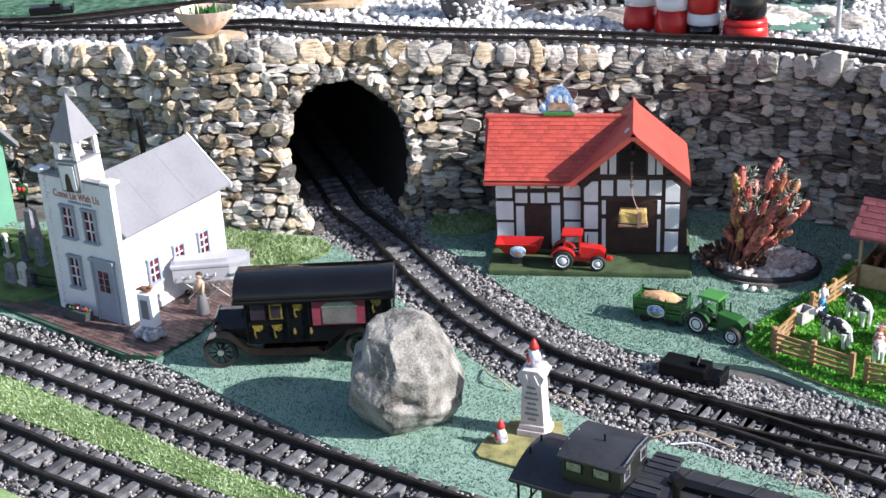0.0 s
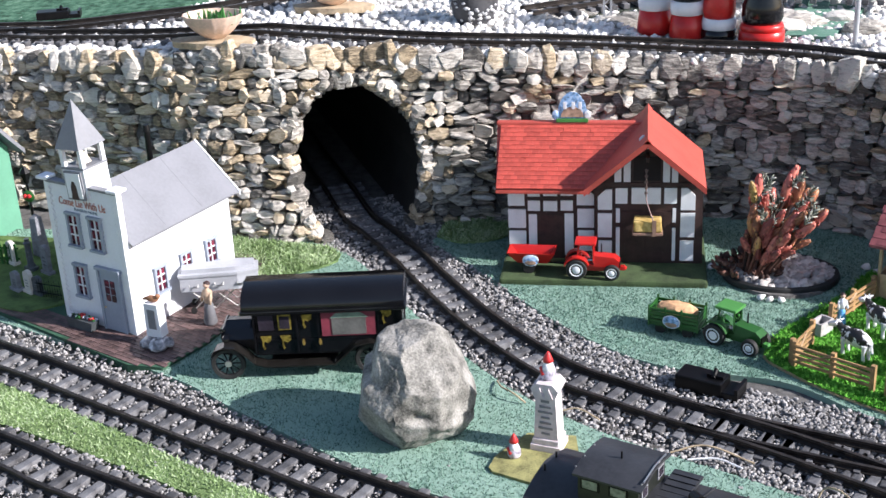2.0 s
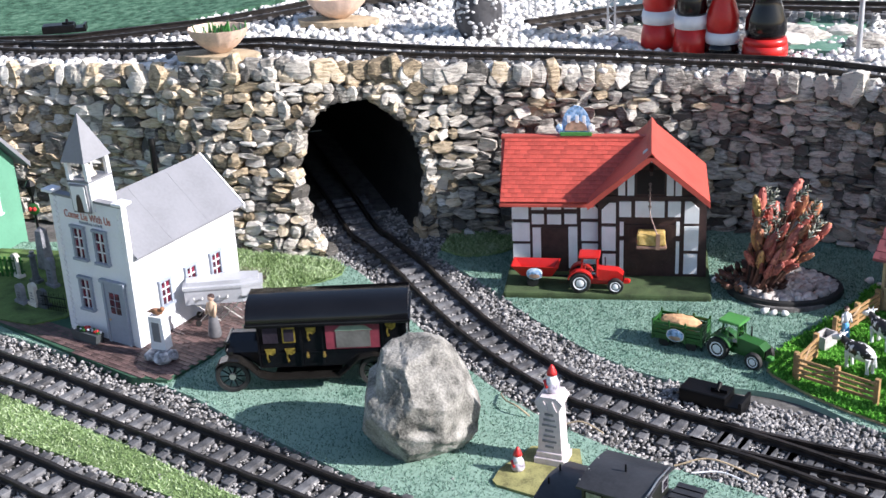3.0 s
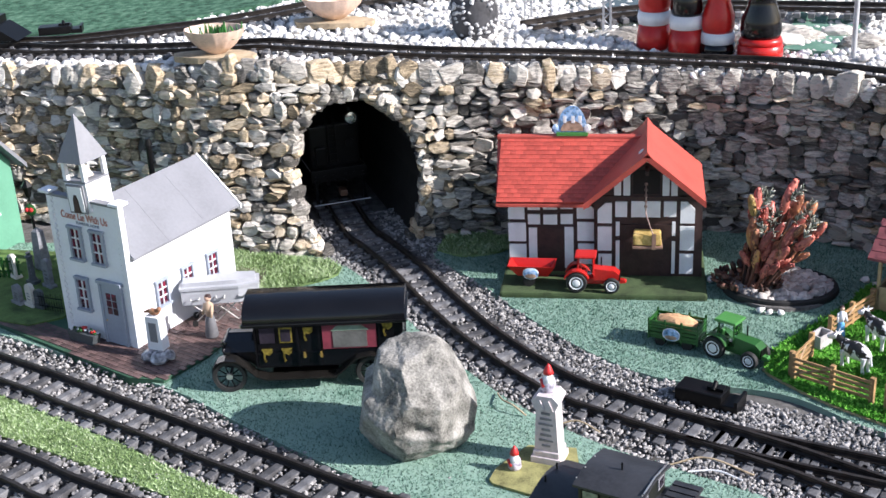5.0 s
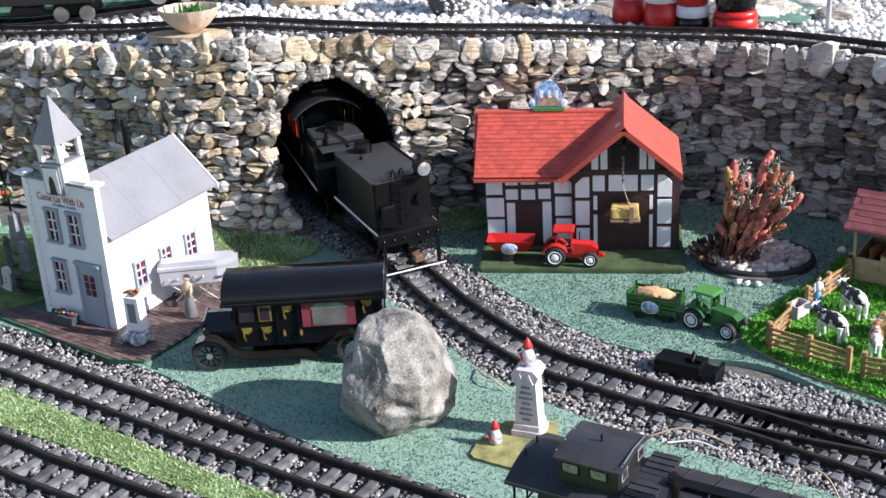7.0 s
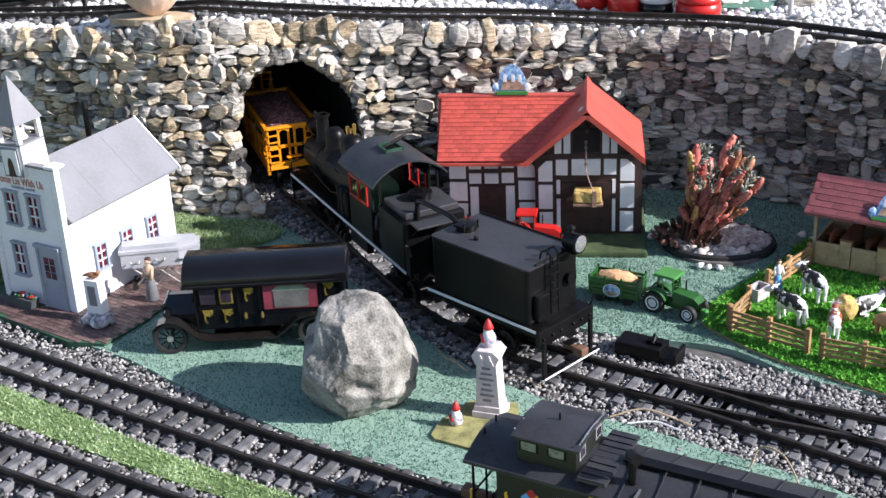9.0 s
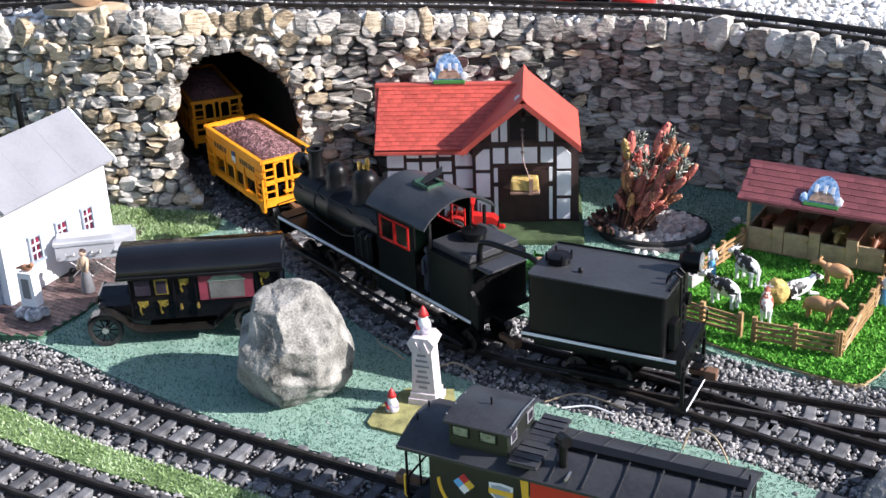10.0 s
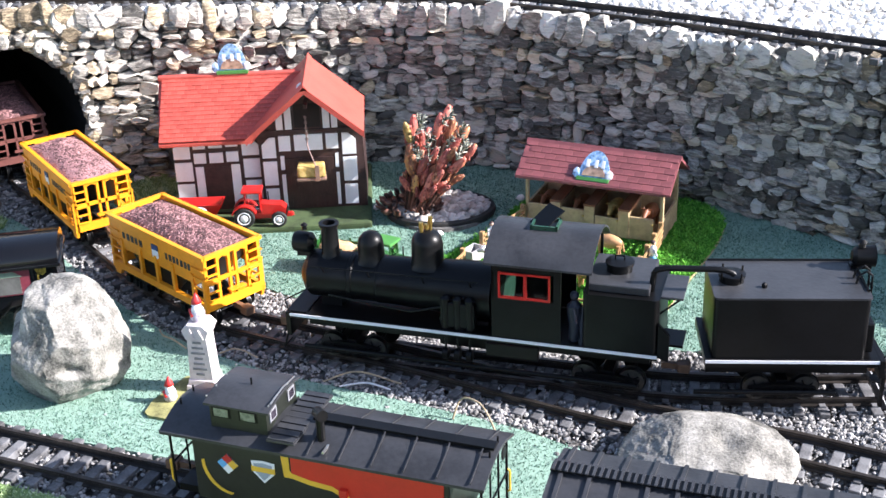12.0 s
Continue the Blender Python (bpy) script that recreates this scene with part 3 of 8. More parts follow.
def church():
    c = thing("church", pose(-0.4155, 1.812, 0.006, 0, 0.7, -22) @ Matrix.Translation((0.0041, 0, 0)) @ Matrix.Diagonal((0.94, 1, 1, 1)), "white clapboard funeral chapel with grey roof and bell tower", "church")
    W, D = 0.137, 0.212
    part("front_wall", clapboard(bmnew(), -W / 2, W / 2, 0, 0.209, 0.0), WHITE, c)
    for s in (-1, 1):
        part("side_wall", box(bmnew(), s * 0.067 - 0.002, s * 0.067 + 0.002, 0.004, D, 0, 0.139), WHITE, c)
    back = prism(bmnew(), [(-0.065, 0), (0.065, 0), (0.065, 0.139), (0, 0.195), (-0.065, 0.139)], D - 0.004, D, "Y")
    part("rear_wall", back, WHITE, c)
    for s in (-1, 1):
        b = bmnew()
        box(b, s * W / 2 - 0.006 if s > 0 else -W / 2 - 0.002, s * W / 2 + 0.002 if s > 0 else -W / 2 + 0.006, -0.003, 0.006, 0, 0.209)
        k = 0
        while k < 0.205:
            box(b, min(s * (W / 2 - 0.006), s * (W / 2 - 0.009)), max(s * (W / 2 - 0.006), s * (W / 2 - 0.009)), -0.0028, 0.0, k, k + 0.004)
            k += 0.008
        part("corner_board", b, WHITE, c)
        part("cap", box(bmnew(), s * W / 2 - 0.012, s * W / 2 + 0.008, -0.008, 0.012, 0.209, 0.2135, 0.0015), WHITE, c)
    part("parapet", box(bmnew(), -W / 2, W / 2, -0.004, 0.007, 0.206, 0.2095), GREY, c)
    roof = bmnew()
    for s in (-1, 1):
        m = [(0, 0.2), (s * 0.078, 0.1335), (s * 0.078, 0.1305), (0, 0.196)]
        prism(roof, m, 0.006, D + 0.014, "Y")
    r = part("roof", roof, GREY, c, "smooth grey gabled roof")
    bars = bmnew()
    for y in (0.075, 0.15):
        for s in (-1, 1):
            prism(bars, [(0, 0.2003), (s * 0.078, 0.1338), (s * 0.078, 0.1332), (0, 0.1997)], y, y + 0.0005, "Y")
    part("seams", bars, GREY, r)
    part("verge", prism(prism(bmnew(), [(0, 0.2015), (0.08, 0.134), (0.08, 0.127), (0, 0.1945)], D + 0.0141, D + 0.0165, "Y"), [(0, 0.2015), (-0.08, 0.134), (-0.08, 0.127), (0, 0.1945)], D + 0.0141, D + 0.0165, "Y"), WHITE, r)
    # bell tower
    t = part("tower", box(bmnew(), -0.021, 0.021, -0.0045, 0.038, 0.192, 0.234), WHITE, c)
    t.matrix_local = Matrix.Translation((0, 0, 0.165)) @ Matrix.Rotation(radians(-4.0), 4, "Y") @ Matrix.Translation((0, 0, -0.165))
    for x in (-0.018, 0.018):
        for y in (-0.0015, 0.035):
            part("post", box(bmnew(), x - 0.003, x + 0.003, y - 0.003, y + 0.003, 0.234, 0.26), WHITE, t)
    part("rail", box(bmnew(), -0.0215, 0.0215, -0.005, 0.0385, 0.2315, 0.2345), GREY, t)
    sp = bmnew()
    base = [sp.verts.new((x, y, 0.26)) for x, y in ((-0.0235, -0.008), (0.0235, -0.008), (0.0235, 0.041), (-0.0235, 0.041))]
    apex = sp.verts.new((0, 0.0165, 0.322))
    sp.faces.new(base)
    for k in range(4):
        sp.faces.new((base[k], base[(k + 1) % 4], apex))
    part("spire", sp, GREY, t, "pointed grey spire")
    part("bell", lathe(bmnew(), [(0.011, 0), (0.0095, 0.003), (0.007, 0.008), (0.0055, 0.014), (0.002, 0.0165), (0.001, 0.02)], (0, 0.0165, 0.236), 16), surf("cream_bell", (0.62, 0.55, 0.45), 0.4), t, "cream bell", True)
    panel = part("bell_panel", box(bmnew(), -0.017, 0.017, -0.0075, -0.0042, 0.19, 0.23, 0.001), GREY, t)
    part("panel_face", box(bmnew(), -0.014, 0.014, -0.0085, -0.0074, 0.193, 0.2275), WHITE, panel)
    bell = prism(bmnew(), [(-0.007, 0.1918), (0.007, 0.1918), (0.0055, 0.198), (0.005, 0.2085), (0.002, 0.2165), (-0.002, 0.2165), (-0.005, 0.2085), (-0.0055, 0.198)], -0.0094, -0.0084, "Y")
    part("painted_bell", bell, TIMBER, panel)
    # windows and door
    for x, z in ((-0.023, 0.12), (0.02, 0.12), (-0.025, 0.044)):
        window("window", c, pose(x, -0.0012, z), 0.018, 0.044, TRIM, WINRED, 2, 3)
    d = bmnew()
    box(d, 0.014, 0.05, -0.004, 0.001, 0.0, 0.089)
    door = part("door", d, TRIM, c, "grey-blue panelled door with six panes")
    fr = bmnew()
    box(fr, 0.01, 0.014, -0.006, 0.001, 0, 0.091)
    box(fr, 0.05, 0.054, -0.006, 0.001, 0, 0.091)
    box(fr, 0.008, 0.056, -0.0075, 0.001, 0.091, 0.0955)
    part("door_frame", fr, TRIM, door)
    for i in range(2):
        for j in range(3):
            part("pane", box(bmnew(), 0.022 + i * 0.011, 0.0305 + i * 0.011, -0.0046, -0.0038, 0.046 + j * 0.0108, 0.0554 + j * 0.0108), WINRED, door)
    part("door_knob", ball(bmnew(), (0.019, -0.006, 0.036), 0.0014, 1), BRASS, door)
    for y in (0.056, 0.109, 0.162):
        window("window", c, Matrix.Translation((0.0693, y, 0.045)) @ Matrix.Rotation(radians(90), 4, "Z"), 0.017, 0.034, TRIM, WINRED, 2, 3)
    # painted sign: bars of lettering
    red = surf("faded_red", (0.5, 0.2, 0.16), 0.6)
    lettering("Come Lie With Us", 0.0155, red, c, Matrix.Translation((-0.002, -0.0013, 0.1765)), 0.09)
    lettering("FUNERAL HOME", 0.006, TRIM, c, Matrix.Translation((0.004, -0.0013, 0.1705)), 0.045)
    # flue
    part("flue", rod(rod(bmnew(), (-0.05, 0.18, 0.12), (-0.05, 0.18, 0.222), 0.0045), (-0.05, 0.18, 0.222), (-0.05, 0.18, 0.232), 0.0062, 0.004), BLACK, c, "black stove pipe")
    return c


church()


def chapel_base():
    """The paved board under the chapel, with its pavers."""
    b = thing("chapel_base", pose(0, 0, 0), "brown paved board with green edge under the chapel", "base board")
    poly = [(-0.85, 1.985), (-0.6, 1.853), (-0.335, 1.705), (-0.285, 1.7), (-0.25, 1.77), (-0.21, 1.92), (-0.25, 2.06), (-0.5, 2.08), (-0.85, 2.1)]
    part("board", prism(bmnew(), [(p[0] * 1.0, p[1]) for p in poly], -0.006, 0.0055, "Z"), surf("dark_green_edge", (0.03, 0.09, 0.05), 0.8), b)
    return b, poly


CHAPEL_BASE, CHAPEL_POLY = chapel_base()


def barn():
    ox, oy = 0.131, 2.061
    b = thing("barn", pose(ox, oy, 0.0095), "half-timbered toy barn with red tiled roof and hay loft", "barn")
    k, kz = 1 / 1228, 0.00098

    def X(px):
        return (px - 903) * k

    def Z(py):
        return (468 - py) * kz
    wall = bmnew()
    box(wall, 0, 0.15, 0, 0.15, 0, 0.118)
    prism(wall, [(0, 0.118), (0.15, 0.118), (0.15, 0.119)], 0, 0.001, "Y")
    part("left_wing", wall, TIMBER, b)
    gw = prism(bmnew(), [(0.126, 0), (0.281, 0), (0.279, 0.12), (0.2, 0.187), (0.126, 0.12)], -0.012, 0.112, "Y")
    part("gable_wing", gw, TIMBER, b)

    def panel(x0, x1, y0, y1, front, cut=None):
        a, c, lo, hi = X(x0), X(x1), Z(y1), Z(y0)
        q = (c - a) * 0.55
        pts = {None: [(a, lo), (c, lo), (c, hi), (a, hi)], "tl": [(a, lo), (c, lo), (c, hi), (a + q, hi), (a, hi - q)], "tr": [(a, lo), (c, lo), (c, hi - q), (c - q, hi), (a, hi)]}[cut]
        part("plaster_panel", prism(bmnew(), pts, front - 0.0022, front + 0.001, "Y"), PLASTER, b)
    for p in ((937, 959, 352, 368), (965, 990, 351, 367), (996, 1018, 351, 366), (937, 959, 375, 391), (965, 990, 375, 391), (996, 1018, 374, 390), (901, 933, 389, 419), (902, 933, 424, 456), (938, 953, 397, 462), (1003, 1019, 395, 462), (1026, 1056, 387, 417), (1027, 1056, 422, 452)):
        panel(*p, 0.0)
    panel(901, 931, 352, 383, 0.0, "tl")
    panel(1025, 1056, 351, 381, 0.0, "tr")
    for p in ((1063, 1088, 389, 427), (1064, 1088, 433, 464), (1094, 1115, 349, 373), (1122, 1173, 348, 373), (1179, 1201, 348, 372), (1208, 1233, 387, 425), (1208, 1232, 431, 463), (1095, 1102, 381, 403), (1095, 1102, 411, 464), (1194, 1200, 380, 402), (1194, 1200, 411, 463), (1108, 1120, 303, 339), (1176, 1188, 303, 339)):
        panel(*p, -0.012)
    panel(1063, 1088, 351, 383, -0.012, "tl")
    panel(1208, 1233, 348, 382, -0.012, "tr")
    panel(1092, 1104, 316, 339, -0.012, "tl")
    panel(1191, 1202, 316, 339, -0.012, "tr")
    panel(1134, 1144, 268, 288, -0.012, "tl")
    panel(1148, 1158, 268, 288, -0.012, "tr")
    # doors, loft and hoist
    part("door", box(bmnew(), X(955), X(1001), -0.0012, 0.002, 0.0, Z(398)), TIMBER, b)
    for x0, x1 in ((1104, 1147), (1149, 1192)):
        dr = part("barn_door", box(bmnew(), X(x0), X(x1), -0.013, -0.009, 0.002, Z(385)), TIMBER, b)
        for q in range(6):
            x, wd = X(x0) + (X(x1) - X(x0)) * q / 6, (X(x1) - X(x0)) / 6
            part("plank", box(bmnew(), x + 0.0004, x + wd - 0.0004, -0.0142, -0.0129, 0.002, Z(385)), TIMBER, dr)
    part("loft_opening", box(bmnew(), X(1125), X(1172), -0.0125, -0.01, Z(337), Z(300)), surf("loft_shadow", (0.012, 0.008, 0.008), 0.8), b)
    beam = bmnew()
    box(beam, X(1146), X(1152), -0.04, 0.0, Z(299), Z(293))
    part("hoist_beam", beam, TIMBER, b)
    part("cross_beam", box(bmnew(), X(1062), X(1236), -0.0145, -0.011, Z(347), Z(340)), TIMBER, b)
    # roofs
    roof = bmnew()
    for y1, x1 in ((-0.027, 0.118), (0.158, 0.2)):
        low, top = [(-0.016, y1, 0.112), (x1, y1, 0.112), (0.2, 0.066, 0.184), (-0.021, 0.066, 0.184)], []
        lo = [roof.verts.new(c) for c in low]
        hi = [roof.verts.new((c[0], c[1], c[2] + 0.004)) for c in low]
        roof.faces.new(lo)
        roof.faces.new(hi)
        for q in range(4):
            roof.faces.new((lo[q], lo[(q + 1) % 4], hi[(q + 1) % 4], hi[q]))
    r = part("main_roof", roof, ROOF, b)
    part("ridge", box(bmnew(), -0.022, 0.2, 0.06, 0.073, 0.185, 0.1915, 0.002), ROOF, r)
    g = part("gable_roof", prism(bmnew(), [(0.112, 0.12), (0.2, 0.193), (0.282, 0.1245), (0.282, 0.129), (0.2, 0.1985), (0.112, 0.1245)], -0.043, 0.118, "Y"), ROOF, b)
    part("barge_board", prism(bmnew(), [(0.1115, 0.1155), (0.2, 0.189), (0.2825, 0.12), (0.2825, 0.1293), (0.2, 0.199), (0.1115, 0.1248)], -0.0455, -0.0425, "Y"), ROOF, g)
    part("ridge", prism(bmnew(), [(0.194, 0.194), (0.2, 0.2025), (0.206, 0.194)], -0.0455, 0.12, "Y"), ROOF, g)
    tile = bmnew()
    box(tile, -0.00485, 0.00485, -0.0047, 0.0047, 0, 0.0014, 0.0003)
    tm = bpy.data.meshes.new("roof_tile")
    tile.to_mesh(tm)
    tile.free()
    tm.materials.append(ROOF)
    half = tm.copy()
    half.transform(Matrix.Diagonal((0.5, 1, 1, 1)))
    a = math.degrees(math.atan2(0.072, 0.093))
    rows, cols = 15, 21
    for i in range(rows):
        f = (i + 0.45) / rows
        y, z = 0.063 - 0.089 * f, 0.1878 - 0.0688 * f
        if i % 2:
            e = new("roof_tile", half)
            e.parent = r
            e.matrix_local = pose(-0.0129, y, z, a - 6, 0, 0)
        for j in range(cols):
            x = -0.0105 + j * 0.0098 + (0.0049 if i % 2 else 0) + rng.normal(0, 0.0002)
            if x > 0.2 - 0.088 * min(1, f * 1.08) + 0.012:
                continue
            t = new("roof_tile", tm)
            t.parent = r
            t.matrix_local = pose(x, y, z + rng.random() * 0.0005, a - 6, 0, rng.normal(0, 0.8))
    return b


PLASTER = surf("white_plaster", (0.78, 0.8, 0.83), 0.7, var=0.05, scale=60, fine=500, bump=0.25)
barn()


def farm_sign(m, w, label):
    """A domed farm scene plate: blue arch, white cows, brown field, green foot."""
    s = thing("farm_sign", m, label, "sign", "farm signs")

    def plate(k, z0, z1, mat, nm, y):
        pts = [(w / 2 * k * math.cos(a), z0 + (z1 - z0) * math.sin(a)) for a in np.linspace(0, math.pi, 14)]
        part(nm, prism(bmnew(), pts, -y, -y + 0.0016, "Y"), mat, s)
    plate(0.8, 0.005, w * 0.82, SIGNBLUE, "sky_plate", 0.0)
    plate(0.6, 0.008, w * 0.42, SIGNFIELD, "field", 0.0018)
    part("meadow", box(bmnew(), -w * 0.42, w * 0.42, -0.003, 0.001, 0, w * 0.1, 0.0008), LIME, s)
    for x in (-0.2, 0.02, 0.2):
        part("painted_cow", box(bmnew(), x * w - 0.002, x * w + 0.003, -0.0027, -0.0015, w * 0.36, w * 0.56, 0.0006), WHITE, s)
    for x in (-0.44, 0.4):
        part("rim", ball(bmnew(), (x * w, -0.001, w * 0.2), w * 0.11, 1, (1, 0.3, 1.3)), SIGNBLUE if x < 0 else WHITE, s)
    return s


SIGNBLUE = surf("sign_blue", (0.25, 0.45, 0.75), 0.5, var=0.5, scale=150, bump=0, tint=(0.7, 0.8, 0.9))
SIGNFIELD = surf("sign_field", (0.42, 0.28, 0.2), 0.5, var=0.3, scale=120, bump=0)
farm_sign(pose(0.221, 2.123, 0.201), 0.056, "blue domed farm picture plate on the red barn roof")


CHAIN = surf("iron_chain", (0.12, 0.08, 0.07), 0.5)


def hay_hoist():
    h = thing("hay_hoist", pose(0.333, 2.028, 0.066), "yellow hay bale on a pallet hung from a chain", "hay bale")
    g = bmnew()
    box(g, -0.02, 0.02, -0.012, 0.012, 0.004, 0.022, 0.003)
    for v in g.verts:
        v.co += Vector(noise.noise_vector(v.co * 90)) * 0.0015
    part("hay_bale", g, STRAW, h)
    part("pallet", box(box(bmnew(), -0.0215, 0.0215, -0.013, 0.013, 0, 0.004, 0.001), 0.006, 0.012, -0.0145, -0.0125, 0, 0.024), surf("rust_brown", (0.25, 0.15, 0.11), 0.6), h)
    part("strap", pipe(bmnew(), [(0.008, -0.0135, 0.022), (-0.002, -0.008, 0.05), (-0.003, -0.004, 0.056)], 0.0009, 6), surf("chain_pink", (0.4, 0.25, 0.22), 0.5), h)
    for i in range(10):
        part("chain_link", lathe(bmnew(), [(0.0018, -0.001), (0.0026, 0), (0.0018, 0.001)], (-0.003, -0.004, 0.058 + i * 0.0042), 8, "XY"[i % 2]), CHAIN, h)
    return h


hay_hoist()
tagged(part("flocked_board", box(bmnew(), 0.122, 0.418, 1.982, 2.225, -0.004, 0.0095, 0.004), OLIVE), "dark olive flocked board under the barn", "base board")


CUTS = {"tall": [((0.85, 0.0, 0.53), 0.93), ((-0.97, -0.05, 0.24), 0.88), ((-0.12, -0.25, 0.96), 0.9), ((0.15, -0.95, -0.1), 0.86), ((0.3, -0.62, 0.72), 0.84), ((-0.45, -0.75, 0.48), 0.88), ((0.75, -0.65, -0.1), 0.9), ((-0.6, -0.6, -0.5), 0.88), ((0.3, -0.6, -0.74), 0.86)],
        "low": [((0.1, -0.3, 0.95), 0.72), ((0.7, -0.3, 0.6), 0.82), ((-0.75, -0.2, 0.6), 0.8), ((0.1, -0.9, 0.3), 0.85)]}


def boulder(name, at, size, seed, label, cuts, turn=0):
    """A weathered stone: a ball cut by broad facets, with steps, a ledge, a hollow and a rough skin."""
    bm = bmnew()
    bmesh.ops.create_icosphere(bm, subdivisions=6, radius=1)
    off = Vector((seed * 3.7, seed, 0))
    for v in bm.verts:
        d = v.co.normalized()
        q = d * (1.12 + 0.1 * noise.noise(d * 1.6 + off))
        for n, lim in CUTS[cuts]:
            n = Vector(n).normalized()
            over = q.dot(n) - lim
            if over > 0:
                q -= n * over * 0.88
        if cuts == "tall":
            ledge = q.z - 0.28 - 0.12 * noise.noise(d * 2.5 + off)
            if q.x < -0.05:
                q.x += 0.13 * min(1, max(0, ledge * 9)) * min(1, -(q.x + 0.05) * 3)
            q -= d * 0.12 * math.exp(-((q.x - 0.12) ** 2 / 0.03 + (q.z + 0.12) ** 2 / 0.006)) * (d.y < 0)
            shelf = q.z + 0.26 + 0.25 * (q.x - 0.3)
            q += d * 0.05 * math.exp(-(shelf / 0.09) ** 2) * (d.y < 0) * (q.x > -0.3)
        else:
            q -= d * 0.22 * math.exp(-((q.x - 0.22) ** 2 / 0.02 + (q.y + 0.05) ** 2 / 0.05)) * (d.z > 0)
        q += d * (0.03 * noise.noise(d * 5 + off) + 0.02 * abs(noise.noise(d * 9 + off)) + 0.011 * noise.noise(d * 20 + off) + 0.007 * noise.noise(d * 45 + off))
        q.z = max(q.z, -0.85)
        v.co = Vector((q.x * size[0], q.y * size[1], (q.z + 0.85) * size[2]))
    ob = part(name, bm, BOULDER, None, "", True)
    ob.matrix_world = pose(*at, 0, 0, turn)
    return tagged(ob, label, "boulder")


boulder("boulder", (0.07, 1.575, -0.004), (0.0635, 0.06, 0.0745), 7.7, "large rounded grey granite boulder standing on the turf", "tall", 8)
boulder("boulder", (0.757, 1.34, -0.006), (0.079, 0.06, 0.029), 5.4, "low pale granite rock lying beside the siding", "low", -20)


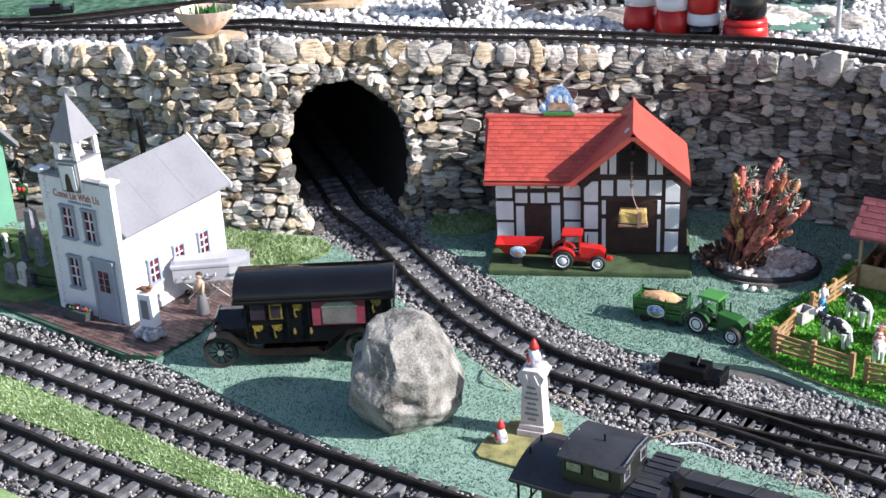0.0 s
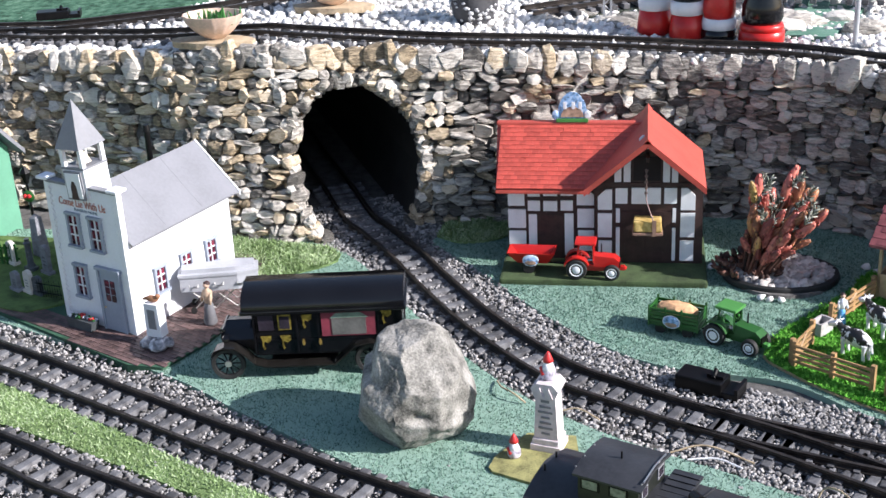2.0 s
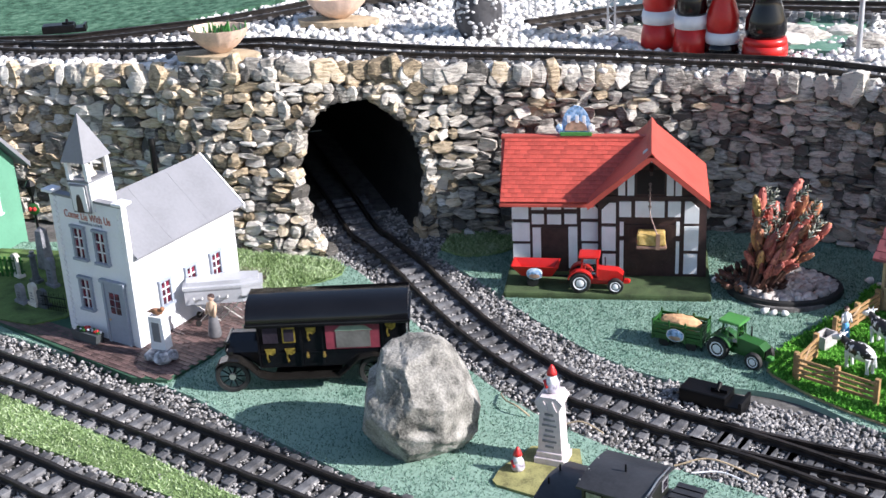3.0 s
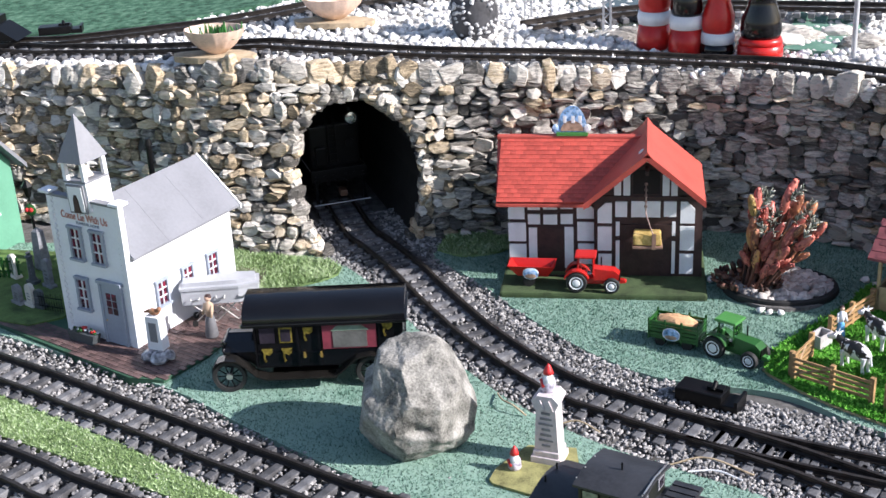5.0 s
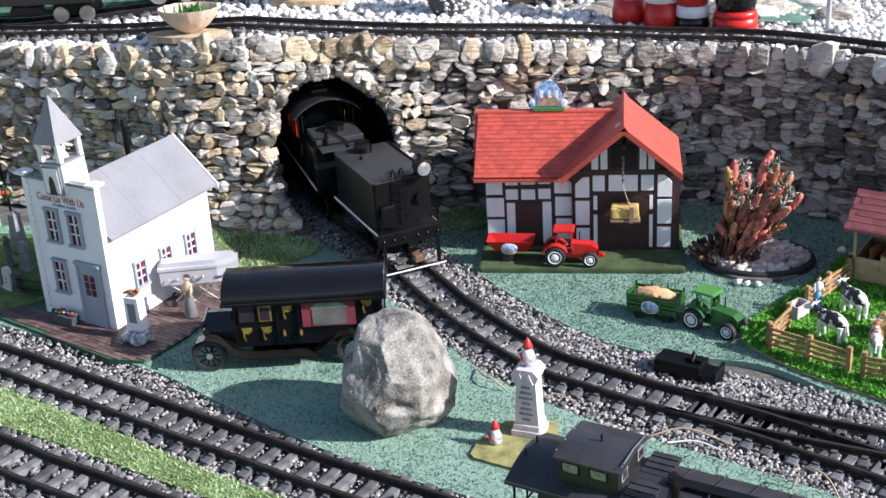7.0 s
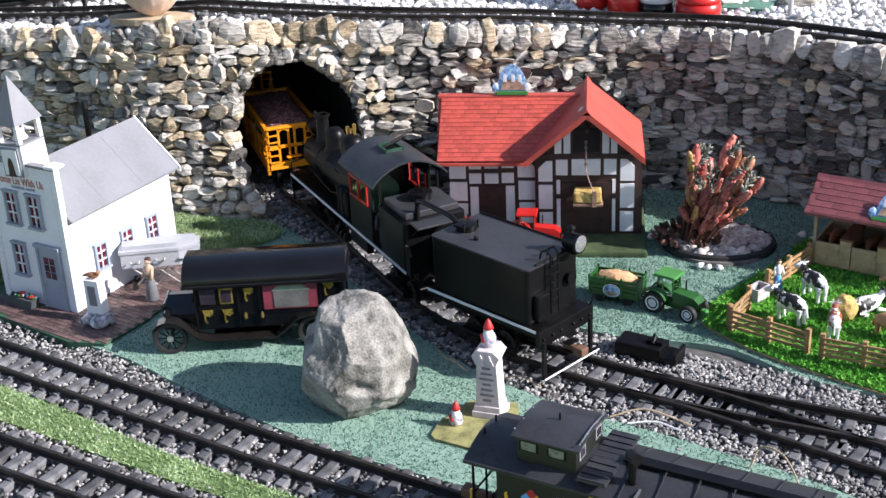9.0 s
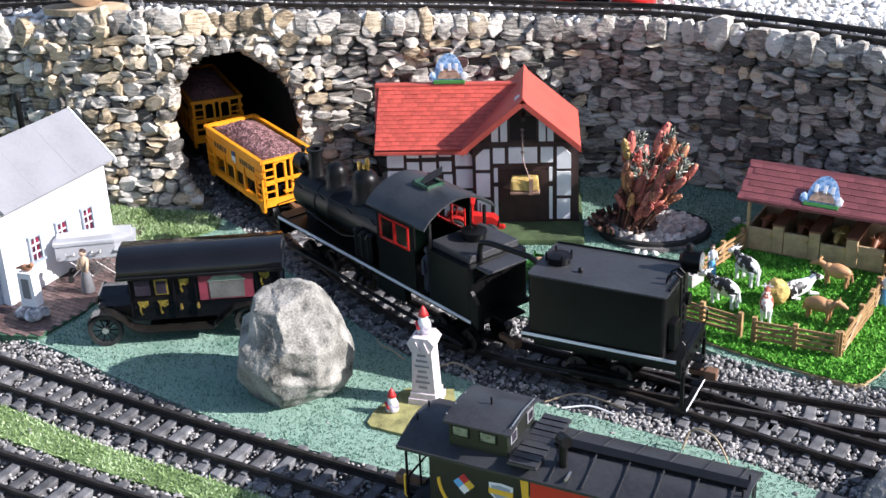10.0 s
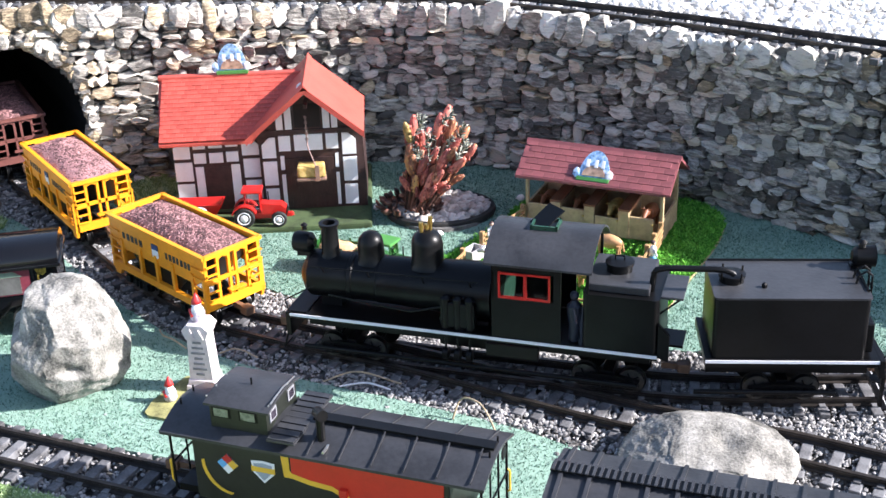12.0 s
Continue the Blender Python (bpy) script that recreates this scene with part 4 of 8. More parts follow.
def hearse():
    """An old black motor hearse, nose towards -x."""
    h = thing("hearse", pose(-0.091, 1.739, 0.0, 0, 0, 8.5), "glossy black vintage motor hearse with gold panels", "hearse")
    L = 0.115
    body = bmnew()
    box(body, -0.068, 0.118, -0.034, 0.034, 0.03, 0.092, 0.002)
    part("body", body, GLOSS, h)
    part("moulding", box(box(bmnew(), -0.069, 0.119, -0.0352, 0.0352, 0.05, 0.0525), -0.069, 0.119, -0.0352, 0.0352, 0.089, 0.092), GLOSS, h)
    roof = bmnew()
    prof = [(-0.04, 0), (-0.041, 0.006), (-0.037, 0.016), (-0.024, 0.023), (0, 0.0255), (0.024, 0.023), (0.037, 0.016), (0.041, 0.006), (0.04, 0)]
    prism(roof, prof, -0.081, 0.122, "X")
    for v in roof.verts:
        v.co.z += 0.0925
    part("roof", roof, GLOSS, h, "domed black roof", True)
    part("gutter", box(bmnew(), -0.083, 0.124, -0.0425, 0.0425, 0.0905, 0.095, 0.001), GLOSS, h)
    bon = bmnew()
    prism(bon, [(-0.024, 0.028), (0.024, 0.028), (0.026, 0.05), (0.018, 0.062), (0, 0.066), (-0.018, 0.062), (-0.026, 0.05)], -0.108, -0.066, "X")
    part("bonnet", bon, GLOSS, h)
    part("radiator", box(bmnew(), -0.113, -0.107, -0.022, 0.022, 0.026, 0.063, 0.003), GLOSS, h)
    for s in (-1, 1):
        part("headlight", lathe(bmnew(), [(0.003, 0), (0.007, 0.003), (0.0075, 0.009)], (-0.112, s * 0.024, 0.05), 14, "X"), GLOSS, h)
        wing = bmnew()
        pts = [(-0.125, 0.034), (-0.119, 0.043), (-0.108, 0.047), (-0.094, 0.045), (-0.082, 0.036), (-0.07, 0.023), (-0.056, 0.0185), (0.03, 0.0185), (0.044, 0.03), (0.058, 0.043), (0.075, 0.047), (0.092, 0.043), (0.101, 0.034)]
        prism(wing, pts + [(x, z + 0.002) for x, z in reversed(pts)], s * 0.027, s * 0.046, "Y")
        part("mudguard", wing, surf("dull_black_edge", (0.012, 0.011, 0.01), 0.25) if s < 0 else GLOSS, h)
        for x in (-0.105, 0.078):
            w = part("wheel", lathe(bmnew(), [(0.0165, -0.003), (0.021, -0.0035), (0.0225, 0), (0.021, 0.0035), (0.0165, 0.003), (0.0165, -0.003)], (0, 0, 0), 24, "Y"), TYRE, h, "", True)
            w.location = (x, s * 0.037, 0.0225)
            sp = bmnew()
            for k in range(10):
                a = 2 * math.pi * k / 10
                rod(sp, (0, 0, 0), (0.0168 * math.cos(a), 0, 0.0168 * math.sin(a)), 0.0011, 0.0009, 6)
            part("spokes", sp, GLOSS, w)
            part("hub_cap", lathe(bmnew(), [(0.0042, -0.003), (0.0042, 0.003), (0.002, 0.0042)], (0, 0, 0), 12, "Y"), STEEL if s < 0 else GLOSS, w)
        # side panels
        y = s * 0.0352

        def plate(nm, x0, x1, z0, z1, mat, d=0.0008, e=0.0):
            return part(nm, box(bmnew(), x0, x1, min(y, y + s * (d + e)), max(y, y + s * (d + e)), z0, z1), mat, h)
        plate("driver_window", -0.062, -0.043, 0.066, 0.087, WINDARK)
        plate("cab_window_frame", -0.0375, -0.021, 0.066, 0.087, surf("gold_line", (0.33, 0.25, 0.05), 0.35, metal=0.6, var=0.6, scale=200) if "gold_line" not in bpy.data.materials else bpy.data.materials["gold_line"])
        plate("cab_window", -0.0355, -0.023, 0.068, 0.085, WINDARK, 0.0008, 0.0006)
        gold = bpy.data.materials["gold_line"]
        for x0, z1 in ((-0.061, 0.058), (-0.036, 0.058), (-0.008, 0.086), (0.092, 0.088)):
            dr = prism(bmnew(), [(x0, z1), (x0 + 0.0135, z1), (x0 + 0.013, z1 - 0.006), (x0 + 0.0085, z1 - 0.0095), (x0 + 0.0045, z1 - 0.007), (x0 + 0.0035, z1 - 0.013), (x0 + 0.0055, z1 - 0.0175), (x0 + 0.003, z1 - 0.019), (x0 + 0.0015, z1 - 0.0125), (x0 + 0.002, z1 - 0.006)], min(y, y + s * 0.001), max(y, y + s * 0.001), "Y")
            part("gilt_drape", dr, gold, h)
        plate("display_window", 0.017, 0.085, 0.055, 0.088, surf("plum_curtain", (0.2, 0.03, 0.05), 0.6) if s < 0 else WINDARK)
        if s < 0:
            plate("casket", 0.03, 0.073, 0.057, 0.079, surf("casket_grey", (0.2, 0.2, 0.19), 0.3, metal=0.4), 0.0009, 0.0008)
            part("window_light", prism(bmnew(), [(0.028, 0.08), (0.076, 0.08), (0.066, 0.087), (0.036, 0.087)], y - 0.0018, y - 0.0002, "Y"), surf("seen_through_turf", (0.2, 0.28, 0.22), 0.3), h)
        for x in (-0.007, 0.014):
            part("side_lamp", lathe(bmnew(), [(0.0018, 0), (0.0022, 0.003), (0.001, 0.008)], (x, y + s * 0.0025, 0.045), 8), BRASS, h)
        for x in (-0.069, -0.015, 0.012, 0.088, 0.1165):
            plate("pillar", x, x + 0.0022, 0.032, 0.09, GLOSS, 0.0022)
    part("chassis", box(box(bmnew(), -0.11, 0.118, -0.014, 0.014, 0.022, 0.03), -0.052, 0.032, -0.043, 0.043, 0.0165, 0.0185), BLACK, h)
    for x in (-0.105, 0.078):
        part("axle", rod(bmnew(), (x, -0.037, 0.0225), (x, 0.037, 0.0225), 0.002, None, 8), BLACK, h)
    return h


hearse()


def hose(bm, line, r, seg):
    """One unbroken tube along a line."""
    rings = []
    for k, p in enumerate(line):
        d = (line[min(k + 1, len(line) - 1)] - line[max(k - 1, 0)]).normalized()
        a = d.cross(Vector((0.1, 0.2, 1))).normalized()
        b = d.cross(a)
        rings.append([bm.verts.new(p + (a * math.cos(2 * math.pi * j / seg) + b * math.sin(2 * math.pi * j / seg)) * r) for j in range(seg)])
    for a, b in zip(rings, rings[1:]):
        for j in range(seg):
            bm.faces.new((a[j], a[(j + 1) % seg], b[(j + 1) % seg], b[j]))
    bm.faces.new(rings[0])
    bm.faces.new(rings[-1])
    return bm


# ---- the train ----
LINE_CUM = [0.0]
for _a, _b in zip(LINE_B, LINE_B[1:]):
    LINE_CUM.append(LINE_CUM[-1] + (_b - _a).length)


def on_line(s):
    k = int(np.clip(np.searchsorted(LINE_CUM, s) - 1, 0, len(LINE_B) - 2))
    f = (s - LINE_CUM[k]) / (LINE_CUM[k + 1] - LINE_CUM[k])
    return LINE_B[k].lerp(LINE_B[k + 1], f)


def s_near(x):
    """How far along the track it first reaches x."""
    return float(np.interp(x, [p.x for p in LINE_B], LINE_CUM))


PACE = ((0, 0.7955), (5, 1.853), (7, 2.276), (8.8, 2.66), (9.6, 2.846), (10.4, 3.03), (12, 3.391))


def lead(t):
    """How far along the track the tender's leading end has come; it gathers pace slightly after the tunnel."""
    return float(np.interp(t, [p[0] for p in PACE], [p[1] for p in PACE]))


def riding(t, front, rear, origin):
    """The pose of a vehicle whose bogies lie front and rear metres behind the leading end, its origin at origin."""
    s = lead(t)
    a, b = on_line(s - front), on_line(s - rear)
    d = a - b
    h = math.atan2(d.y, d.x)
    c = a + (a - b).normalized() * (front - origin)
    return pose(c.x, c.y, RAIL_TOP, 0, 0, math.degrees(h))


WHEELS = []


def wheel_set(parent, x, r=0.0145, mat=None):
    """An axle with two flanged wheels; it turns as the vehicle rolls."""
    ax = part("wheelset", rod(bmnew(), (0, -0.03, 0), (0, 0.03, 0), 0.0018, None, 8), BLACK, parent)
    for s in (-1, 1):
        w = lathe(bmnew(), [(0.004, -0.0035), (r - 0.002, -0.003), (r, -0.003), (r, 0.0022), (r + 0.0018, 0.0026), (r + 0.0018, 0.0036), (r - 0.003, 0.0036), (0.004, 0.002)] if s < 0 else [(0.004, -0.002), (r - 0.003, -0.0036), (r + 0.0018, -0.0036), (r + 0.0018, -0.0026), (r, -0.0022), (r, 0.003), (r - 0.002, 0.003), (0.004, 0.0035)], (0, s * 0.0235, 0), 24, "Y")
        wl = part("wheel", w, mat or BLACK, ax, "", True)
        part("tread", lathe(bmnew(), [(r - 0.0012, -0.0036), (r - 0.0002, -0.0038), (r - 0.0002, -0.003), (r - 0.0012, -0.003)], (0, s * 0.0235 + (0 if s < 0 else 0.0068), 0), 24, "Y"), DULLSTEEL, ax)
        for k in range(5):
            a = 2 * math.pi * k / 5
            if s < 0:
                part("spoke", rod(bmnew(), (0, s * 0.0272, 0), (0.0105 * math.cos(a), s * 0.0272, 0.0105 * math.sin(a)), 0.0012, None, 5), BLACK, ax)
    ax.location = (x, 0, r)
    WHEELS.append((ax, x, r))
    return ax


def bogie(parent, x, base=0.052, r=0.0145, geared=True):
    """A side frame with springs and two wheelsets."""
    for s in (-1, 1):
        f = bmnew()
        y0, y1 = s * 0.0325 - 0.003, s * 0.0325 + 0.003
        prism(f, [(x - base / 2 - 0.01, r + 0.004), (x - base / 2 - 0.006, r - 0.006), (x - base / 2 + 0.008, r - 0.006), (x - 0.008, 0.008), (x + 0.008, 0.008), (x + base / 2 - 0.008, r - 0.006), (x + base / 2 + 0.006, r - 0.006), (x + base / 2 + 0.01, r + 0.004), (x + 0.01, r + 0.009), (x - 0.01, r + 0.009)], min(y0, y1), max(y0, y1), "Y")
        part("side_frame", f, BLACK, parent)
        for dx in (-base / 2, base / 2):
            part("axle_box", box(bmnew(), x + dx - 0.005, x + dx + 0.005, s * 0.037 - 0.002, s * 0.037 + 0.002, r - 0.005, r + 0.005, 0.001), BLACK, parent)
        part("spring", rod(rod(bmnew(), (x - 0.004, s * 0.035, 0.008), (x - 0.004, s * 0.035, 0.018), 0.0028), (x + 0.004, s * 0.035, 0.008), (x + 0.004, s * 0.035, 0.018), 0.0028), BLACK, parent)
    part("bolster", box(bmnew(), x - 0.006, x + 0.006, -0.03, 0.03, 0.014, 0.026), BLACK, parent)
    for dx in (-base / 2, base / 2):
        wheel_set(parent, x + dx, r)


def coupler(parent, x, way):
    c = bmnew()
    box(c, min(x, x + way * 0.024), max(x, x + way * 0.024), -0.003, 0.003, 0.022, 0.029)
    box(c, min(x + way * 0.018, x + way * 0.032), max(x + way * 0.018, x + way * 0.032), -0.007, 0.006, 0.02, 0.031, 0.002)
    part("coupler", c, surf("rusty_coupler", (0.14, 0.075, 0.045), 0.6) if "rusty_coupler" not in bpy.data.materials else bpy.data.materials["rusty_coupler"], parent)


def tank(bm, x0, x1, hw, z0, z1, r=0.006):
    """An upright tank with rounded corners."""
    pts = []
    for cx, cy, a0 in ((x1 - r, hw - r, 0), (x0 + r, hw - r, 90), (x0 + r, -hw + r, 180), (x1 - r, -hw + r, 270)):
        for k in range(5):
            a = radians(a0 + 22.5 * k)
            pts.append((cx + r * math.cos(a), cy + r * math.sin(a)))
    return prism(bm, pts, z0, z1, "Z")


WHITELINE = surf("white_edge", (0.75, 0.76, 0.8), 0.45, var=0.03)
DECKZ = 0.058


def tender():
    """Leads the train; x runs ahead, origin amid its length."""
    t = thing("tender", pose(0, 0, 0.012), "satin black locomotive tender with headlight and rear ladder", "tender")
    part("frame", box(bmnew(), -0.0905, 0.0905, -0.047, 0.047, DECKZ - 0.006, DECKZ + 0.003), BLACK, t)
    for s in (-1, 1):
        part("white_stripe", box(bmnew(), -0.0905, 0.0905, s * 0.0475 - 0.0006, s * 0.0475 + 0.0006, DECKZ - 0.0012, DECKZ + 0.0022), WHITELINE, t)
        part("frame_beam", box(bmnew(), -0.086, 0.086, s * 0.018 - 0.003, s * 0.018 + 0.003, 0.03, DECKZ - 0.006), BLACK, t)
    part("tank", tank(bmnew(), -0.084, 0.076, 0.045, DECKZ + 0.003, 0.131), BLACK, t, "", True)
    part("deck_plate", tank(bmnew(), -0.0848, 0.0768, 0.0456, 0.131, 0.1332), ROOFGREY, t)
    rim = bmnew()
    pipe(rim, [(-0.082, 0.044, 0.1346), (0.074, 0.044, 0.1346), (0.075, -0.03, 0.1346)], 0.0012)
    part("top_rail", rim, BLACK, t)
    h = part("filler_hatch", lathe(bmnew(), [(0.013, 0.133), (0.013, 0.139), (0.0145, 0.1395), (0.0145, 0.142), (0.004, 0.144)], (-0.062, -0.004, 0), 20), BLACK, t, "", True)
    for k in range(4):
        a = k * math.pi / 2 + 0.6
        part("hatch_clamp", rod(bmnew(), (-0.062 + 0.0145 * math.cos(a), -0.004 + 0.0145 * math.sin(a), 0.136), (-0.062 + 0.0145 * math.cos(a), -0.004 + 0.0145 * math.sin(a), 0.147), 0.0012, None, 6), BLACK, h)
    part("vent_cap", lathe(bmnew(), [(0.003, 0.133), (0.003, 0.137), (0.001, 0.139)], (-0.03, -0.02, 0), 8), BLACK, t)
    # headlight on its bracket over the leading edge
    lamp = part("headlight", lathe(bmnew(), [(0.006, -0.02), (0.0105, -0.016), (0.0115, 0.0), (0.0125, 0.004), (0.0105, 0.004)], (0.089, 0.029, 0.1465), 20, "X"), BLACK, t, "", True)
    part("lens", lathe(bmnew(), [(0.0102, 0.0035), (0.0102, 0.0046), (0.005, 0.0055)], (0.089, 0.029, 0.1465), 20, "X"), LAMP, lamp, "bright silver lens")
    part("lamp_cap", lathe(bmnew(), [(0.004, 0.157), (0.003, 0.162), (0.0055, 0.163), (0.002, 0.166)], (0.079, 0.029, 0), 12), BLACK, lamp)
    part("lamp_bracket", box(bmnew(), 0.068, 0.09, 0.023, 0.035, 0.1332, 0.137), BLACK, lamp)
    for y in (-0.012, 0.001):
        part("ladder_stile", pipe(bmnew(), [(0.066, y, 0.134), (0.068, y, 0.143), (0.076, y, 0.148), (0.082, y, 0.143), (0.083, y, 0.068)], 0.0012), BLACK, t)
    for k in range(6):
        part("ladder_rung", rod(bmnew(), (0.083, -0.012, 0.074 + k * 0.011), (0.083, 0.001, 0.074 + k * 0.011), 0.001, None, 6), BLACK, t)
    part("tool_box", box(bmnew(), 0.076, 0.0845, -0.036, -0.016, 0.064, 0.098, 0.002), BLACK, t)
    part("hose_reel", lathe(bmnew(), [(0.006, 0), (0.008, 0.003), (0.008, 0.006)], (0.077, 0.026, 0.1), 12, "X"), BLACK, t)
    part("buffer_beam", box(bmnew(), 0.0905, 0.0965, -0.049, 0.049, 0.04, DECKZ + 0.003, 0.001), BLACK, t)
    for y in (-0.042, -0.026, -0.011, 0.011, 0.026, 0.042):
        part("beam_bolt", lathe(bmnew(), [(0.0022, 0), (0.0022, 0.0018), (0.001, 0.0024)], (0.0965, y, 0.05), 8, "X"), BLACK, t)
    for k in range(4):
        part("step", box(bmnew(), 0.0965, 0.107, -0.008, 0.008, 0.01 + k * 0.0105, 0.0115 + k * 0.0105), BLACK, t)
    for w in (-1, 1):
        part("step_hanger", box(bmnew(), 0.0955, 0.099, w * 0.042 - 0.0025, w * 0.042 + 0.0025, 0.002, 0.045), BLACK, t)
        part("grab_rail", pipe(bmnew(), [(0.095, w * 0.044, 0.062), (0.0985, w * 0.044, 0.068), (0.0985, w * 0.044, 0.08), (0.095, w * 0.044, 0.084)], 0.0009, 6), BLACK, t)
    board = part("footboard", box(bmnew(), 0.0985, 0.1045, -0.05, 0.05, 0.001, 0.003), BLACK, t, "black footboard")
    part("white_edge", box(bmnew(), 0.1045, 0.1055, -0.05, 0.05, 0.0012, 0.0032), WHITELINE, board)
    coupler(t, 0.093, 1)
    bogie(t, -0.005)
    part("drive_shaft", rod(bmnew(), (-0.1, -0.04, 0.017), (0.05, -0.04, 0.017), 0.0028), BLACK, t)
    return t


def locomotive():
    """x ahead (the bunker leads), origin amid its length of 0.424."""
    o = thing("locomotive", pose(0, 0, 0.012), "black geared logging locomotive with red-framed cab windows and domes", "locomotive")
    A = 0.212

    def q(d):
        return A - d          # d metres behind the bunker's end
    part("frame", box(bmnew(), q(0.424), q(0.0), -0.045, 0.045, DECKZ - 0.004, DECKZ + 0.003), BLACK, o)
    for s in (-1, 1):
        part("white_stripe", box(bmnew(), q(0.424), q(0.0), s * 0.0457 - 0.0006, s * 0.0457 + 0.0006, DECKZ - 0.0012, DECKZ + 0.0022), WHITELINE, o)
        part("girder", box(bmnew(), q(0.41), q(0.01), s * 0.02 - 0.003, s * 0.02 + 0.003, 0.036, DECKZ - 0.004), BLACK, o)
    # boiler
    boil = [(0.004, q(0.416)), (0.022, q(0.414)), (0.0275, q(0.408)), (0.0275, q(0.36)), (0.0285, q(0.359)), (0.0285, q(0.3545)), (0.0272, q(0.353)), (0.0275, q(0.325)), (0.0285, q(0.324)), (0.0285, q(0.32)), (0.0278, q(0.319)), (0.03, q(0.26)), (0.032, q(0.225)), (0.033, q(0.188)), (0.004, q(0.186))]
    b = part("boiler", lathe(bmnew(), boil, (0, 0, 0.094), 28, "X"), BLACK, o, "round black boiler with bands", True)
    part("smokebox_door", lathe(bmnew(), [(0.004, q(0.4205)), (0.014, q(0.419)), (0.018, q(0.415)), (0.018, q(0.413))], (0, 0, 0.094), 20, "X"), BLACK, b, "", True)
    part("saddle", box(bmnew(), q(0.395), q(0.37), -0.016, 0.016, DECKZ, 0.075), BLACK, o)
    part("chimney", lathe(bmnew(), [(0.014, 0.117), (0.0105, 0.123), (0.0095, 0.155), (0.012, 0.156), (0.012, 0.159), (0.0075, 0.159), (0.0075, 0.15)], (q(0.386), 0, 0), 18), BLACK, b, "", True)
    part("sand_dome", lathe(bmnew(), [(0.019, 0.116), (0.0155, 0.122), (0.015, 0.138), (0.0135, 0.145), (0.009, 0.1505), (0.002, 0.153)], (q(0.336), 0, 0), 20), BLACK, b, "", True)
    d = part("steam_dome", lathe(bmnew(), [(0.022, 0.118), (0.0185, 0.124), (0.018, 0.146), (0.0165, 0.153), (0.011, 0.159), (0.003, 0.162)], (q(0.268), 0, 0), 20), BLACK, b, "", True)
    for dy, hh in ((-0.004, 0.012), (0.003, 0.017), (0.0, 0.009)):
        part("safety_valve", lathe(bmnew(), [(0.0022, 0.158), (0.0022, 0.158 + hh * 0.6), (0.003, 0.158 + hh * 0.62), (0.0026, 0.16 + hh)], (q(0.268) + dy * 1.2, dy, 0), 10), BRASS, d, "brass safety valve")
    lamp = part("headlight", lathe(bmnew(), [(0.011, q(0.43)), (0.0125, q(0.426)), (0.012, q(0.41)), (0.006, q(0.405))], (0, 0, 0.1315), 16, "X"), BLACK, o, "", True)
    part("lamp_cap", lathe(bmnew(), [(0.003, 0.147), (0.003, 0.152), (0.0045, 0.153), (0.001, 0.156)], (q(0.417), 0, 0), 10), BLACK, lamp)
    part("lamp_bracket", box(bmnew(), q(0.426), q(0.402), -0.006, 0.006, 0.116, 0.121), BLACK, lamp)
    rail = bmnew()
    pipe(rail, [(q(0.4), -0.033, 0.117), (q(0.3), -0.034, 0.119), (q(0.2), -0.036, 0.121)], 0.0009, 6)
    for x in (0.385, 0.33, 0.265, 0.21):
        rod(rail, (q(x), -0.027, 0.108), (q(x), -0.0345, 0.119), 0.0009, None, 5)
    part("handrail", rail, BLACK, b)
    part("feed_pipe", pipe(bmnew(), [(q(0.38), -0.031, 0.082), (q(0.28), -0.034, 0.074), (q(0.235), -0.037, 0.088), (q(0.215), -0.036, 0.1)], 0.0012, 6), BLACK, b)
    # engine beside the boiler
    e = part("cylinder_block", box(bmnew(), q(0.243), q(0.203), -0.0405, -0.026, 0.062, 0.094, 0.003), BLACK, o)
    for x in (0.237, 0.223, 0.209):
        part("cylinder", lathe(bmnew(), [(0.0048, 0.056), (0.0048, 0.095), (0.0056, 0.0955), (0.0056, 0.0985), (0.0025, 0.101)], (q(x), -0.0375, 0), 14), BLACK, e, "", True)
        part("crank", lathe(bmnew(), [(0.007, -0.003), (0.007, 0.003)], (q(x), -0.041, 0.03), 12, "X"), BLACK, e)
        part("piston_rod", rod(bmnew(), (q(x), -0.04, 0.034), (q(x), -0.0395, 0.057), 0.0014, None, 8), BLACK, e)
    part("drive_shaft", rod(bmnew(), (q(0.41), -0.041, 0.017), (q(0.02), -0.041, 0.017), 0.0028), BLACK, o)
    # cab
    cab = part("cab", box(bmnew(), q(0.182), q(0.179), -0.0445, 0.0445, DECKZ, 0.158), BLACK, o)
    for s in (-0.0433, 0.0433):
        part("cab_side", box(bmnew(), q(0.182), q(0.105), s - 0.0013, s + 0.0013, DECKZ, 0.11), BLACK, cab)
        part("cab_header", box(bmnew(), q(0.182), q(0.105), s - 0.0013, s + 0.0013, 0.142, 0.158), BLACK, cab)
        for x in (0.182, 0.113):
            part("cab_post", box(bmnew(), q(x), q(x) + 0.008, s - 0.0012, s + 0.0012, 0.11, 0.142), BLACK, cab)
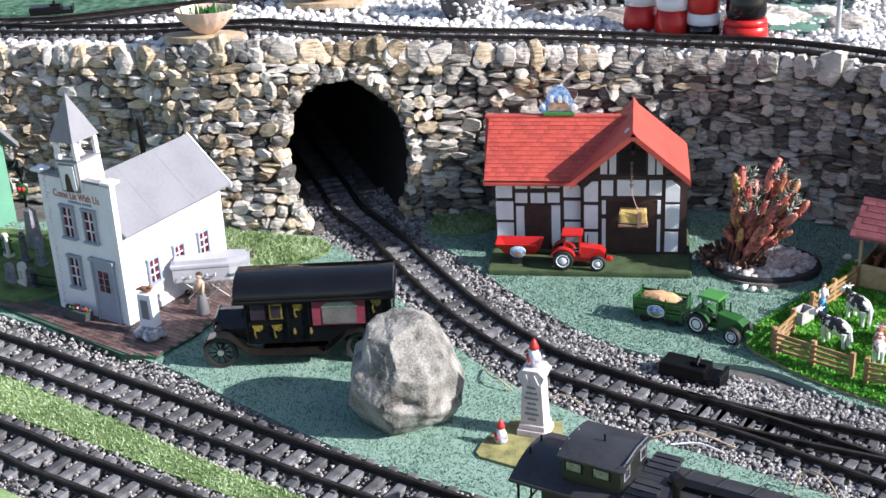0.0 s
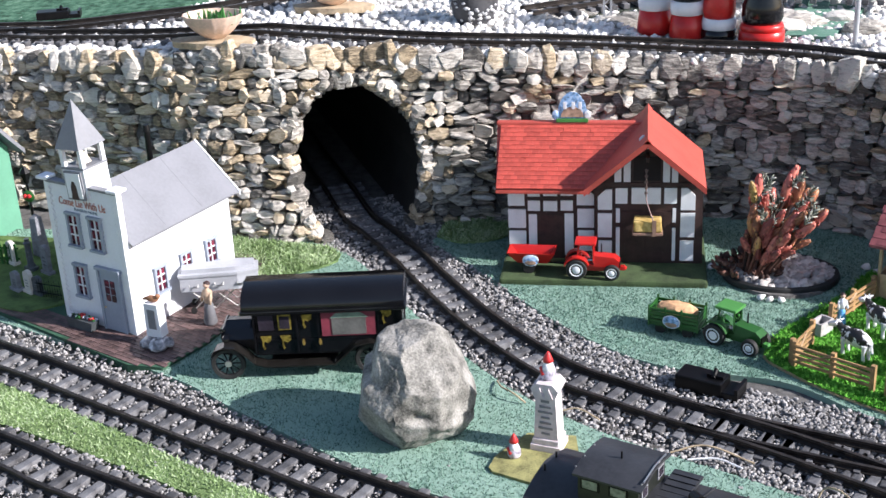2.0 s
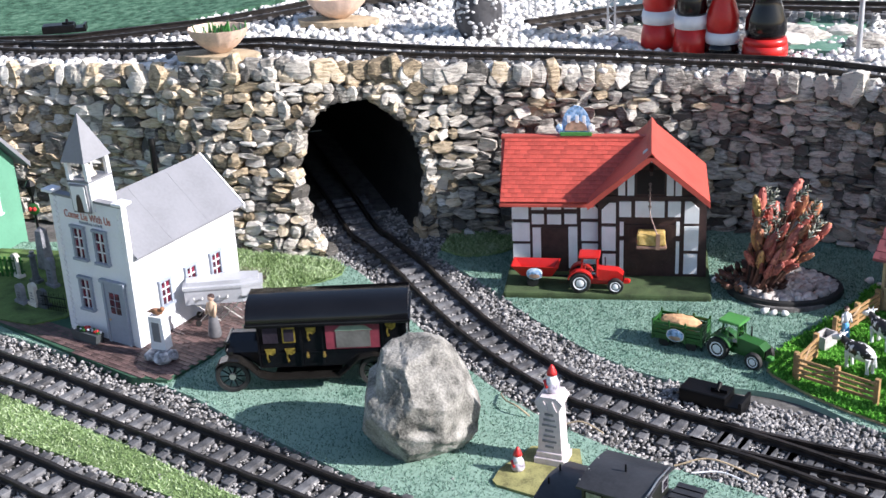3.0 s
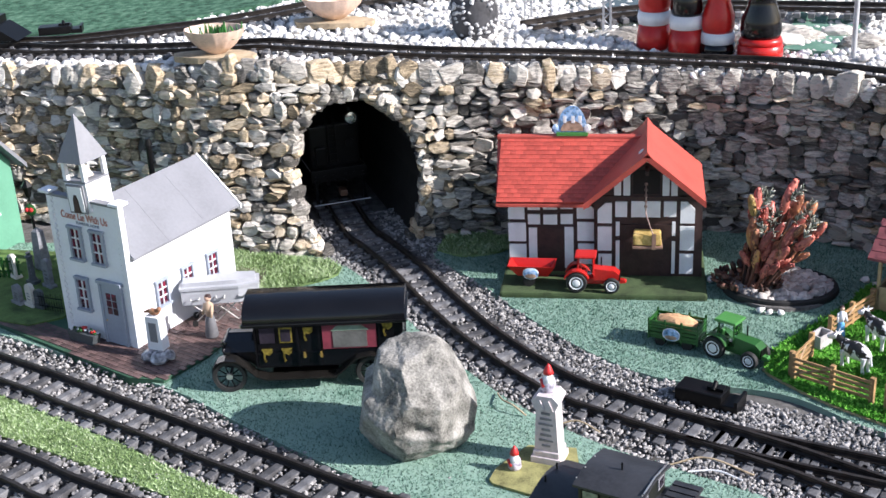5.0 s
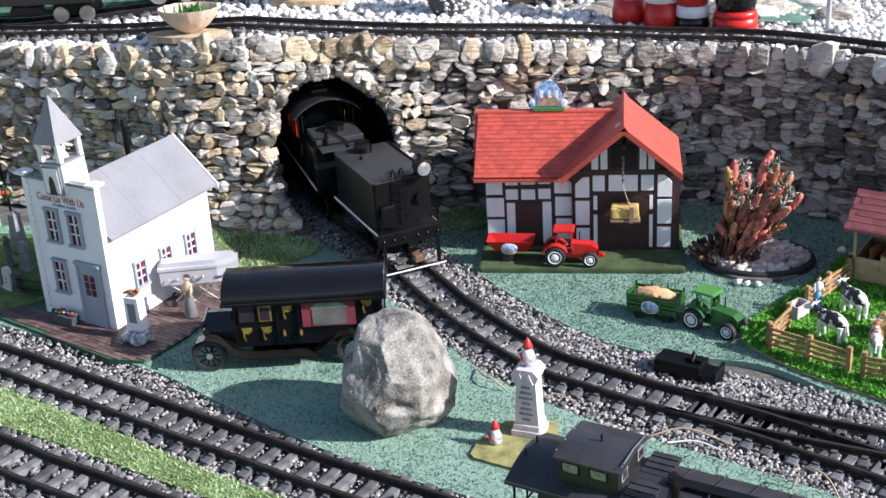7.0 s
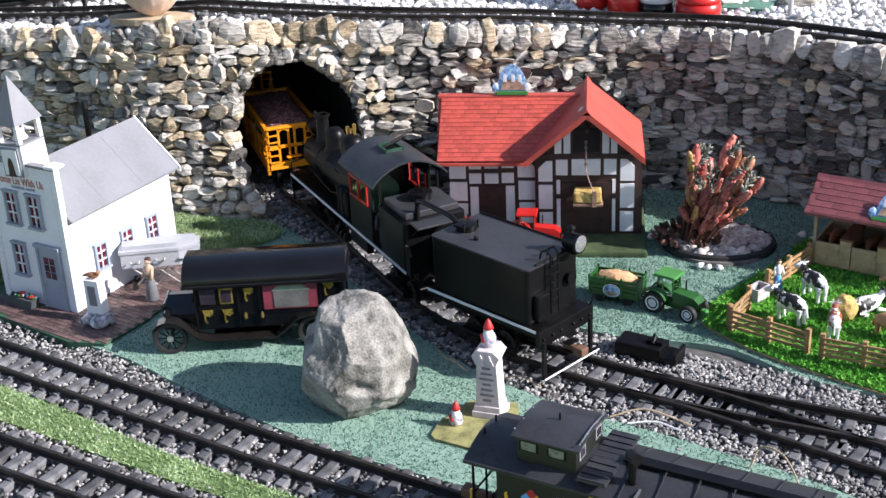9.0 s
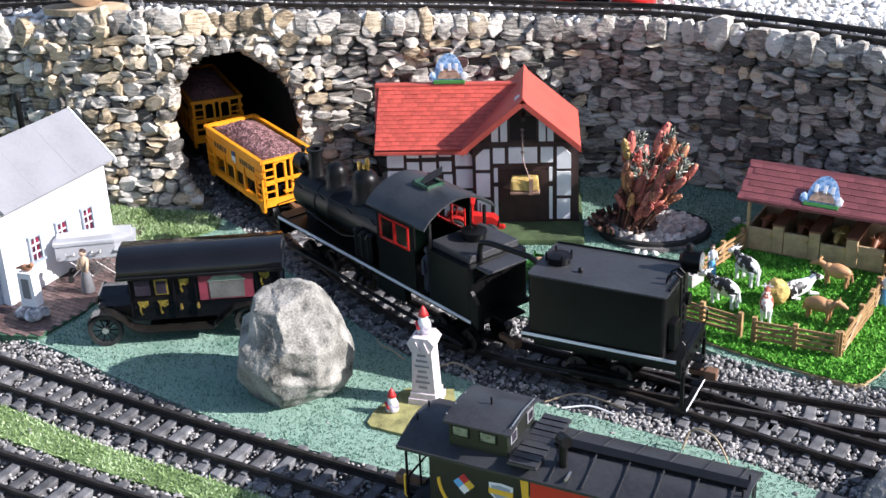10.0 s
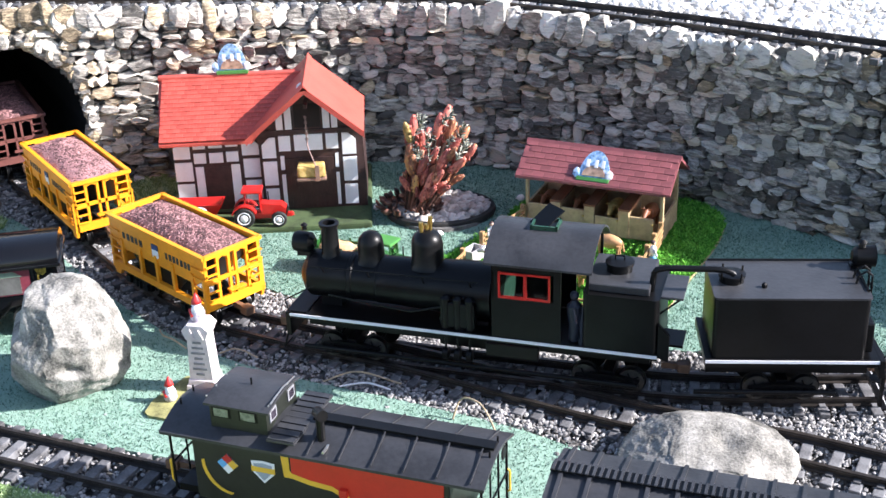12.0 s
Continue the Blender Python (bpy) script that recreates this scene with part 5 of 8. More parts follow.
    for s in (-1, 1):
        for x0, x1 in ((0.174, 0.1435), (0.1445, 0.1165)):
            f = bmnew()
            y0, y1 = sorted((s * 0.0435, s * (0.0465 if x0 > 0.15 else 0.0455)))
            box(f, q(x0), q(x0) + 0.0022, y0, y1, 0.111, 0.1415)
            box(f, q(x1) - 0.0022, q(x1), y0, y1, 0.111, 0.1415)
            box(f, q(x0), q(x1), y0, y1, 0.1105, 0.1128)
            box(f, q(x0), q(x1), y0, y1, 0.1395, 0.142)
            w = part("window_frame", f, RED, cab, "red window frame")
            part("pane", box(bmnew(), q(x0) + 0.0022, q(x1) - 0.0022, s * 0.0445 - 0.0004, s * 0.0445 + 0.0004, 0.1128, 0.1395), PANE, w)
    roof = bmnew()
    arc = [(-0.055 + 0.11 * k / 16, 0.1555 + 0.026 * math.sin(math.pi * k / 16) ** 0.75) for k in range(17)]
    prism(roof, arc + [(y, z - 0.0025) for y, z in reversed(arc)], q(0.188), q(0.07), "X")
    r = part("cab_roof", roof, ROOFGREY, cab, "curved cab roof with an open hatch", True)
    h = bmnew()
    for a, bb in (((0.146, -0.013), (0.116, -0.0105)), ((0.146, 0.0105), (0.116, 0.013))):
        box(h, q(a[0]), q(bb[0]), a[1], bb[1], 0.179, 0.1848)
    box(h, q(0.146), q(0.1435), -0.013, 0.013, 0.179, 0.1848)
    box(h, q(0.1185), q(0.116), -0.013, 0.013, 0.179, 0.1848)
    part("hatch_frame", h, surf("hatch_green", (0.015, 0.06, 0.035), 0.4), r, "dark green hatch frame")
    part("hatch_well", box(bmnew(), q(0.1435), q(0.1185), -0.0105, 0.0105, 0.18, 0.1826), BLACK, r)
    lid = part("hatch_lid", box(bmnew(), -0.0005, 0.0005, -0.0135, 0.0135, 0.0, 0.031), BLACK, r)
    lid.matrix_local = Matrix.Translation((q(0.135), 0.0, 0.1855)) @ Matrix.Rotation(radians(-130), 4, "Z") @ Matrix.Rotation(radians(-60), 4, "Y") @ Matrix.Translation((0, 0, -0.008))
    for s in (-1, 1):
        part("rear_post", box(bmnew(), q(0.078), q(0.075), s * 0.042 - 0.0015, s * 0.042 + 0.0015, 0.122, 0.158), BLACK, cab)
    part("backhead", lathe(bmnew(), [(0.028, q(0.179)), (0.028, q(0.172)), (0.006, q(0.17))], (0, 0, 0.1), 20, "X"), surf("backhead_green", (0.01, 0.035, 0.022), 0.4), cab)
    # bunker and water tank
    part("bunker", tank(bmnew(), q(0.082), q(0.0), 0.0445, DECKZ, 0.1255), BLACK, o, "", True)
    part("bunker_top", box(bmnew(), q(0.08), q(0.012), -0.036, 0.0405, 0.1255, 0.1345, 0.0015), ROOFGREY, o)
    fh = part("filler_hatch", lathe(bmnew(), [(0.014, 0.1345), (0.014, 0.142), (0.0158, 0.1425), (0.0158, 0.145), (0.003, 0.147)], (q(0.05), 0.004, 0), 20), BLACK, o, "", True)
    part("hatch_handle", pipe(bmnew(), [(q(0.055), 0.004, 0.146), (q(0.055), 0.004, 0.151), (q(0.045), 0.004, 0.151), (q(0.045), 0.004, 0.146)], 0.0008, 6), BLACK, fh)
    part("feed_hose", hose(bmnew(), curve_through([(q(0.012), -0.02, 0.118), (q(0.0105), -0.02, 0.14), (q(0.008), -0.0195, 0.15), (q(-0.002), -0.018, 0.1525), (q(-0.03), -0.013, 0.1525), (q(-0.062), -0.008, 0.152), (q(-0.072), -0.006, 0.147)], 0.004), 0.0034, 10), BLACK, o, "", True)
    part("rear_shelf", box(bmnew(), q(0.0), q(-0.024), -0.036, 0.02, 0.1245, 0.1275, 0.001), ROOFGREY, o)
    part("shelf_brace", rod(bmnew(), (q(-0.02), -0.034, 0.1245), (q(0.0), -0.036, 0.107), 0.0012, None, 6), BLACK, o)
    part("side_apron", prism(bmnew(), [(q(0.0), DECKZ), (q(-0.012), DECKZ - 0.004), (q(-0.012), 0.085), (q(0.0), 0.098)], -0.0445, -0.04, "Y"), BLACK, o)
    part("gangway", box(bmnew(), q(0.0), q(-0.024), -0.018, 0.018, DECKZ, DECKZ + 0.003), BLACK, o)
    part("pilot_beam", box(bmnew(), q(0.43), q(0.424), -0.045, 0.045, 0.03, DECKZ + 0.003, 0.001), BLACK, o)
    part("pilot_platform", box(bmnew(), q(0.424), q(0.404), -0.043, 0.043, DECKZ + 0.003, DECKZ + 0.0045), BLACK, o)
    for s in (-1, 1):
        part("pilot_step", pipe(bmnew(), [(q(0.428), s * 0.04, 0.04), (q(0.436), s * 0.04, 0.012), (q(0.436), s * 0.02, 0.012)], 0.0014, 6), BLACK, o)
        part("grab_iron", pipe(bmnew(), [(q(0.426), s * 0.042, 0.06), (q(0.43), s * 0.042, 0.075), (q(0.4), s * 0.03, 0.09)], 0.0009, 6), BLACK, o)
    part("ash_pan", box(bmnew(), q(0.25), q(0.19), -0.024, 0.024, 0.03, 0.066, 0.003), BLACK, o)
    part("tool_case", box(bmnew(), q(0.19), q(0.13), -0.044, -0.034, 0.034, 0.052, 0.002), BLACK, o)
    coupler(o, q(0.424), -1)
    coupler(o, q(0.0), 1)
    bogie(o, q(0.355))
    bogie(o, q(0.055))
    return o


def driver():
    """A standing crew figure, one plain mesh, riding behind the cab."""
    bm = bmnew()
    lathe(bm, [(0.004, 0), (0.0065, 0.004), (0.006, 0.022), (0.0075, 0.03), (0.0085, 0.044), (0.004, 0.049), (0.0035, 0.051)], (0, 0, 0), 12)
    ball(bm, (0, 0, 0.056), 0.0052, 2)
    rod(bm, (0.0, -0.008, 0.045), (0.004, -0.011, 0.028), 0.0024)
    rod(bm, (0.0, 0.008, 0.045), (0.004, 0.011, 0.028), 0.0024)
    return tagged(part("driver_figurine", bm, surf("navy_overalls", (0.012, 0.017, 0.033), 0.6), None, "", True), "small figurine in navy overalls on the footplate", "figurine")


def ore_car(paint, label):
    c = thing("ore_car", pose(0, 0, 0.012), label, "ore car", "ore cars")
    hl, hw, z0, z1 = 0.104, 0.042, 0.03, 0.1
    for s in (-1, 1):
        y0, y1 = sorted((s * hw, s * (hw - 0.002)))
        part("side_sheet", prism(bmnew(), [(-0.084, 0.062), (0.084, 0.062), (hl, 0.074), (hl, z1), (-hl, z1), (-hl, 0.074)], y0, y1, "Y"), paint, c)
    hop = bmnew()
    prism(hop, [(-hl + 0.004, z1 - 0.004), (-0.03, 0.03), (0.03, 0.03), (hl - 0.004, z1 - 0.004)], -hw + 0.003, hw - 0.003, "Y")
    part("hopper", hop, BLACK, c)
    rim = bmnew()
    for s in (-1, 1):
        box(rim, -hl - 0.002, hl + 0.002, s * hw - 0.003, s * hw + 0.003, z1, z1 + 0.0045)
        box(rim, s * hl - 0.003, s * hl + 0.003, -hw, hw, z1, z1 + 0.0045)
    part("top_rim", rim, paint, c)
    for s in (-1, 1):
        sill = part("side_sill", box(bmnew(), -hl, hl, s * hw - 0.003, s * hw + 0.003, z0, z0 + 0.009), paint, c)
        for x in (-hl + 0.0025, -0.078, -0.036, 0.0, 0.036, 0.078, hl - 0.0025):
            part("post", box(bmnew(), x - 0.0025, x + 0.0025, s * hw - 0.0022, s * hw + 0.0022, z0 + 0.009, 0.075), paint, c)
        for x in (-hl, hl):
            w = -1 if x < 0 else 1
            for k in range(5):
                xa, xb = sorted((x, x - w * 0.024))
                part("rung", box(bmnew(), xa, xb, s * hw + s * 0.002 - 0.001, s * hw + s * 0.002 + 0.001, 0.034 + k * 0.0125, 0.0362 + k * 0.0125), paint, c)
            part("step_corner", prism(bmnew(), [(x, z0 + 0.004), (x - w * 0.022, z0 + 0.004), (x - w * 0.014, z0 - 0.009), (x - w * 0.004, z0 - 0.009)], s * hw - 0.0022, s * hw + 0.0022, "Y"), paint, c)
    for w in (-1, 1):
        x = w * hl
        end = bmnew()
        box(end, min(x, x - w * 0.005), max(x, x - w * 0.005), -hw, hw, z0, z0 + 0.012)
        box(end, min(x, x - w * 0.003), max(x, x - w * 0.003), -hw, hw, 0.066, 0.071)
        part("end_sill", end, paint, c)
        for y in (-0.0395, -0.022, -0.005, 0.005, 0.022, 0.0395):
            part("end_post", box(bmnew(), min(x, x - w * 0.004), max(x, x - w * 0.004), y - 0.0018, y + 0.0018, z0 + 0.012, z1), paint, c)
        for y0, y1 in ((-0.04, -0.023), (0.023, 0.04)):
            for k in range(5):
                part("rung", box(bmnew(), min(x, x + w * 0.0022), max(x, x + w * 0.0022), y0, y1, 0.042 + k * 0.0115, 0.0442 + k * 0.0115), paint, c)
        for y in (-0.0135, 0.0135):
            g = prism(bmnew(), [(y - 0.008, z1), (y + 0.008, z1), (y + 0.0075, z1 - 0.006), (y, z1 - 0.003), (y - 0.0075, z1 - 0.006)], min(x, x - w * 0.003), max(x, x - w * 0.003), "X")
            part("gusset", g, paint, c)
        part("brake_platform", box(bmnew(), min(x, x + w * 0.008), max(x, x + w * 0.008), -0.012, 0.012, 0.05, 0.052), paint, c)
        coupler(c, w * 0.1, w)
    # load
    load = bmnew()
    nx, ny = 44, 20
    grid = {}
    g = np.random.default_rng(5)
    for i in range(nx + 1):
        for j in range(ny + 1):
            u, v = i / nx * 2 - 1, j / ny * 2 - 1
            x, y = u * (hl - 0.003), v * (hw - 0.003)
            z = z1 - 0.003 + 0.016 * (1 - u ** 4) * (1 - abs(v) ** 2.2) * (0.8 + 0.25 * noise.noise(Vector((u * 3, v * 2, 1)))) + 0.0015 * g.random()
            grid[i, j] = load.verts.new((x, y, z))
    for i in range(nx):
        for j in range(ny):
            load.faces.new((grid[i, j], grid[i + 1, j], grid[i + 1, j + 1], grid[i, j + 1]))
    n = 4200
    part("ore_load", load, ORE, c, "heap of reddish-brown ore gravel")
    u, v = rng.random(n) * 2 - 1, rng.random(n) * 2 - 1
    zz = z1 - 0.003 + 0.016 * (1 - u ** 4) * (1 - np.abs(v) ** 2.2) * np.array([0.8 + 0.25 * noise.noise(Vector((a * 3, b * 2, 1))) for a, b in zip(u, v)])
    lumps = scatter("ore_gravel", np.c_[u * (hl - 0.005), v * (hw - 0.005), zz], 0.0022 + 0.0022 * rng.random(n), ORE, "", "")
    lumps.parent = c
    for key in ("category", "label"):
        if key in lumps:
            del lumps[key]
    for x in (-0.062, 0.062):
        bogie(c, x, 0.04)
    return c


def emblem(parent, side):
    """A plain shield between the side letterings."""
    y0, y1 = sorted((side * 0.0425, side * 0.0432))
    part("shield", prism(bmnew(), [(-0.0065, 0.073), (0, 0.07), (0.0065, 0.073), (0.0065, 0.083), (-0.0065, 0.083)], y0, y1, "Y"), WHITE, parent)
    part("shield_band", box(bmnew(), -0.0068, 0.0068, y0 - 0.0002, y1 + 0.0002, 0.083, 0.09), surf("emblem_blue", (0.03, 0.07, 0.2), 0.5) if "emblem_blue" not in bpy.data.materials else bpy.data.materials["emblem_blue"], parent)


tender_car = tender()
loco_car = locomotive()
ore_one = ore_car(YELLOW, "bright yellow ore car heaped with reddish ore")
emblem(ore_one, -1)
emblem(ore_one, 1)


def car_lettering(parent):
    """Plain dark bars in place of the side lettering."""
    for side in (-1, 1):
        y0, y1 = sorted((side * 0.0415, side * 0.0426))
        for x0, x1, n in ((-0.074, -0.026, 5), (0.022, 0.078, 7)):
            for k in range(n):
                wide = (x1 - x0) / n
                xa = x0 + wide * k
                part("letter_bar", box(bmnew(), xa, xa + wide * (0.62 if k % 3 else 0.5), y0, y1, 0.0775, 0.086), LETTER, parent)


car_lettering(ore_one)
ore_two = copy_thing(ore_one, pose(0, 0, 0.012))
ore_three = ore_car(MAROON, "brown ore car heaped with reddish ore")
driver_fig = driver()
VEHICLES = [(tender_car, 0.045, 0.137, 0.0905), (loco_car, 0.276, 0.576, 0.433), (ore_one, 0.785, 0.915, 0.85), (ore_two, 1.113, 1.243, 1.178), (ore_three, 1.441, 1.571, 1.506)]
TIMES = [k * 0.5 for k in range(25)]


def motions():
    motions_v()
    for ob, front, rear, origin in VEHICLES:
        walk(ob, [(t, riding(t, front, rear, origin)) for t in TIMES])
    crew = pose(0.212 - 0.092, -0.034, DECKZ + 0.003)
    walk(driver_fig, [(t, riding(t, 0.276, 0.576, 0.433) @ crew) for t in TIMES])
    for car, *_ in VEHICLES:
        for ax in car.children:
            if ax.name.startswith("wheelset"):
                x, _, r = ax.location
                rows = []
                for k in range(int(12.0 / 0.0833) + 1):
                    t = min(k * 0.0833, 12.0)
                    rows.append((t, Matrix.Translation((x, 0, r)) @ Matrix.Rotation((lead(t) - lead(0)) / r, 4, "Y")))
                rows[-1] = (12.0, Matrix.Translation((x, 0, r)) @ Matrix.Rotation((lead(12.0) - lead(0)) / r, 4, "Y"))
                walk(ax, rows)


# ---- figures and animals ----
def multi(name, pieces):
    """Joins (bmesh, material) pieces into one mesh object with several materials."""
    me = bpy.data.meshes.new(name)
    out = bmnew()
    mats = []
    for bm, mat in pieces:
        if mat not in mats:
            mats.append(mat)
        bmesh.ops.recalc_face_normals(bm, faces=bm.faces)
        for f in bm.faces:
            f.material_index = mats.index(mat)
            f.smooth = True
        tmp = bpy.data.meshes.new("tmp")
        bm.to_mesh(tmp)
        bm.free()
        out.from_mesh(tmp)
        bpy.data.meshes.remove(tmp)
    out.to_mesh(me)
    out.free()
    for m in mats:
        me.materials.append(m)
    return new(name, me)


GNOME_RED = surf("gnome_red", (0.55, 0.03, 0.03), 0.4, var=0.1)
HIDE = surf("piebald_hide", (0.02, 0.02, 0.02), 0.5, var=0.3, scale=45, bump=0.05)
_n, _l = HIDE.node_tree.nodes, HIDE.node_tree.links
_r = [x for x in _n if x.type == "VALTORGB"][0]
_r.color_ramp.interpolation = "CONSTANT"
for _e, _p, _c in zip(_r.color_ramp.elements, (0.0, 0.47, 0.5), (0.015, 0.75, 0.78)):
    _e.position, _e.color = _p, (_c, _c, _c, 1)
RUSTHIDE = surf("brown_white_hide", (0.3, 0.08, 0.03), 0.5, var=0.3, scale=55, bump=0.05)
_r = [x for x in RUSTHIDE.node_tree.nodes if x.type == "VALTORGB"][0]
_r.color_ramp.interpolation = "CONSTANT"
for _e, _p, _c in zip(_r.color_ramp.elements, (0.0, 0.48, 0.5), ((0.28, 0.07, 0.03), (0.7, 0.66, 0.62), (0.72, 0.68, 0.64))):
    _e.position, _e.color = _p, (*_c, 1)
TANHIDE = surf("tan_hide", (0.5, 0.27, 0.13), 0.5, var=0.12)


def gnome(m, h, label):
    p = []
    p.append((lathe(bmnew(), [(0.2, 0), (0.26, 0.1), (0.25, 0.3), (0.2, 0.45), (0.1, 0.5)], (0, 0, 0), 14), surf("gnome_coat", (0.45, 0.42, 0.5), 0.5, var=0.4, scale=180) if "gnome_coat" not in bpy.data.materials else bpy.data.materials["gnome_coat"]))
    p.append((ball(bmnew(), (0, -0.02, 0.58), 0.16, 2), WHITE))
    p.append((ball(bmnew(), (0, -0.14, 0.44), 0.14, 2, (1, 0.7, 1.3)), WHITE))
    p.append((lathe(bmnew(), [(0.18, 0.64), (0.15, 0.74), (0.08, 0.9), (0.015, 1.0)], (0, 0, 0), 14), GNOME_RED))
    p.append((rod(bmnew(), (-0.22, -0.05, 0.42), (-0.1, -0.22, 0.22), 0.07), GNOME_RED))
    for bm, _ in p:
        bmesh.ops.scale(bm, vec=(h, h, h), verts=bm.verts)
    ob = multi("garden_gnome", p)
    ob.matrix_world = m
    return tagged(ob, label, "gnome", "gnomes")


def person_figure(name, m, h, top, skirt, label):
    p = [(lathe(bmnew(), [(0.13, 0), (0.15, 0.05), (0.1, 0.45), (0.075, 0.52)], (0, 0, 0), 14), skirt),
         (lathe(bmnew(), [(0.075, 0.5), (0.1, 0.62), (0.11, 0.76), (0.05, 0.82), (0.035, 0.86)], (0, 0, 0), 14), top),
         (rod(rod(bmnew(), (0.11, 0, 0.77), (0.14, -0.08, 0.52), 0.032), (-0.11, 0, 0.77), (-0.15, -0.06, 0.52), 0.032), top),
         (ball(bmnew(), (0, 0, 0.92), 0.075, 2), SKIN), (ball(bmnew(), (0, 0.015, 0.945), 0.078, 2, (1, 1, 0.8)), TIMBER)]
    for bm, _ in p:
        bmesh.ops.scale(bm, vec=(h, h, h), verts=bm.verts)
    ob = multi(name, p)
    ob.matrix_world = m
    return tagged(ob, label, "figurine")


def animal(name, m, k, hide, label, category, group, lying=False, legs=None):
    """A standing or lying four-legged toy animal, head towards +x."""
    t = thing(name, m, label, category, group)
    b = bmnew()
    ball(b, (0, 0, 0.62 if not lying else 0.3), 0.3, 3, (1.75, 0.85, 0.95))
    ball(b, (0.36, 0, 0.66 if not lying else 0.34), 0.22, 2, (1, 0.9, 1.1))
    rod(b, (0.45, 0, 0.7 if not lying else 0.36), (0.72, 0, 0.86 if not lying else 0.55), 0.15, 0.11)
    for v in b.verts:
        v.co += Vector(noise.noise_vector(v.co * 3)) * 0.03
    parts = [part("body", b, hide, t, "", True)]
    hd = bmnew()
    z = 0.88 if not lying else 0.58
    rod(hd, (0.66, 0, z), (0.98, 0, z - 0.14), 0.125, 0.075)
    ball(hd, (0.98, 0, z - 0.14), 0.08, 2)
    for s in (-1, 1):
        rod(hd, (0.68, s * 0.09, z + 0.07), (0.66, s * 0.22, z + 0.09), 0.035, 0.015, 6)
        rod(hd, (0.7, s * 0.06, z + 0.1), (0.7, s * 0.1, z + 0.2), 0.02, 0.008, 6)
    parts.append(part("head", hd, legs or hide, t, "", True))
    for x in (-0.38, 0.36):
        for s in (-1, 1):
            l = bmnew()
            if lying:
                rod(l, (x, s * 0.2, 0.14), (x + 0.3, s * 0.28, 0.06), 0.07, 0.05, 8)
            else:
                rod(l, (x, s * 0.13, 0.55), (x + 0.02, s * 0.13, 0.25), 0.1, 0.055, 8)
                rod(l, (x + 0.02, s * 0.13, 0.26), (x, s * 0.13, 0.0), 0.05, 0.06, 8)
            parts.append(part("leg", l, legs or hide, t, "", True))
    parts.append(part("tail", rod(bmnew(), (-0.5, 0, 0.72 if not lying else 0.35), (-0.58, 0, 0.3 if not lying else 0.1), 0.03, 0.045, 6), legs or hide, t))
    for p in parts:
        p.data.transform(Matrix.Scale(k, 4))
    return t


# ---- memorials before the chapel and on the turf ----
STONEWHITE = surf("pale_pink_stone", (0.6, 0.54, 0.55), 0.7, var=0.1, scale=80, bump=0.2)


def monument():
    m = thing("monument", pose(0.226, 1.556, 0.0, 0, 0, -14) @ Matrix.Diagonal((0.84, 0.9, 1, 1)), "pale pinkish stone monument with a flared cap", "monument")
    w = 0.0165
    part("plinth", box(box(bmnew(), -0.021, 0.021, -0.017, 0.017, 0.003, 0.012, 0.001), -0.0185, 0.0185, -0.015, 0.015, 0.012, 0.019, 0.0015), STONEWHITE, m)
    sh = bmnew()
    prism(sh, [(-0.0165, 0.019), (0.0165, 0.019), (0.0135, 0.072), (-0.0135, 0.072)], -0.0125, 0.0125, "Y")
    s = part("shaft", sh, STONEWHITE, m)
    cap = bmnew()
    prism(cap, [(-0.0135, 0.072), (0.0135, 0.072), (0.019, 0.083), (0.011, 0.09), (-0.011, 0.09), (-0.019, 0.083)], -0.016, 0.016, "Y")
    c = part("cap", cap, STONEWHITE, m)
    for x in (-0.006, 0.006):
        part("cap_gable", prism(bmnew(), [(x - 0.006, 0.074), (x + 0.006, 0.074), (x, 0.086)], -0.018, -0.0155, "Y"), STONEWHITE, c)
    for k in range(7):
        z = 0.066 - k * 0.0068
        wd = 0.006 + 0.004 * ((k * 7) % 3) / 2
        part("inscription_bar", box(bmnew(), -wd, wd, -0.0133 - 0.0003, -0.012, z, z + 0.0026), GREY, s)
    return m


monument()
gnome(pose(0.226, 1.558, 0.0895, 0, 0, -10), 0.034, "garden gnome with red cap standing on the monument")
gnome(pose(0.189, 1.53, 0.0045), 0.03, "small garden gnome with red cap on the olive board")
tagged(part("memorial_board", prism(bmnew(), [(0.163, 1.507), (0.168, 1.499), (0.213, 1.48), (0.262, 1.525), (0.255, 1.578), (0.2, 1.58), (0.168, 1.53)], -0.004, 0.0045, "Z"), surf("mustard_flock", (0.26, 0.25, 0.1), 0.9, var=0.3, scale=60, fine=500, bump=0.6)), "mustard and olive flocked board under the monument", "base board")


def turnout_motor(m, label):
    t = thing("turnout_motor", m, label, "point motor", "point motors")
    part("housing", box(bmnew(), -0.038, 0.02, -0.015, 0.015, 0, 0.0145, 0.002), BLACK, t)
    part("tray", box(box(bmnew(), 0.02, 0.04, -0.015, 0.015, 0, 0.008, 0.001), 0.036, 0.04, -0.015, 0.015, 0.008, 0.013), BLACK, t)
    part("lever", box(rod(bmnew(), (0.006, -0.004, 0.0145), (0.006, 0.004, 0.02), 0.003), -0.002, 0.018, -0.004, 0.004, 0.0145, 0.0175), BLACK, t)
    return t


turnout_motor(pose(0.409, 1.702, -0.002, 0, 0, -24) @ Matrix.Diagonal((1.02, 1.1, 1.4, 1)), "black plastic point motor box beside the track")
turnout_motor(pose(-0.735, 2.49, 0.28, 0, 0, 18), "black plastic point motor box beside the raised track")


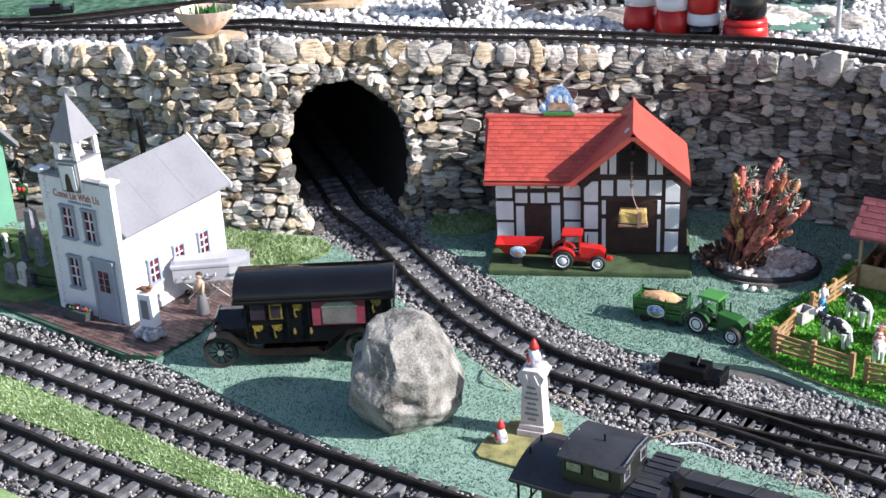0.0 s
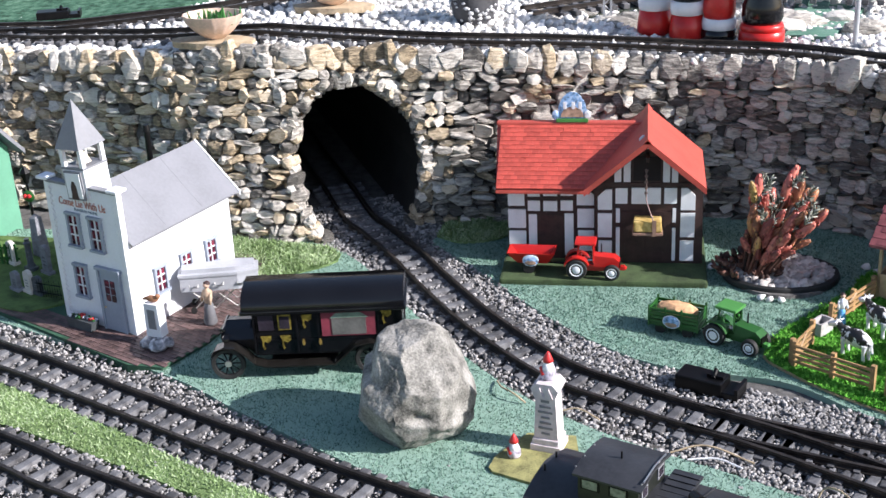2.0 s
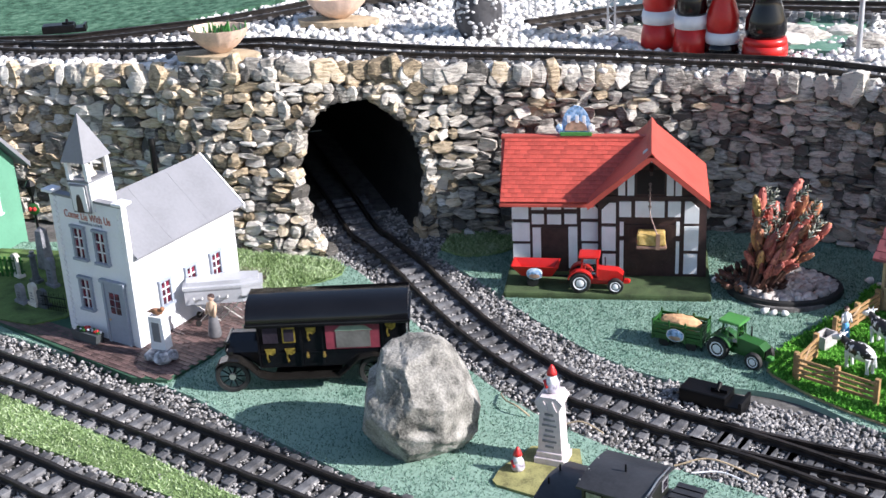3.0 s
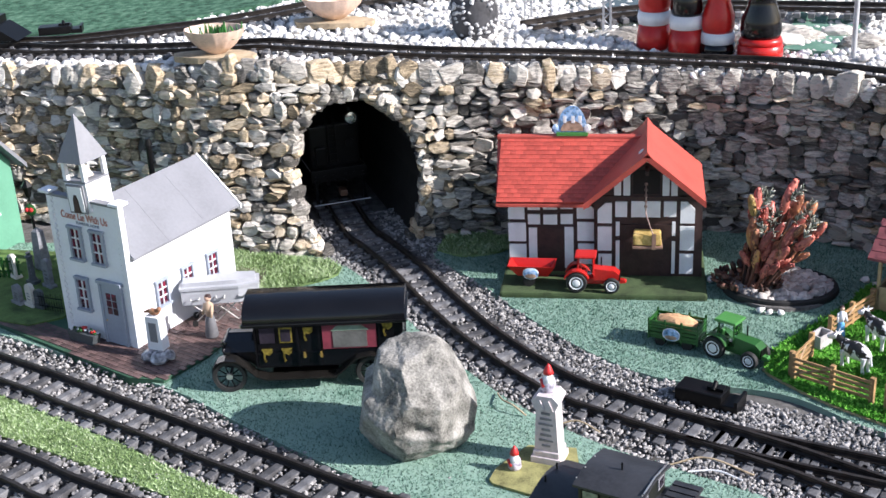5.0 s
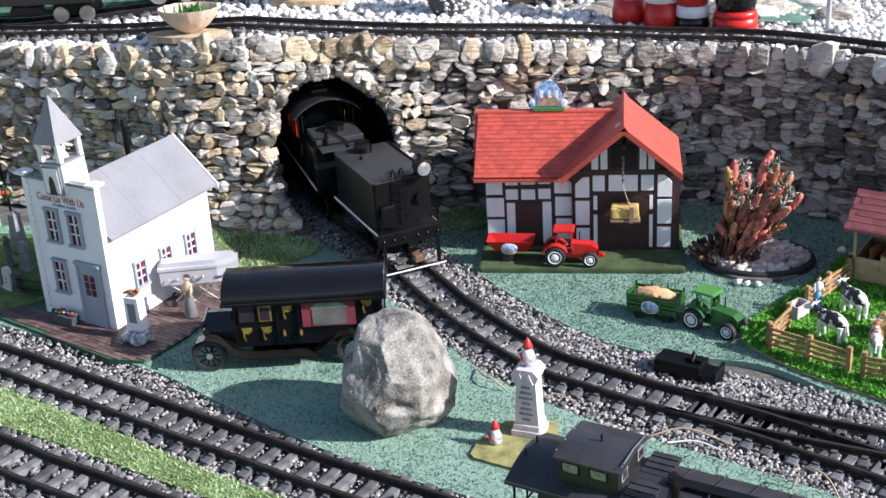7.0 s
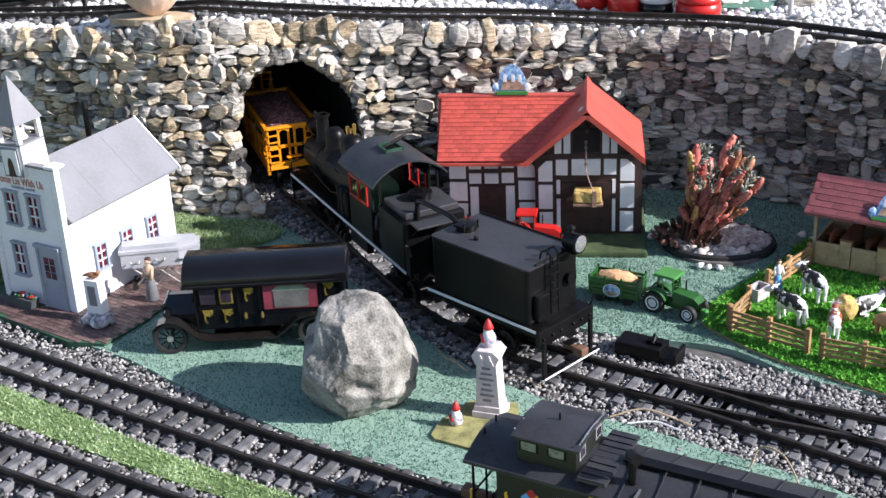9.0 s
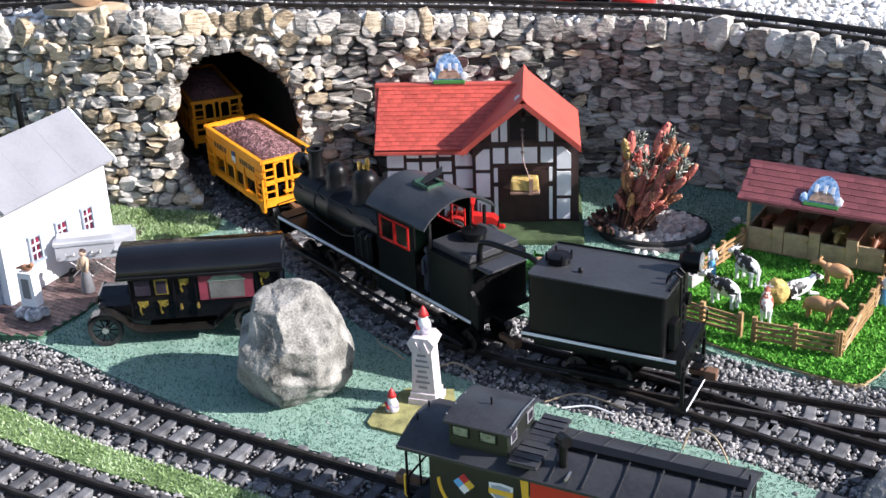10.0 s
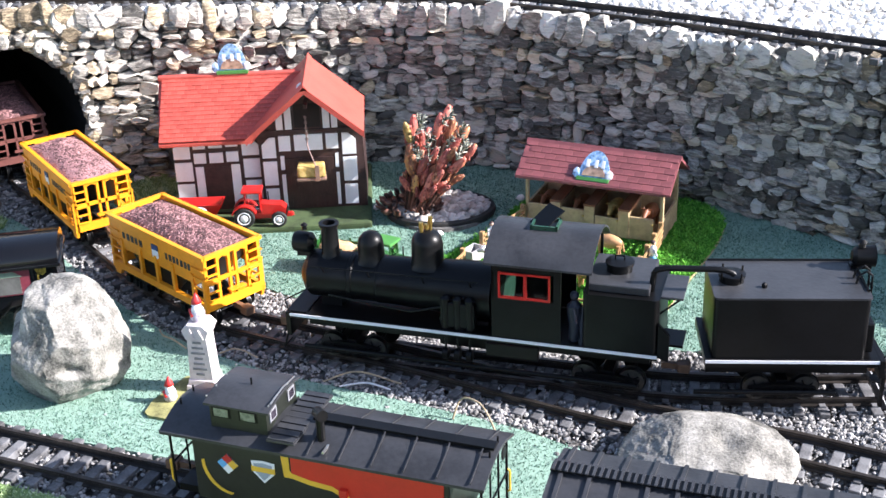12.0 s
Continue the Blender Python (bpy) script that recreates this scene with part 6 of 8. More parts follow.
def tractor(m, paint, light, label):
    t = thing("toy_tractor", m, label, "tractor", "tractors")
    part("bonnet", prism(bmnew(), [(0.004, 0.018), (0.043, 0.018), (0.044, 0.027), (0.036, 0.0335), (0.004, 0.0365)], -0.0095, 0.0095, "Y"), paint, t)
    part("chassis", box(bmnew(), -0.03, 0.04, -0.007, 0.007, 0.01, 0.02, 0.001), paint, t)
    part("grille", box(bmnew(), 0.043, 0.0455, -0.008, 0.008, 0.017, 0.027, 0.001), BLACK, t)
    part("front_hitch", box(ball(bmnew(), (0.051, 0, 0.014), 0.0045, 1), 0.044, 0.052, -0.004, 0.004, 0.011, 0.017), light, t)
    cab = bmnew()
    for x, y in ((-0.022, -0.011), (-0.022, 0.011), (0.004, -0.011), (0.004, 0.011)):
        rod(cab, (x, y, 0.026), (x * 0.85, y * 0.9, 0.055), 0.0013, None, 6)
    part("cab_frame", cab, paint, t)
    part("cab_roof", box(bmnew(), -0.025, 0.008, -0.015, 0.015, 0.055, 0.0595, 0.002), light, t)
    part("cab_glass", box(bmnew(), -0.019, 0.0025, -0.0098, 0.0098, 0.028, 0.054), PANE, t)
    part("seat", box(box(bmnew(), -0.018, -0.006, -0.006, 0.006, 0.026, 0.031, 0.001), -0.018, -0.015, -0.006, 0.006, 0.03, 0.042), light, t)
    part("exhaust", rod(bmnew(), (0.015, 0.0075, 0.03), (0.015, 0.0075, 0.05), 0.0011, None, 6), BLACK, t)
    for s in (-1, 1):
        bend = [radians(20 + k * 18) for k in range(9)]
        rim = [(-0.022 + 0.0205 * math.cos(a), 0.0165 + 0.0205 * math.sin(a)) for a in bend] + [(-0.022 + 0.0185 * math.cos(a), 0.0165 + 0.0185 * math.sin(a)) for a in reversed(bend)]
        fen = prism(bmnew(), rim, min(s * 0.008, s * 0.02), max(s * 0.008, s * 0.02), "Y")
        part("mudguard", fen, paint, t)
        for x, r, w in ((-0.022, 0.0165, 0.009), (0.0325, 0.0125, 0.0075)):
            y = s * 0.017
            wh = part("wheel", lathe(bmnew(), [(r * 0.6, -w / 2), (r * 0.92, -w / 2), (r, -w * 0.3), (r, w * 0.3), (r * 0.92, w / 2), (r * 0.6, w / 2)], (x, y, r), 22, "Y"), TYRE, t, "", True)
            o = s * w / 2
            part("rim", lathe(bmnew(), [(r * 0.66, o - s * 0.001), (r * 0.64, o + s * 0.0006), (r * 0.45, o - s * 0.0004), (r * 0.3, o + s * 0.0006), (r * 0.05, o + s * 0.0012)], (x, y, r), 20, "Y"), WHITE, wh, "white wheel rim", True)
    return t


tractor(pose(0.254, 2.003, 0.0095, 0, 0, -2) @ Matrix.Scale(0.92, 4), RED, RED, "red toy tractor with white wheels before the barn")
tractor(pose(0.445, 1.818, 0.0, 0, 0, -33) @ Matrix.Scale(0.93, 4), GREEN, LIME, "green toy tractor with white wheels on the turf")


def farm_plate(parent, x, y, z, s=1.0):
    p = part("farm_plate", ball(bmnew(), (x, y, z), 0.011 * s, 2, (1, 0.14, 0.8)), SIGNBLUE, parent, "oval farm picture plate")
    part("plate_field", ball(bmnew(), (x, y - 0.0008, z - 0.003 * s), 0.0085 * s, 2, (1, 0.12, 0.5)), SIGNFIELD, p)
    part("plate_rim", ball(bmnew(), (x, y + 0.0006, z), 0.0125 * s, 2, (1, 0.08, 0.78)), WHITE, p)


def red_trailer():
    t = thing("tipping_trailer", pose(0.169, 2.018, 0.0095, 0, 0, -2), "bright red toy tipping trailer with a farm plate", "trailer")
    b = bmnew()
    lo, hi = [(-0.022, -0.009), (0.022, -0.009), (0.022, 0.009), (-0.022, 0.009)], [(-0.036, -0.017), (0.033, -0.017), (0.033, 0.017), (-0.036, 0.017)]
    a = [b.verts.new((*p, 0.014)) for p in lo]
    c = [b.verts.new((*p, 0.032)) for p in hi]
    d = [b.verts.new((p[0] * 0.94, p[1] * 0.9, 0.032)) for p in hi]
    e = [b.verts.new((*p, 0.017)) for p in lo]
    b.faces.new(a)
    b.faces.new(e)
    for k in range(4):
        n = (k + 1) % 4
        b.faces.new((a[k], a[n], c[n], c[k]))
        b.faces.new((c[k], c[n], d[n], d[k]))
        b.faces.new((d[k], d[n], e[n], e[k]))
    part("hopper", b, RED, t)
    part("drawbar", rod(bmnew(), (0.02, 0, 0.012), (0.056, 0, 0.012), 0.0015), BLACK, t)
    for s in (-1, 1):
        part("wheel", lathe(bmnew(), [(0.004, -0.003), (0.009, -0.003), (0.009, 0.003), (0.004, 0.003)], (-0.005, s * 0.012, 0.009), 16, "Y"), TYRE, t)
    farm_plate(t, -0.002, -0.0165, 0.021)
    return t


red_trailer()


def hay_trailer():
    t = thing("hay_trailer", pose(0.373, 1.852, 0.0, 0, 0, -20) @ Matrix.Diagonal((0.92, 1, 0.9, 1)), "dark green slatted toy trailer loaded with straw", "trailer")
    part("bed", box(bmnew(), -0.036, 0.036, -0.016, 0.016, 0.013, 0.017), GREEN, t)
    for s in (-1, 1):
        for k in range(4):
            part("side_slat", box(bmnew(), -0.036, 0.036, s * 0.016 - 0.0009, s * 0.016 + 0.0009, 0.018 + k * 0.0062, 0.0222 + k * 0.0062), GREEN, t)
            part("end_slat", box(bmnew(), s * 0.036 - 0.0009, s * 0.036 + 0.0009, -0.016, 0.016, 0.018 + k * 0.0062, 0.0222 + k * 0.0062), GREEN, t)
        for x in (-0.036, -0.012, 0.012, 0.036):
            part("stake", box(bmnew(), x - 0.0012, x + 0.0012, s * 0.0175 - 0.001, s * 0.0175 + 0.001, 0.012, 0.045), GREEN, t)
        for x in (-0.02, 0.02):
            part("wheel", lathe(bmnew(), [(0.003, -0.003), (0.0078, -0.003), (0.0078, 0.003), (0.003, 0.003)], (x, s * 0.012, 0.0078), 14, "Y"), TYRE, t)
    h = ball(bmnew(), (0, 0, 0.036), 0.014, 3, (2.2, 1.0, 0.75))
    for v in h.verts:
        v.co += Vector(noise.noise_vector(v.co * 160)) * 0.002
    part("straw", h, TERRACOTTA, t, "peach-coloured straw")
    part("drawbar", rod(bmnew(), (0.036, 0, 0.012), (0.06, 0.002, 0.012), 0.0014), BLACK, t)
    farm_plate(t, -0.002, -0.0195, 0.024, 1.1)
    return t


hay_trailer()


# ---- planted ring ----
def planter():
    at = (0.521, 2.026, 0.0)
    ring = bmnew()
    n, m, R, r = 48, 8, 0.076, 0.0065
    vs = [[ring.verts.new(((R + r * math.cos(b)) * math.cos(a) * (1.0), (R + r * math.cos(b)) * math.sin(a) * 0.8, 0.006 + r * 1.1 * math.sin(b))) for b in [2 * math.pi * j / m for j in range(m)]] for a in [2 * math.pi * i / n for i in range(n)]]
    for i in range(n):
        for j in range(m):
            ring.faces.new((vs[i][j], vs[(i + 1) % n][j], vs[(i + 1) % n][(j + 1) % m], vs[i][(j + 1) % m]))
    p = part("planter_ring", ring, TYRE, None, "", True)
    p.location = at
    tagged(p, "black rubber ring edging the planted bed", "planter")
    k = 380
    a, q = rng.random(k) * 2 * np.pi, np.sqrt(rng.random(k)) * 0.07
    P = np.c_[at[0] + q * np.cos(a), at[1] + 0.8 * q * np.sin(a), 0.004 + 0.006 * rng.random(k)]
    scatter("bed_pebbles", P, 0.011 + 0.008 * rng.random(k), surf("grey_beach_pebble", (0.5, 0.46, 0.43), 0.8, var=0.2, pick=0.5, tint=(0.66, 0.62, 0.59)), "rounded grey pebbles filling the planted ring", "pebbles", smooth=True)
    tagged(part("bed_soil", lathe(bmnew(), [(0.074, 0.0), (0.072, 0.006), (0.03, 0.009)], at, 30), SOIL), "dark soil inside the planter ring", "soil", kind="structure")
    stray = np.array([(0.5, 1.945, 0.003), (0.488, 1.95, 0.003), (0.515, 1.943, 0.003), (0.655, 2.04, 0.003), (0.645, 2.06, 0.003), (0.425, 2.047, 0.004)])
    scatter("stray_pebbles", stray, np.full(6, 0.014), PEBBLE, "a few white pebbles on the turf", "pebbles", smooth=True)


planter()
BUDS = [surf("orange_succulent", (0.4, 0.15, 0.085), 0.45, var=0.35, scale=60, fine=300, bump=0.4, pick=0.6, tint=(0.55, 0.28, 0.1)), surf("red_succulent", (0.4, 0.1, 0.08), 0.45, var=0.3, scale=60, fine=300, bump=0.4, pick=0.5, tint=(0.6, 0.2, 0.14)), surf("grey_green_tips", (0.2, 0.22, 0.17), 0.8, var=0.35, scale=90, fine=400, bump=0.5, pick=0.5, tint=(0.6, 0.58, 0.5)), surf("brown_stem", (0.09, 0.04, 0.028), 0.7, var=0.4, scale=90, pick=0.6, tint=(0.2, 0.08, 0.05)), surf("olive_succulent", (0.33, 0.22, 0.07), 0.45, var=0.3, scale=60, fine=300, bump=0.4, pick=0.5, tint=(0.5, 0.3, 0.12))]


def succulent():
    """Fleshy fingers fanning up from a leaning clump, grey rosettes among them, dark withered leaves at the foot."""
    s = thing("succulent_plant", pose(0.484, 2.02, 0.006), "orange-red succulent shrub with grey-green tips in a pebble ring", "succulent")
    g = np.random.default_rng(21)

    def finger(seed):
        q = np.random.default_rng(seed)
        bm = bmnew()
        lathe(bm, [(0.002, 0), (0.0042, 0.004), (0.0054, 0.012), (0.0056, 0.02), (0.0046, 0.028), (0.0026, 0.033), (0.0006, 0.035)], (0, 0, 0), 9)
        for k in range(26):
            a, h = q.random() * 6.28, q.random()
            r = 0.0052 * (1 - 0.5 * h * h)
            ball(bm, (r * math.cos(a), r * math.sin(a), 0.005 + 0.027 * h), 0.0017, 1, (1, 1, 1.8))
        return bm

    def rosette(seed):
        q = np.random.default_rng(seed)
        bm = bmnew()
        for k in range(26):
            a, h = q.random() * 6.28, q.random()
            rod(bm, (0, 0, 0.02 * h), (0.0072 * math.cos(a) * (1.1 - 0.5 * h), 0.0072 * math.sin(a) * (1.1 - 0.5 * h), 0.02 * h + 0.005), 0.0013, 0.0005, 5)
        return bm

    def leaf(seed):
        return ball(bmnew(), (0, 0, 0.005), 0.004, 1, (0.9, 0.55, 1.6))
    kinds = {}
    for mat, make, n in ((0, finger, 3), (1, finger, 3), (2, rosette, 3), (3, leaf, 1), (4, finger, 2)):
        for k in range(n):
            bm = make(40 + 7 * mat + k)
            me = bpy.data.meshes.new("bud")
            bm.to_mesh(me)
            bm.free()
            me.polygons.foreach_set("use_smooth", [True] * len(me.polygons))
            me.materials.append(BUDS[mat])
            kinds.setdefault(mat, []).append(me)

    def put(name, mat, at, way, size):
        ob = new(name, kinds[mat][int(g.integers(0, len(kinds[mat])))])
        ob.parent = s
        ob.matrix_local = Matrix.Translation(at) @ way.to_track_quat("Z", "Y").to_matrix().to_4x4() @ Matrix.Rotation(g.random() * 6.28, 4, "Z") @ Matrix.Scale(size, 4)
    for i in range(54):
        a, out = g.random() * 6.28, g.random() ** 0.6
        low = Vector((0.016 * out * math.cos(a), 0.018 * out * math.sin(a), 0))
        reach = 0.045 + 0.095 * g.random() ** 0.8
        way = Vector((0.42 + 0.34 * out * math.cos(a), 0.34 * out * math.sin(a), 1.0)).normalized()
        tip = low + way * reach
        part("stem", rod(bmnew(), low, tip, 0.0032, 0.002, 6), BUDS[3], s)
        u = g.random()
        put("bud", 0 if u < 0.45 else (1 if u < 0.9 else 4), tip - way * 0.012, (way + Vector(g.normal(0, 0.14, 3))).normalized(), 0.85 + 0.4 * g.random())
        if g.random() < 0.75:
            put("bud", int(g.random() < 0.5), low.lerp(tip, 0.5), (way + Vector((0.35 * math.cos(a), 0.35 * math.sin(a), 0)) + Vector(g.normal(0, 0.2, 3))).normalized(), 0.7 + 0.35 * g.random())
        if g.random() < 0.45:
            put("rosette", 2, tip + way * 0.008 + Vector(g.normal(0, 0.006, 3)), (way + Vector(g.normal(0, 0.25, 3))).normalized(), 0.8 + 0.5 * g.random())
    for i in range(130):
        a, r = g.random() * 6.28, 0.045 * g.random() ** 0.6
        at = Vector((-0.012 + r * math.cos(a), 0.8 * r * math.sin(a), 0.006 + 0.05 * g.random() * (1 - r / 0.05)))
        put("withered_leaf", 3, at, Vector((math.cos(a), math.sin(a), 0.7)) + Vector(g.normal(0, 0.4, 3)), 0.7 + 0.7 * g.random())
    return s


succulent()


# ---- stable and paddock ----
def stable():
    s = thing("stable", pose(0.641, 1.957, 0.006, 0, 0, -27), "tan toy stable with plum tiled roof and four stalls", "stable")
    L, D = 0.2, 0.085
    part("floor_plate", box(bmnew(), 0, L, 0, D, 0, 0.003), TAN, s)
    part("rear_wall", box(bmnew(), 0, L, D - 0.003, D, 0.003, 0.078), TAN, s)
    for x in (0.0015, L - 0.0015):
        w = bmnew()
        box(w, x - 0.0015, x + 0.0015, 0, D, 0.003, 0.034)
        box(w, x - 0.002, x + 0.002, 0, 0.006, 0.034, 0.078)
        box(w, x - 0.002, x + 0.002, D - 0.006, D, 0.034, 0.078)
        prism(w, [(0, 0.072), (D, 0.072), (D, 0.078), (D / 2, 0.108), (0, 0.078)], x - 0.0015, x + 0.0015, "X")
        part("end_wall", w, TAN, s)
    for k in range(4):
        x0 = k * L / 4
        d = part("stall_door", box(bmnew(), x0 + 0.004, x0 + L / 4 - 0.012, -0.003, 0.001, 0.003, 0.036 if k != 2 else 0.03, 0.001), TAN, s)
        part("latch", ball(bmnew(), (x0 + L / 4 - 0.013, -0.004, 0.028), 0.002, 1), STRAW, d)
        if k < 3:
            x = x0 + L / 4 - 0.004
            part("stall_pier", box(bmnew(), x - 0.008, x + 0.007, -0.004, 0.004, 0.003, 0.043, 0.001), TAN, s)
            pt = bmnew()
            box(pt, x - 0.0085, x + 0.0085, -0.004, D - 0.004, 0.043, 0.046)
            part("stall_divider", pt, surf("red_brown_board", (0.2, 0.08, 0.045), 0.6) if "red_brown_board" not in bpy.data.materials else bpy.data.materials["red_brown_board"], s)
            part("divider_wall", box(bmnew(), x - 0.0015, x + 0.0015, 0.004, D - 0.004, 0.003, 0.043), TAN, s)
    roof = bmnew()
    for y1 in (-0.012, D + 0.012):
        lo = [(-0.012, y1, 0.076), (L + 0.012, y1, 0.076), (L + 0.012, D / 2, 0.111), (-0.012, D / 2, 0.111)]
        a = [roof.verts.new(c) for c in lo]
        b = [roof.verts.new((c[0], c[1], c[2] + 0.004)) for c in lo]
        roof.faces.new(a)
        roof.faces.new(b)
        for q in range(4):
            roof.faces.new((a[q], a[(q + 1) % 4], b[(q + 1) % 4], b[q]))
    r = part("roof", roof, PLUM, s)
    part("ridge", prism(bmnew(), [(D / 2 - 0.006, 0.111), (D / 2, 0.1175), (D / 2 + 0.006, 0.111)], -0.013, L + 0.013, "X"), PLUM, r)
    bm = bmnew()
    box(bm, -0.0078, 0.0078, -0.0052, 0.0052, 0, 0.0014, 0.0004)
    me = bpy.data.meshes.new("roof_tile")
    bm.to_mesh(me)
    bm.free()
    me.materials.append(PLUM)
    for i in range(6):
        f = (i + 0.5) / 6
        for j in range(14):
            x = -0.003 + j * 0.0158 + (0.0079 if i % 2 else 0)
            if x > L + 0.005:
                continue
            t = new("roof_tile", me)
            t.parent = r
            t.matrix_local = pose(x, D / 2 - (D / 2 + 0.01) * f, 0.1145 - 0.0345 * f, 30, 0, 0)
    for k, hide in enumerate((BROWNISH, BROWNISH, STRAW, BROWNISH)):
        h = animal("toy_horse", pose(0.641, 1.957, 0.009, 0, 0, -27) @ pose(0.022 + k * 0.05, 0.045, 0, 0, 0, -90), 0.04, hide, ("brown toy horse looking out of its stall", "chestnut toy horse looking out of its stall", "golden toy horse looking out of its stall", "dark brown toy horse looking out of its stall")[k], "horse", "stabled horses")
    return s


stable()
farm_sign(pose(0.641, 1.957, 0.006, 0, 0, -27) @ pose(0.1, -0.006, 0.082, -38, 0, 0), 0.056, "blue domed farm picture plate on the stable roof")


def paddock():
    poly = [(0.478, 1.782), (0.49, 1.76), (0.56, 1.688), (0.69, 1.602), (0.735, 1.605), (0.82, 1.735), (0.925, 1.93), (0.87, 2.03), (0.67, 2.05), (0.6, 1.965), (0.5, 1.84)]
    line = [(p.x, p.y) for p in curve_through(poly + poly[:1], 0.012)][:-1]
    b = thing("paddock_mat", pose(0, 0, 0), "bright green grass board with tan edge under the stable", "base board")
    part("board", prism(bmnew(), line, -0.006, 0.0035, "Z"), TAN, b)
    c = (0.69, 1.82)
    part("mat", prism(bmnew(), [(c[0] + (x - c[0]) * 0.985, c[1] + (y - c[1]) * 0.985) for x, y in line], 0.0035, 0.0058, "Z"), BRIGHT, b)
    bl = blades("turf", line, 0.0062, 60000, 0.0035, BRIGHT, "")
    bl.parent = b
    for key in ("category", "label"):
        if key in bl:
            del bl[key]
    return b


paddock()


def fence(a, b, label):
    a, b = Vector((*a, 0.006)), Vector((*b, 0.006))
    d = b - a
    L, h = d.length, math.degrees(math.atan2(d.y, d.x))
    f = thing("paddock_fence", pose(a.x, a.y, a.z, 0, 0, h), label, "fence", "paddock fences")
    n = max(2, round(L / 0.045) + 1)
    for k in range(n):
        x = L * k / (n - 1)
        part("post", box(bmnew(), x - 0.003, x + 0.003, -0.003, 0.003, 0, 0.034, 0.0006), FENCE, f)
    for k in range(4):
        part("rail", box(bmnew(), 0, L, -0.0042, -0.0022, 0.006 + k * 0.007, 0.0095 + k * 0.007), FENCE, f)
    part("brace", rod(bmnew(), (0.003, -0.0045, 0.008), (L / 2, -0.0045, 0.03), 0.0014, None, 4), FENCE, f)
    return f


for _a, _b in (((0.513, 1.757), (0.597, 1.7)), ((0.612, 1.688), (0.702, 1.652)), ((0.706, 1.652), (0.765, 1.755)), ((0.768, 1.762), (0.817, 1.865)), ((0.511, 1.763), (0.54, 1.815)), ((0.57, 1.865), (0.636, 1.952))):
    fence(_a, _b, "tan wooden paddock fence of four rails")
for _x, _y, _h, _hide, _ly, _lb, _lg in ((0.59, 1.785, 135, HIDE, 0, "black and white toy cow standing by the fence", WHITE), (0.628, 1.85, 118, HIDE, 0, "black and white toy cow grazing", WHITE), (0.684, 1.808, 30, HIDE, 1, "black and white toy cow lying down", None), (0.636, 1.748, 80, RUSTHIDE, 0, "brown and white toy calf", WHITE), (0.7, 1.745, -35, TANHIDE, 0, "tan toy cow standing in the paddock", None), (0.742, 1.838, 150, TANHIDE, 0, "tan toy cow before the stable", None)):
    animal("toy_cow", pose(_x, _y, 0.006, 0, 0, _h), 0.041 if _hide == HIDE else 0.035, _hide, _lb, "cow", "paddock cows", bool(_ly), _lg)
_hb = ball(bmnew(), (0, 0, 0.014), 0.0175, 3, (0.9, 1.1, 0.95))
for _v in _hb.verts:
    _v.co += Vector(noise.noise_vector(_v.co * 180)) * 0.002
_ob = part("round_bale", _hb, STRAW)
_ob.location = (0.657, 1.795, 0.006)
tagged(_ob, "golden round straw bale in the paddock", "straw bale")
_tr = bmnew()
for _p in ((-0.014, 0.014, -0.009, -0.007, 0, 0.018), (-0.014, 0.014, 0.007, 0.009, 0, 0.018), (-0.014, -0.012, -0.007, 0.007, 0, 0.018), (0.012, 0.014, -0.007, 0.007, 0, 0.018), (-0.012, 0.012, -0.007, 0.007, 0, 0.006)):
    box(_tr, *_p)
_ob = part("feed_trough", _tr, surf("trough_grey", (0.45, 0.43, 0.42), 0.6))
_ob.matrix_world = pose(0.556, 1.848, 0.006, 0, 0, 50)
tagged(_ob, "pale grey feed trough by the fence", "trough")
person_figure("farm_woman", pose(0.584, 1.872, 0.006, 0, 0, 20), 0.045, WHITE, BLUE, "toy farm woman figurine in a blue apron")
person_figure("farm_man", pose(0.79, 1.785, 0.006, 0, 0, 100), 0.045, WHITE, BLUE, "toy farm man figurine in blue overalls")


# ---- chapel yard ----
CASKET = surf("pearl_grey_casket", (0.42, 0.43, 0.46), 0.35, var=0.06, scale=20, bump=0.03)


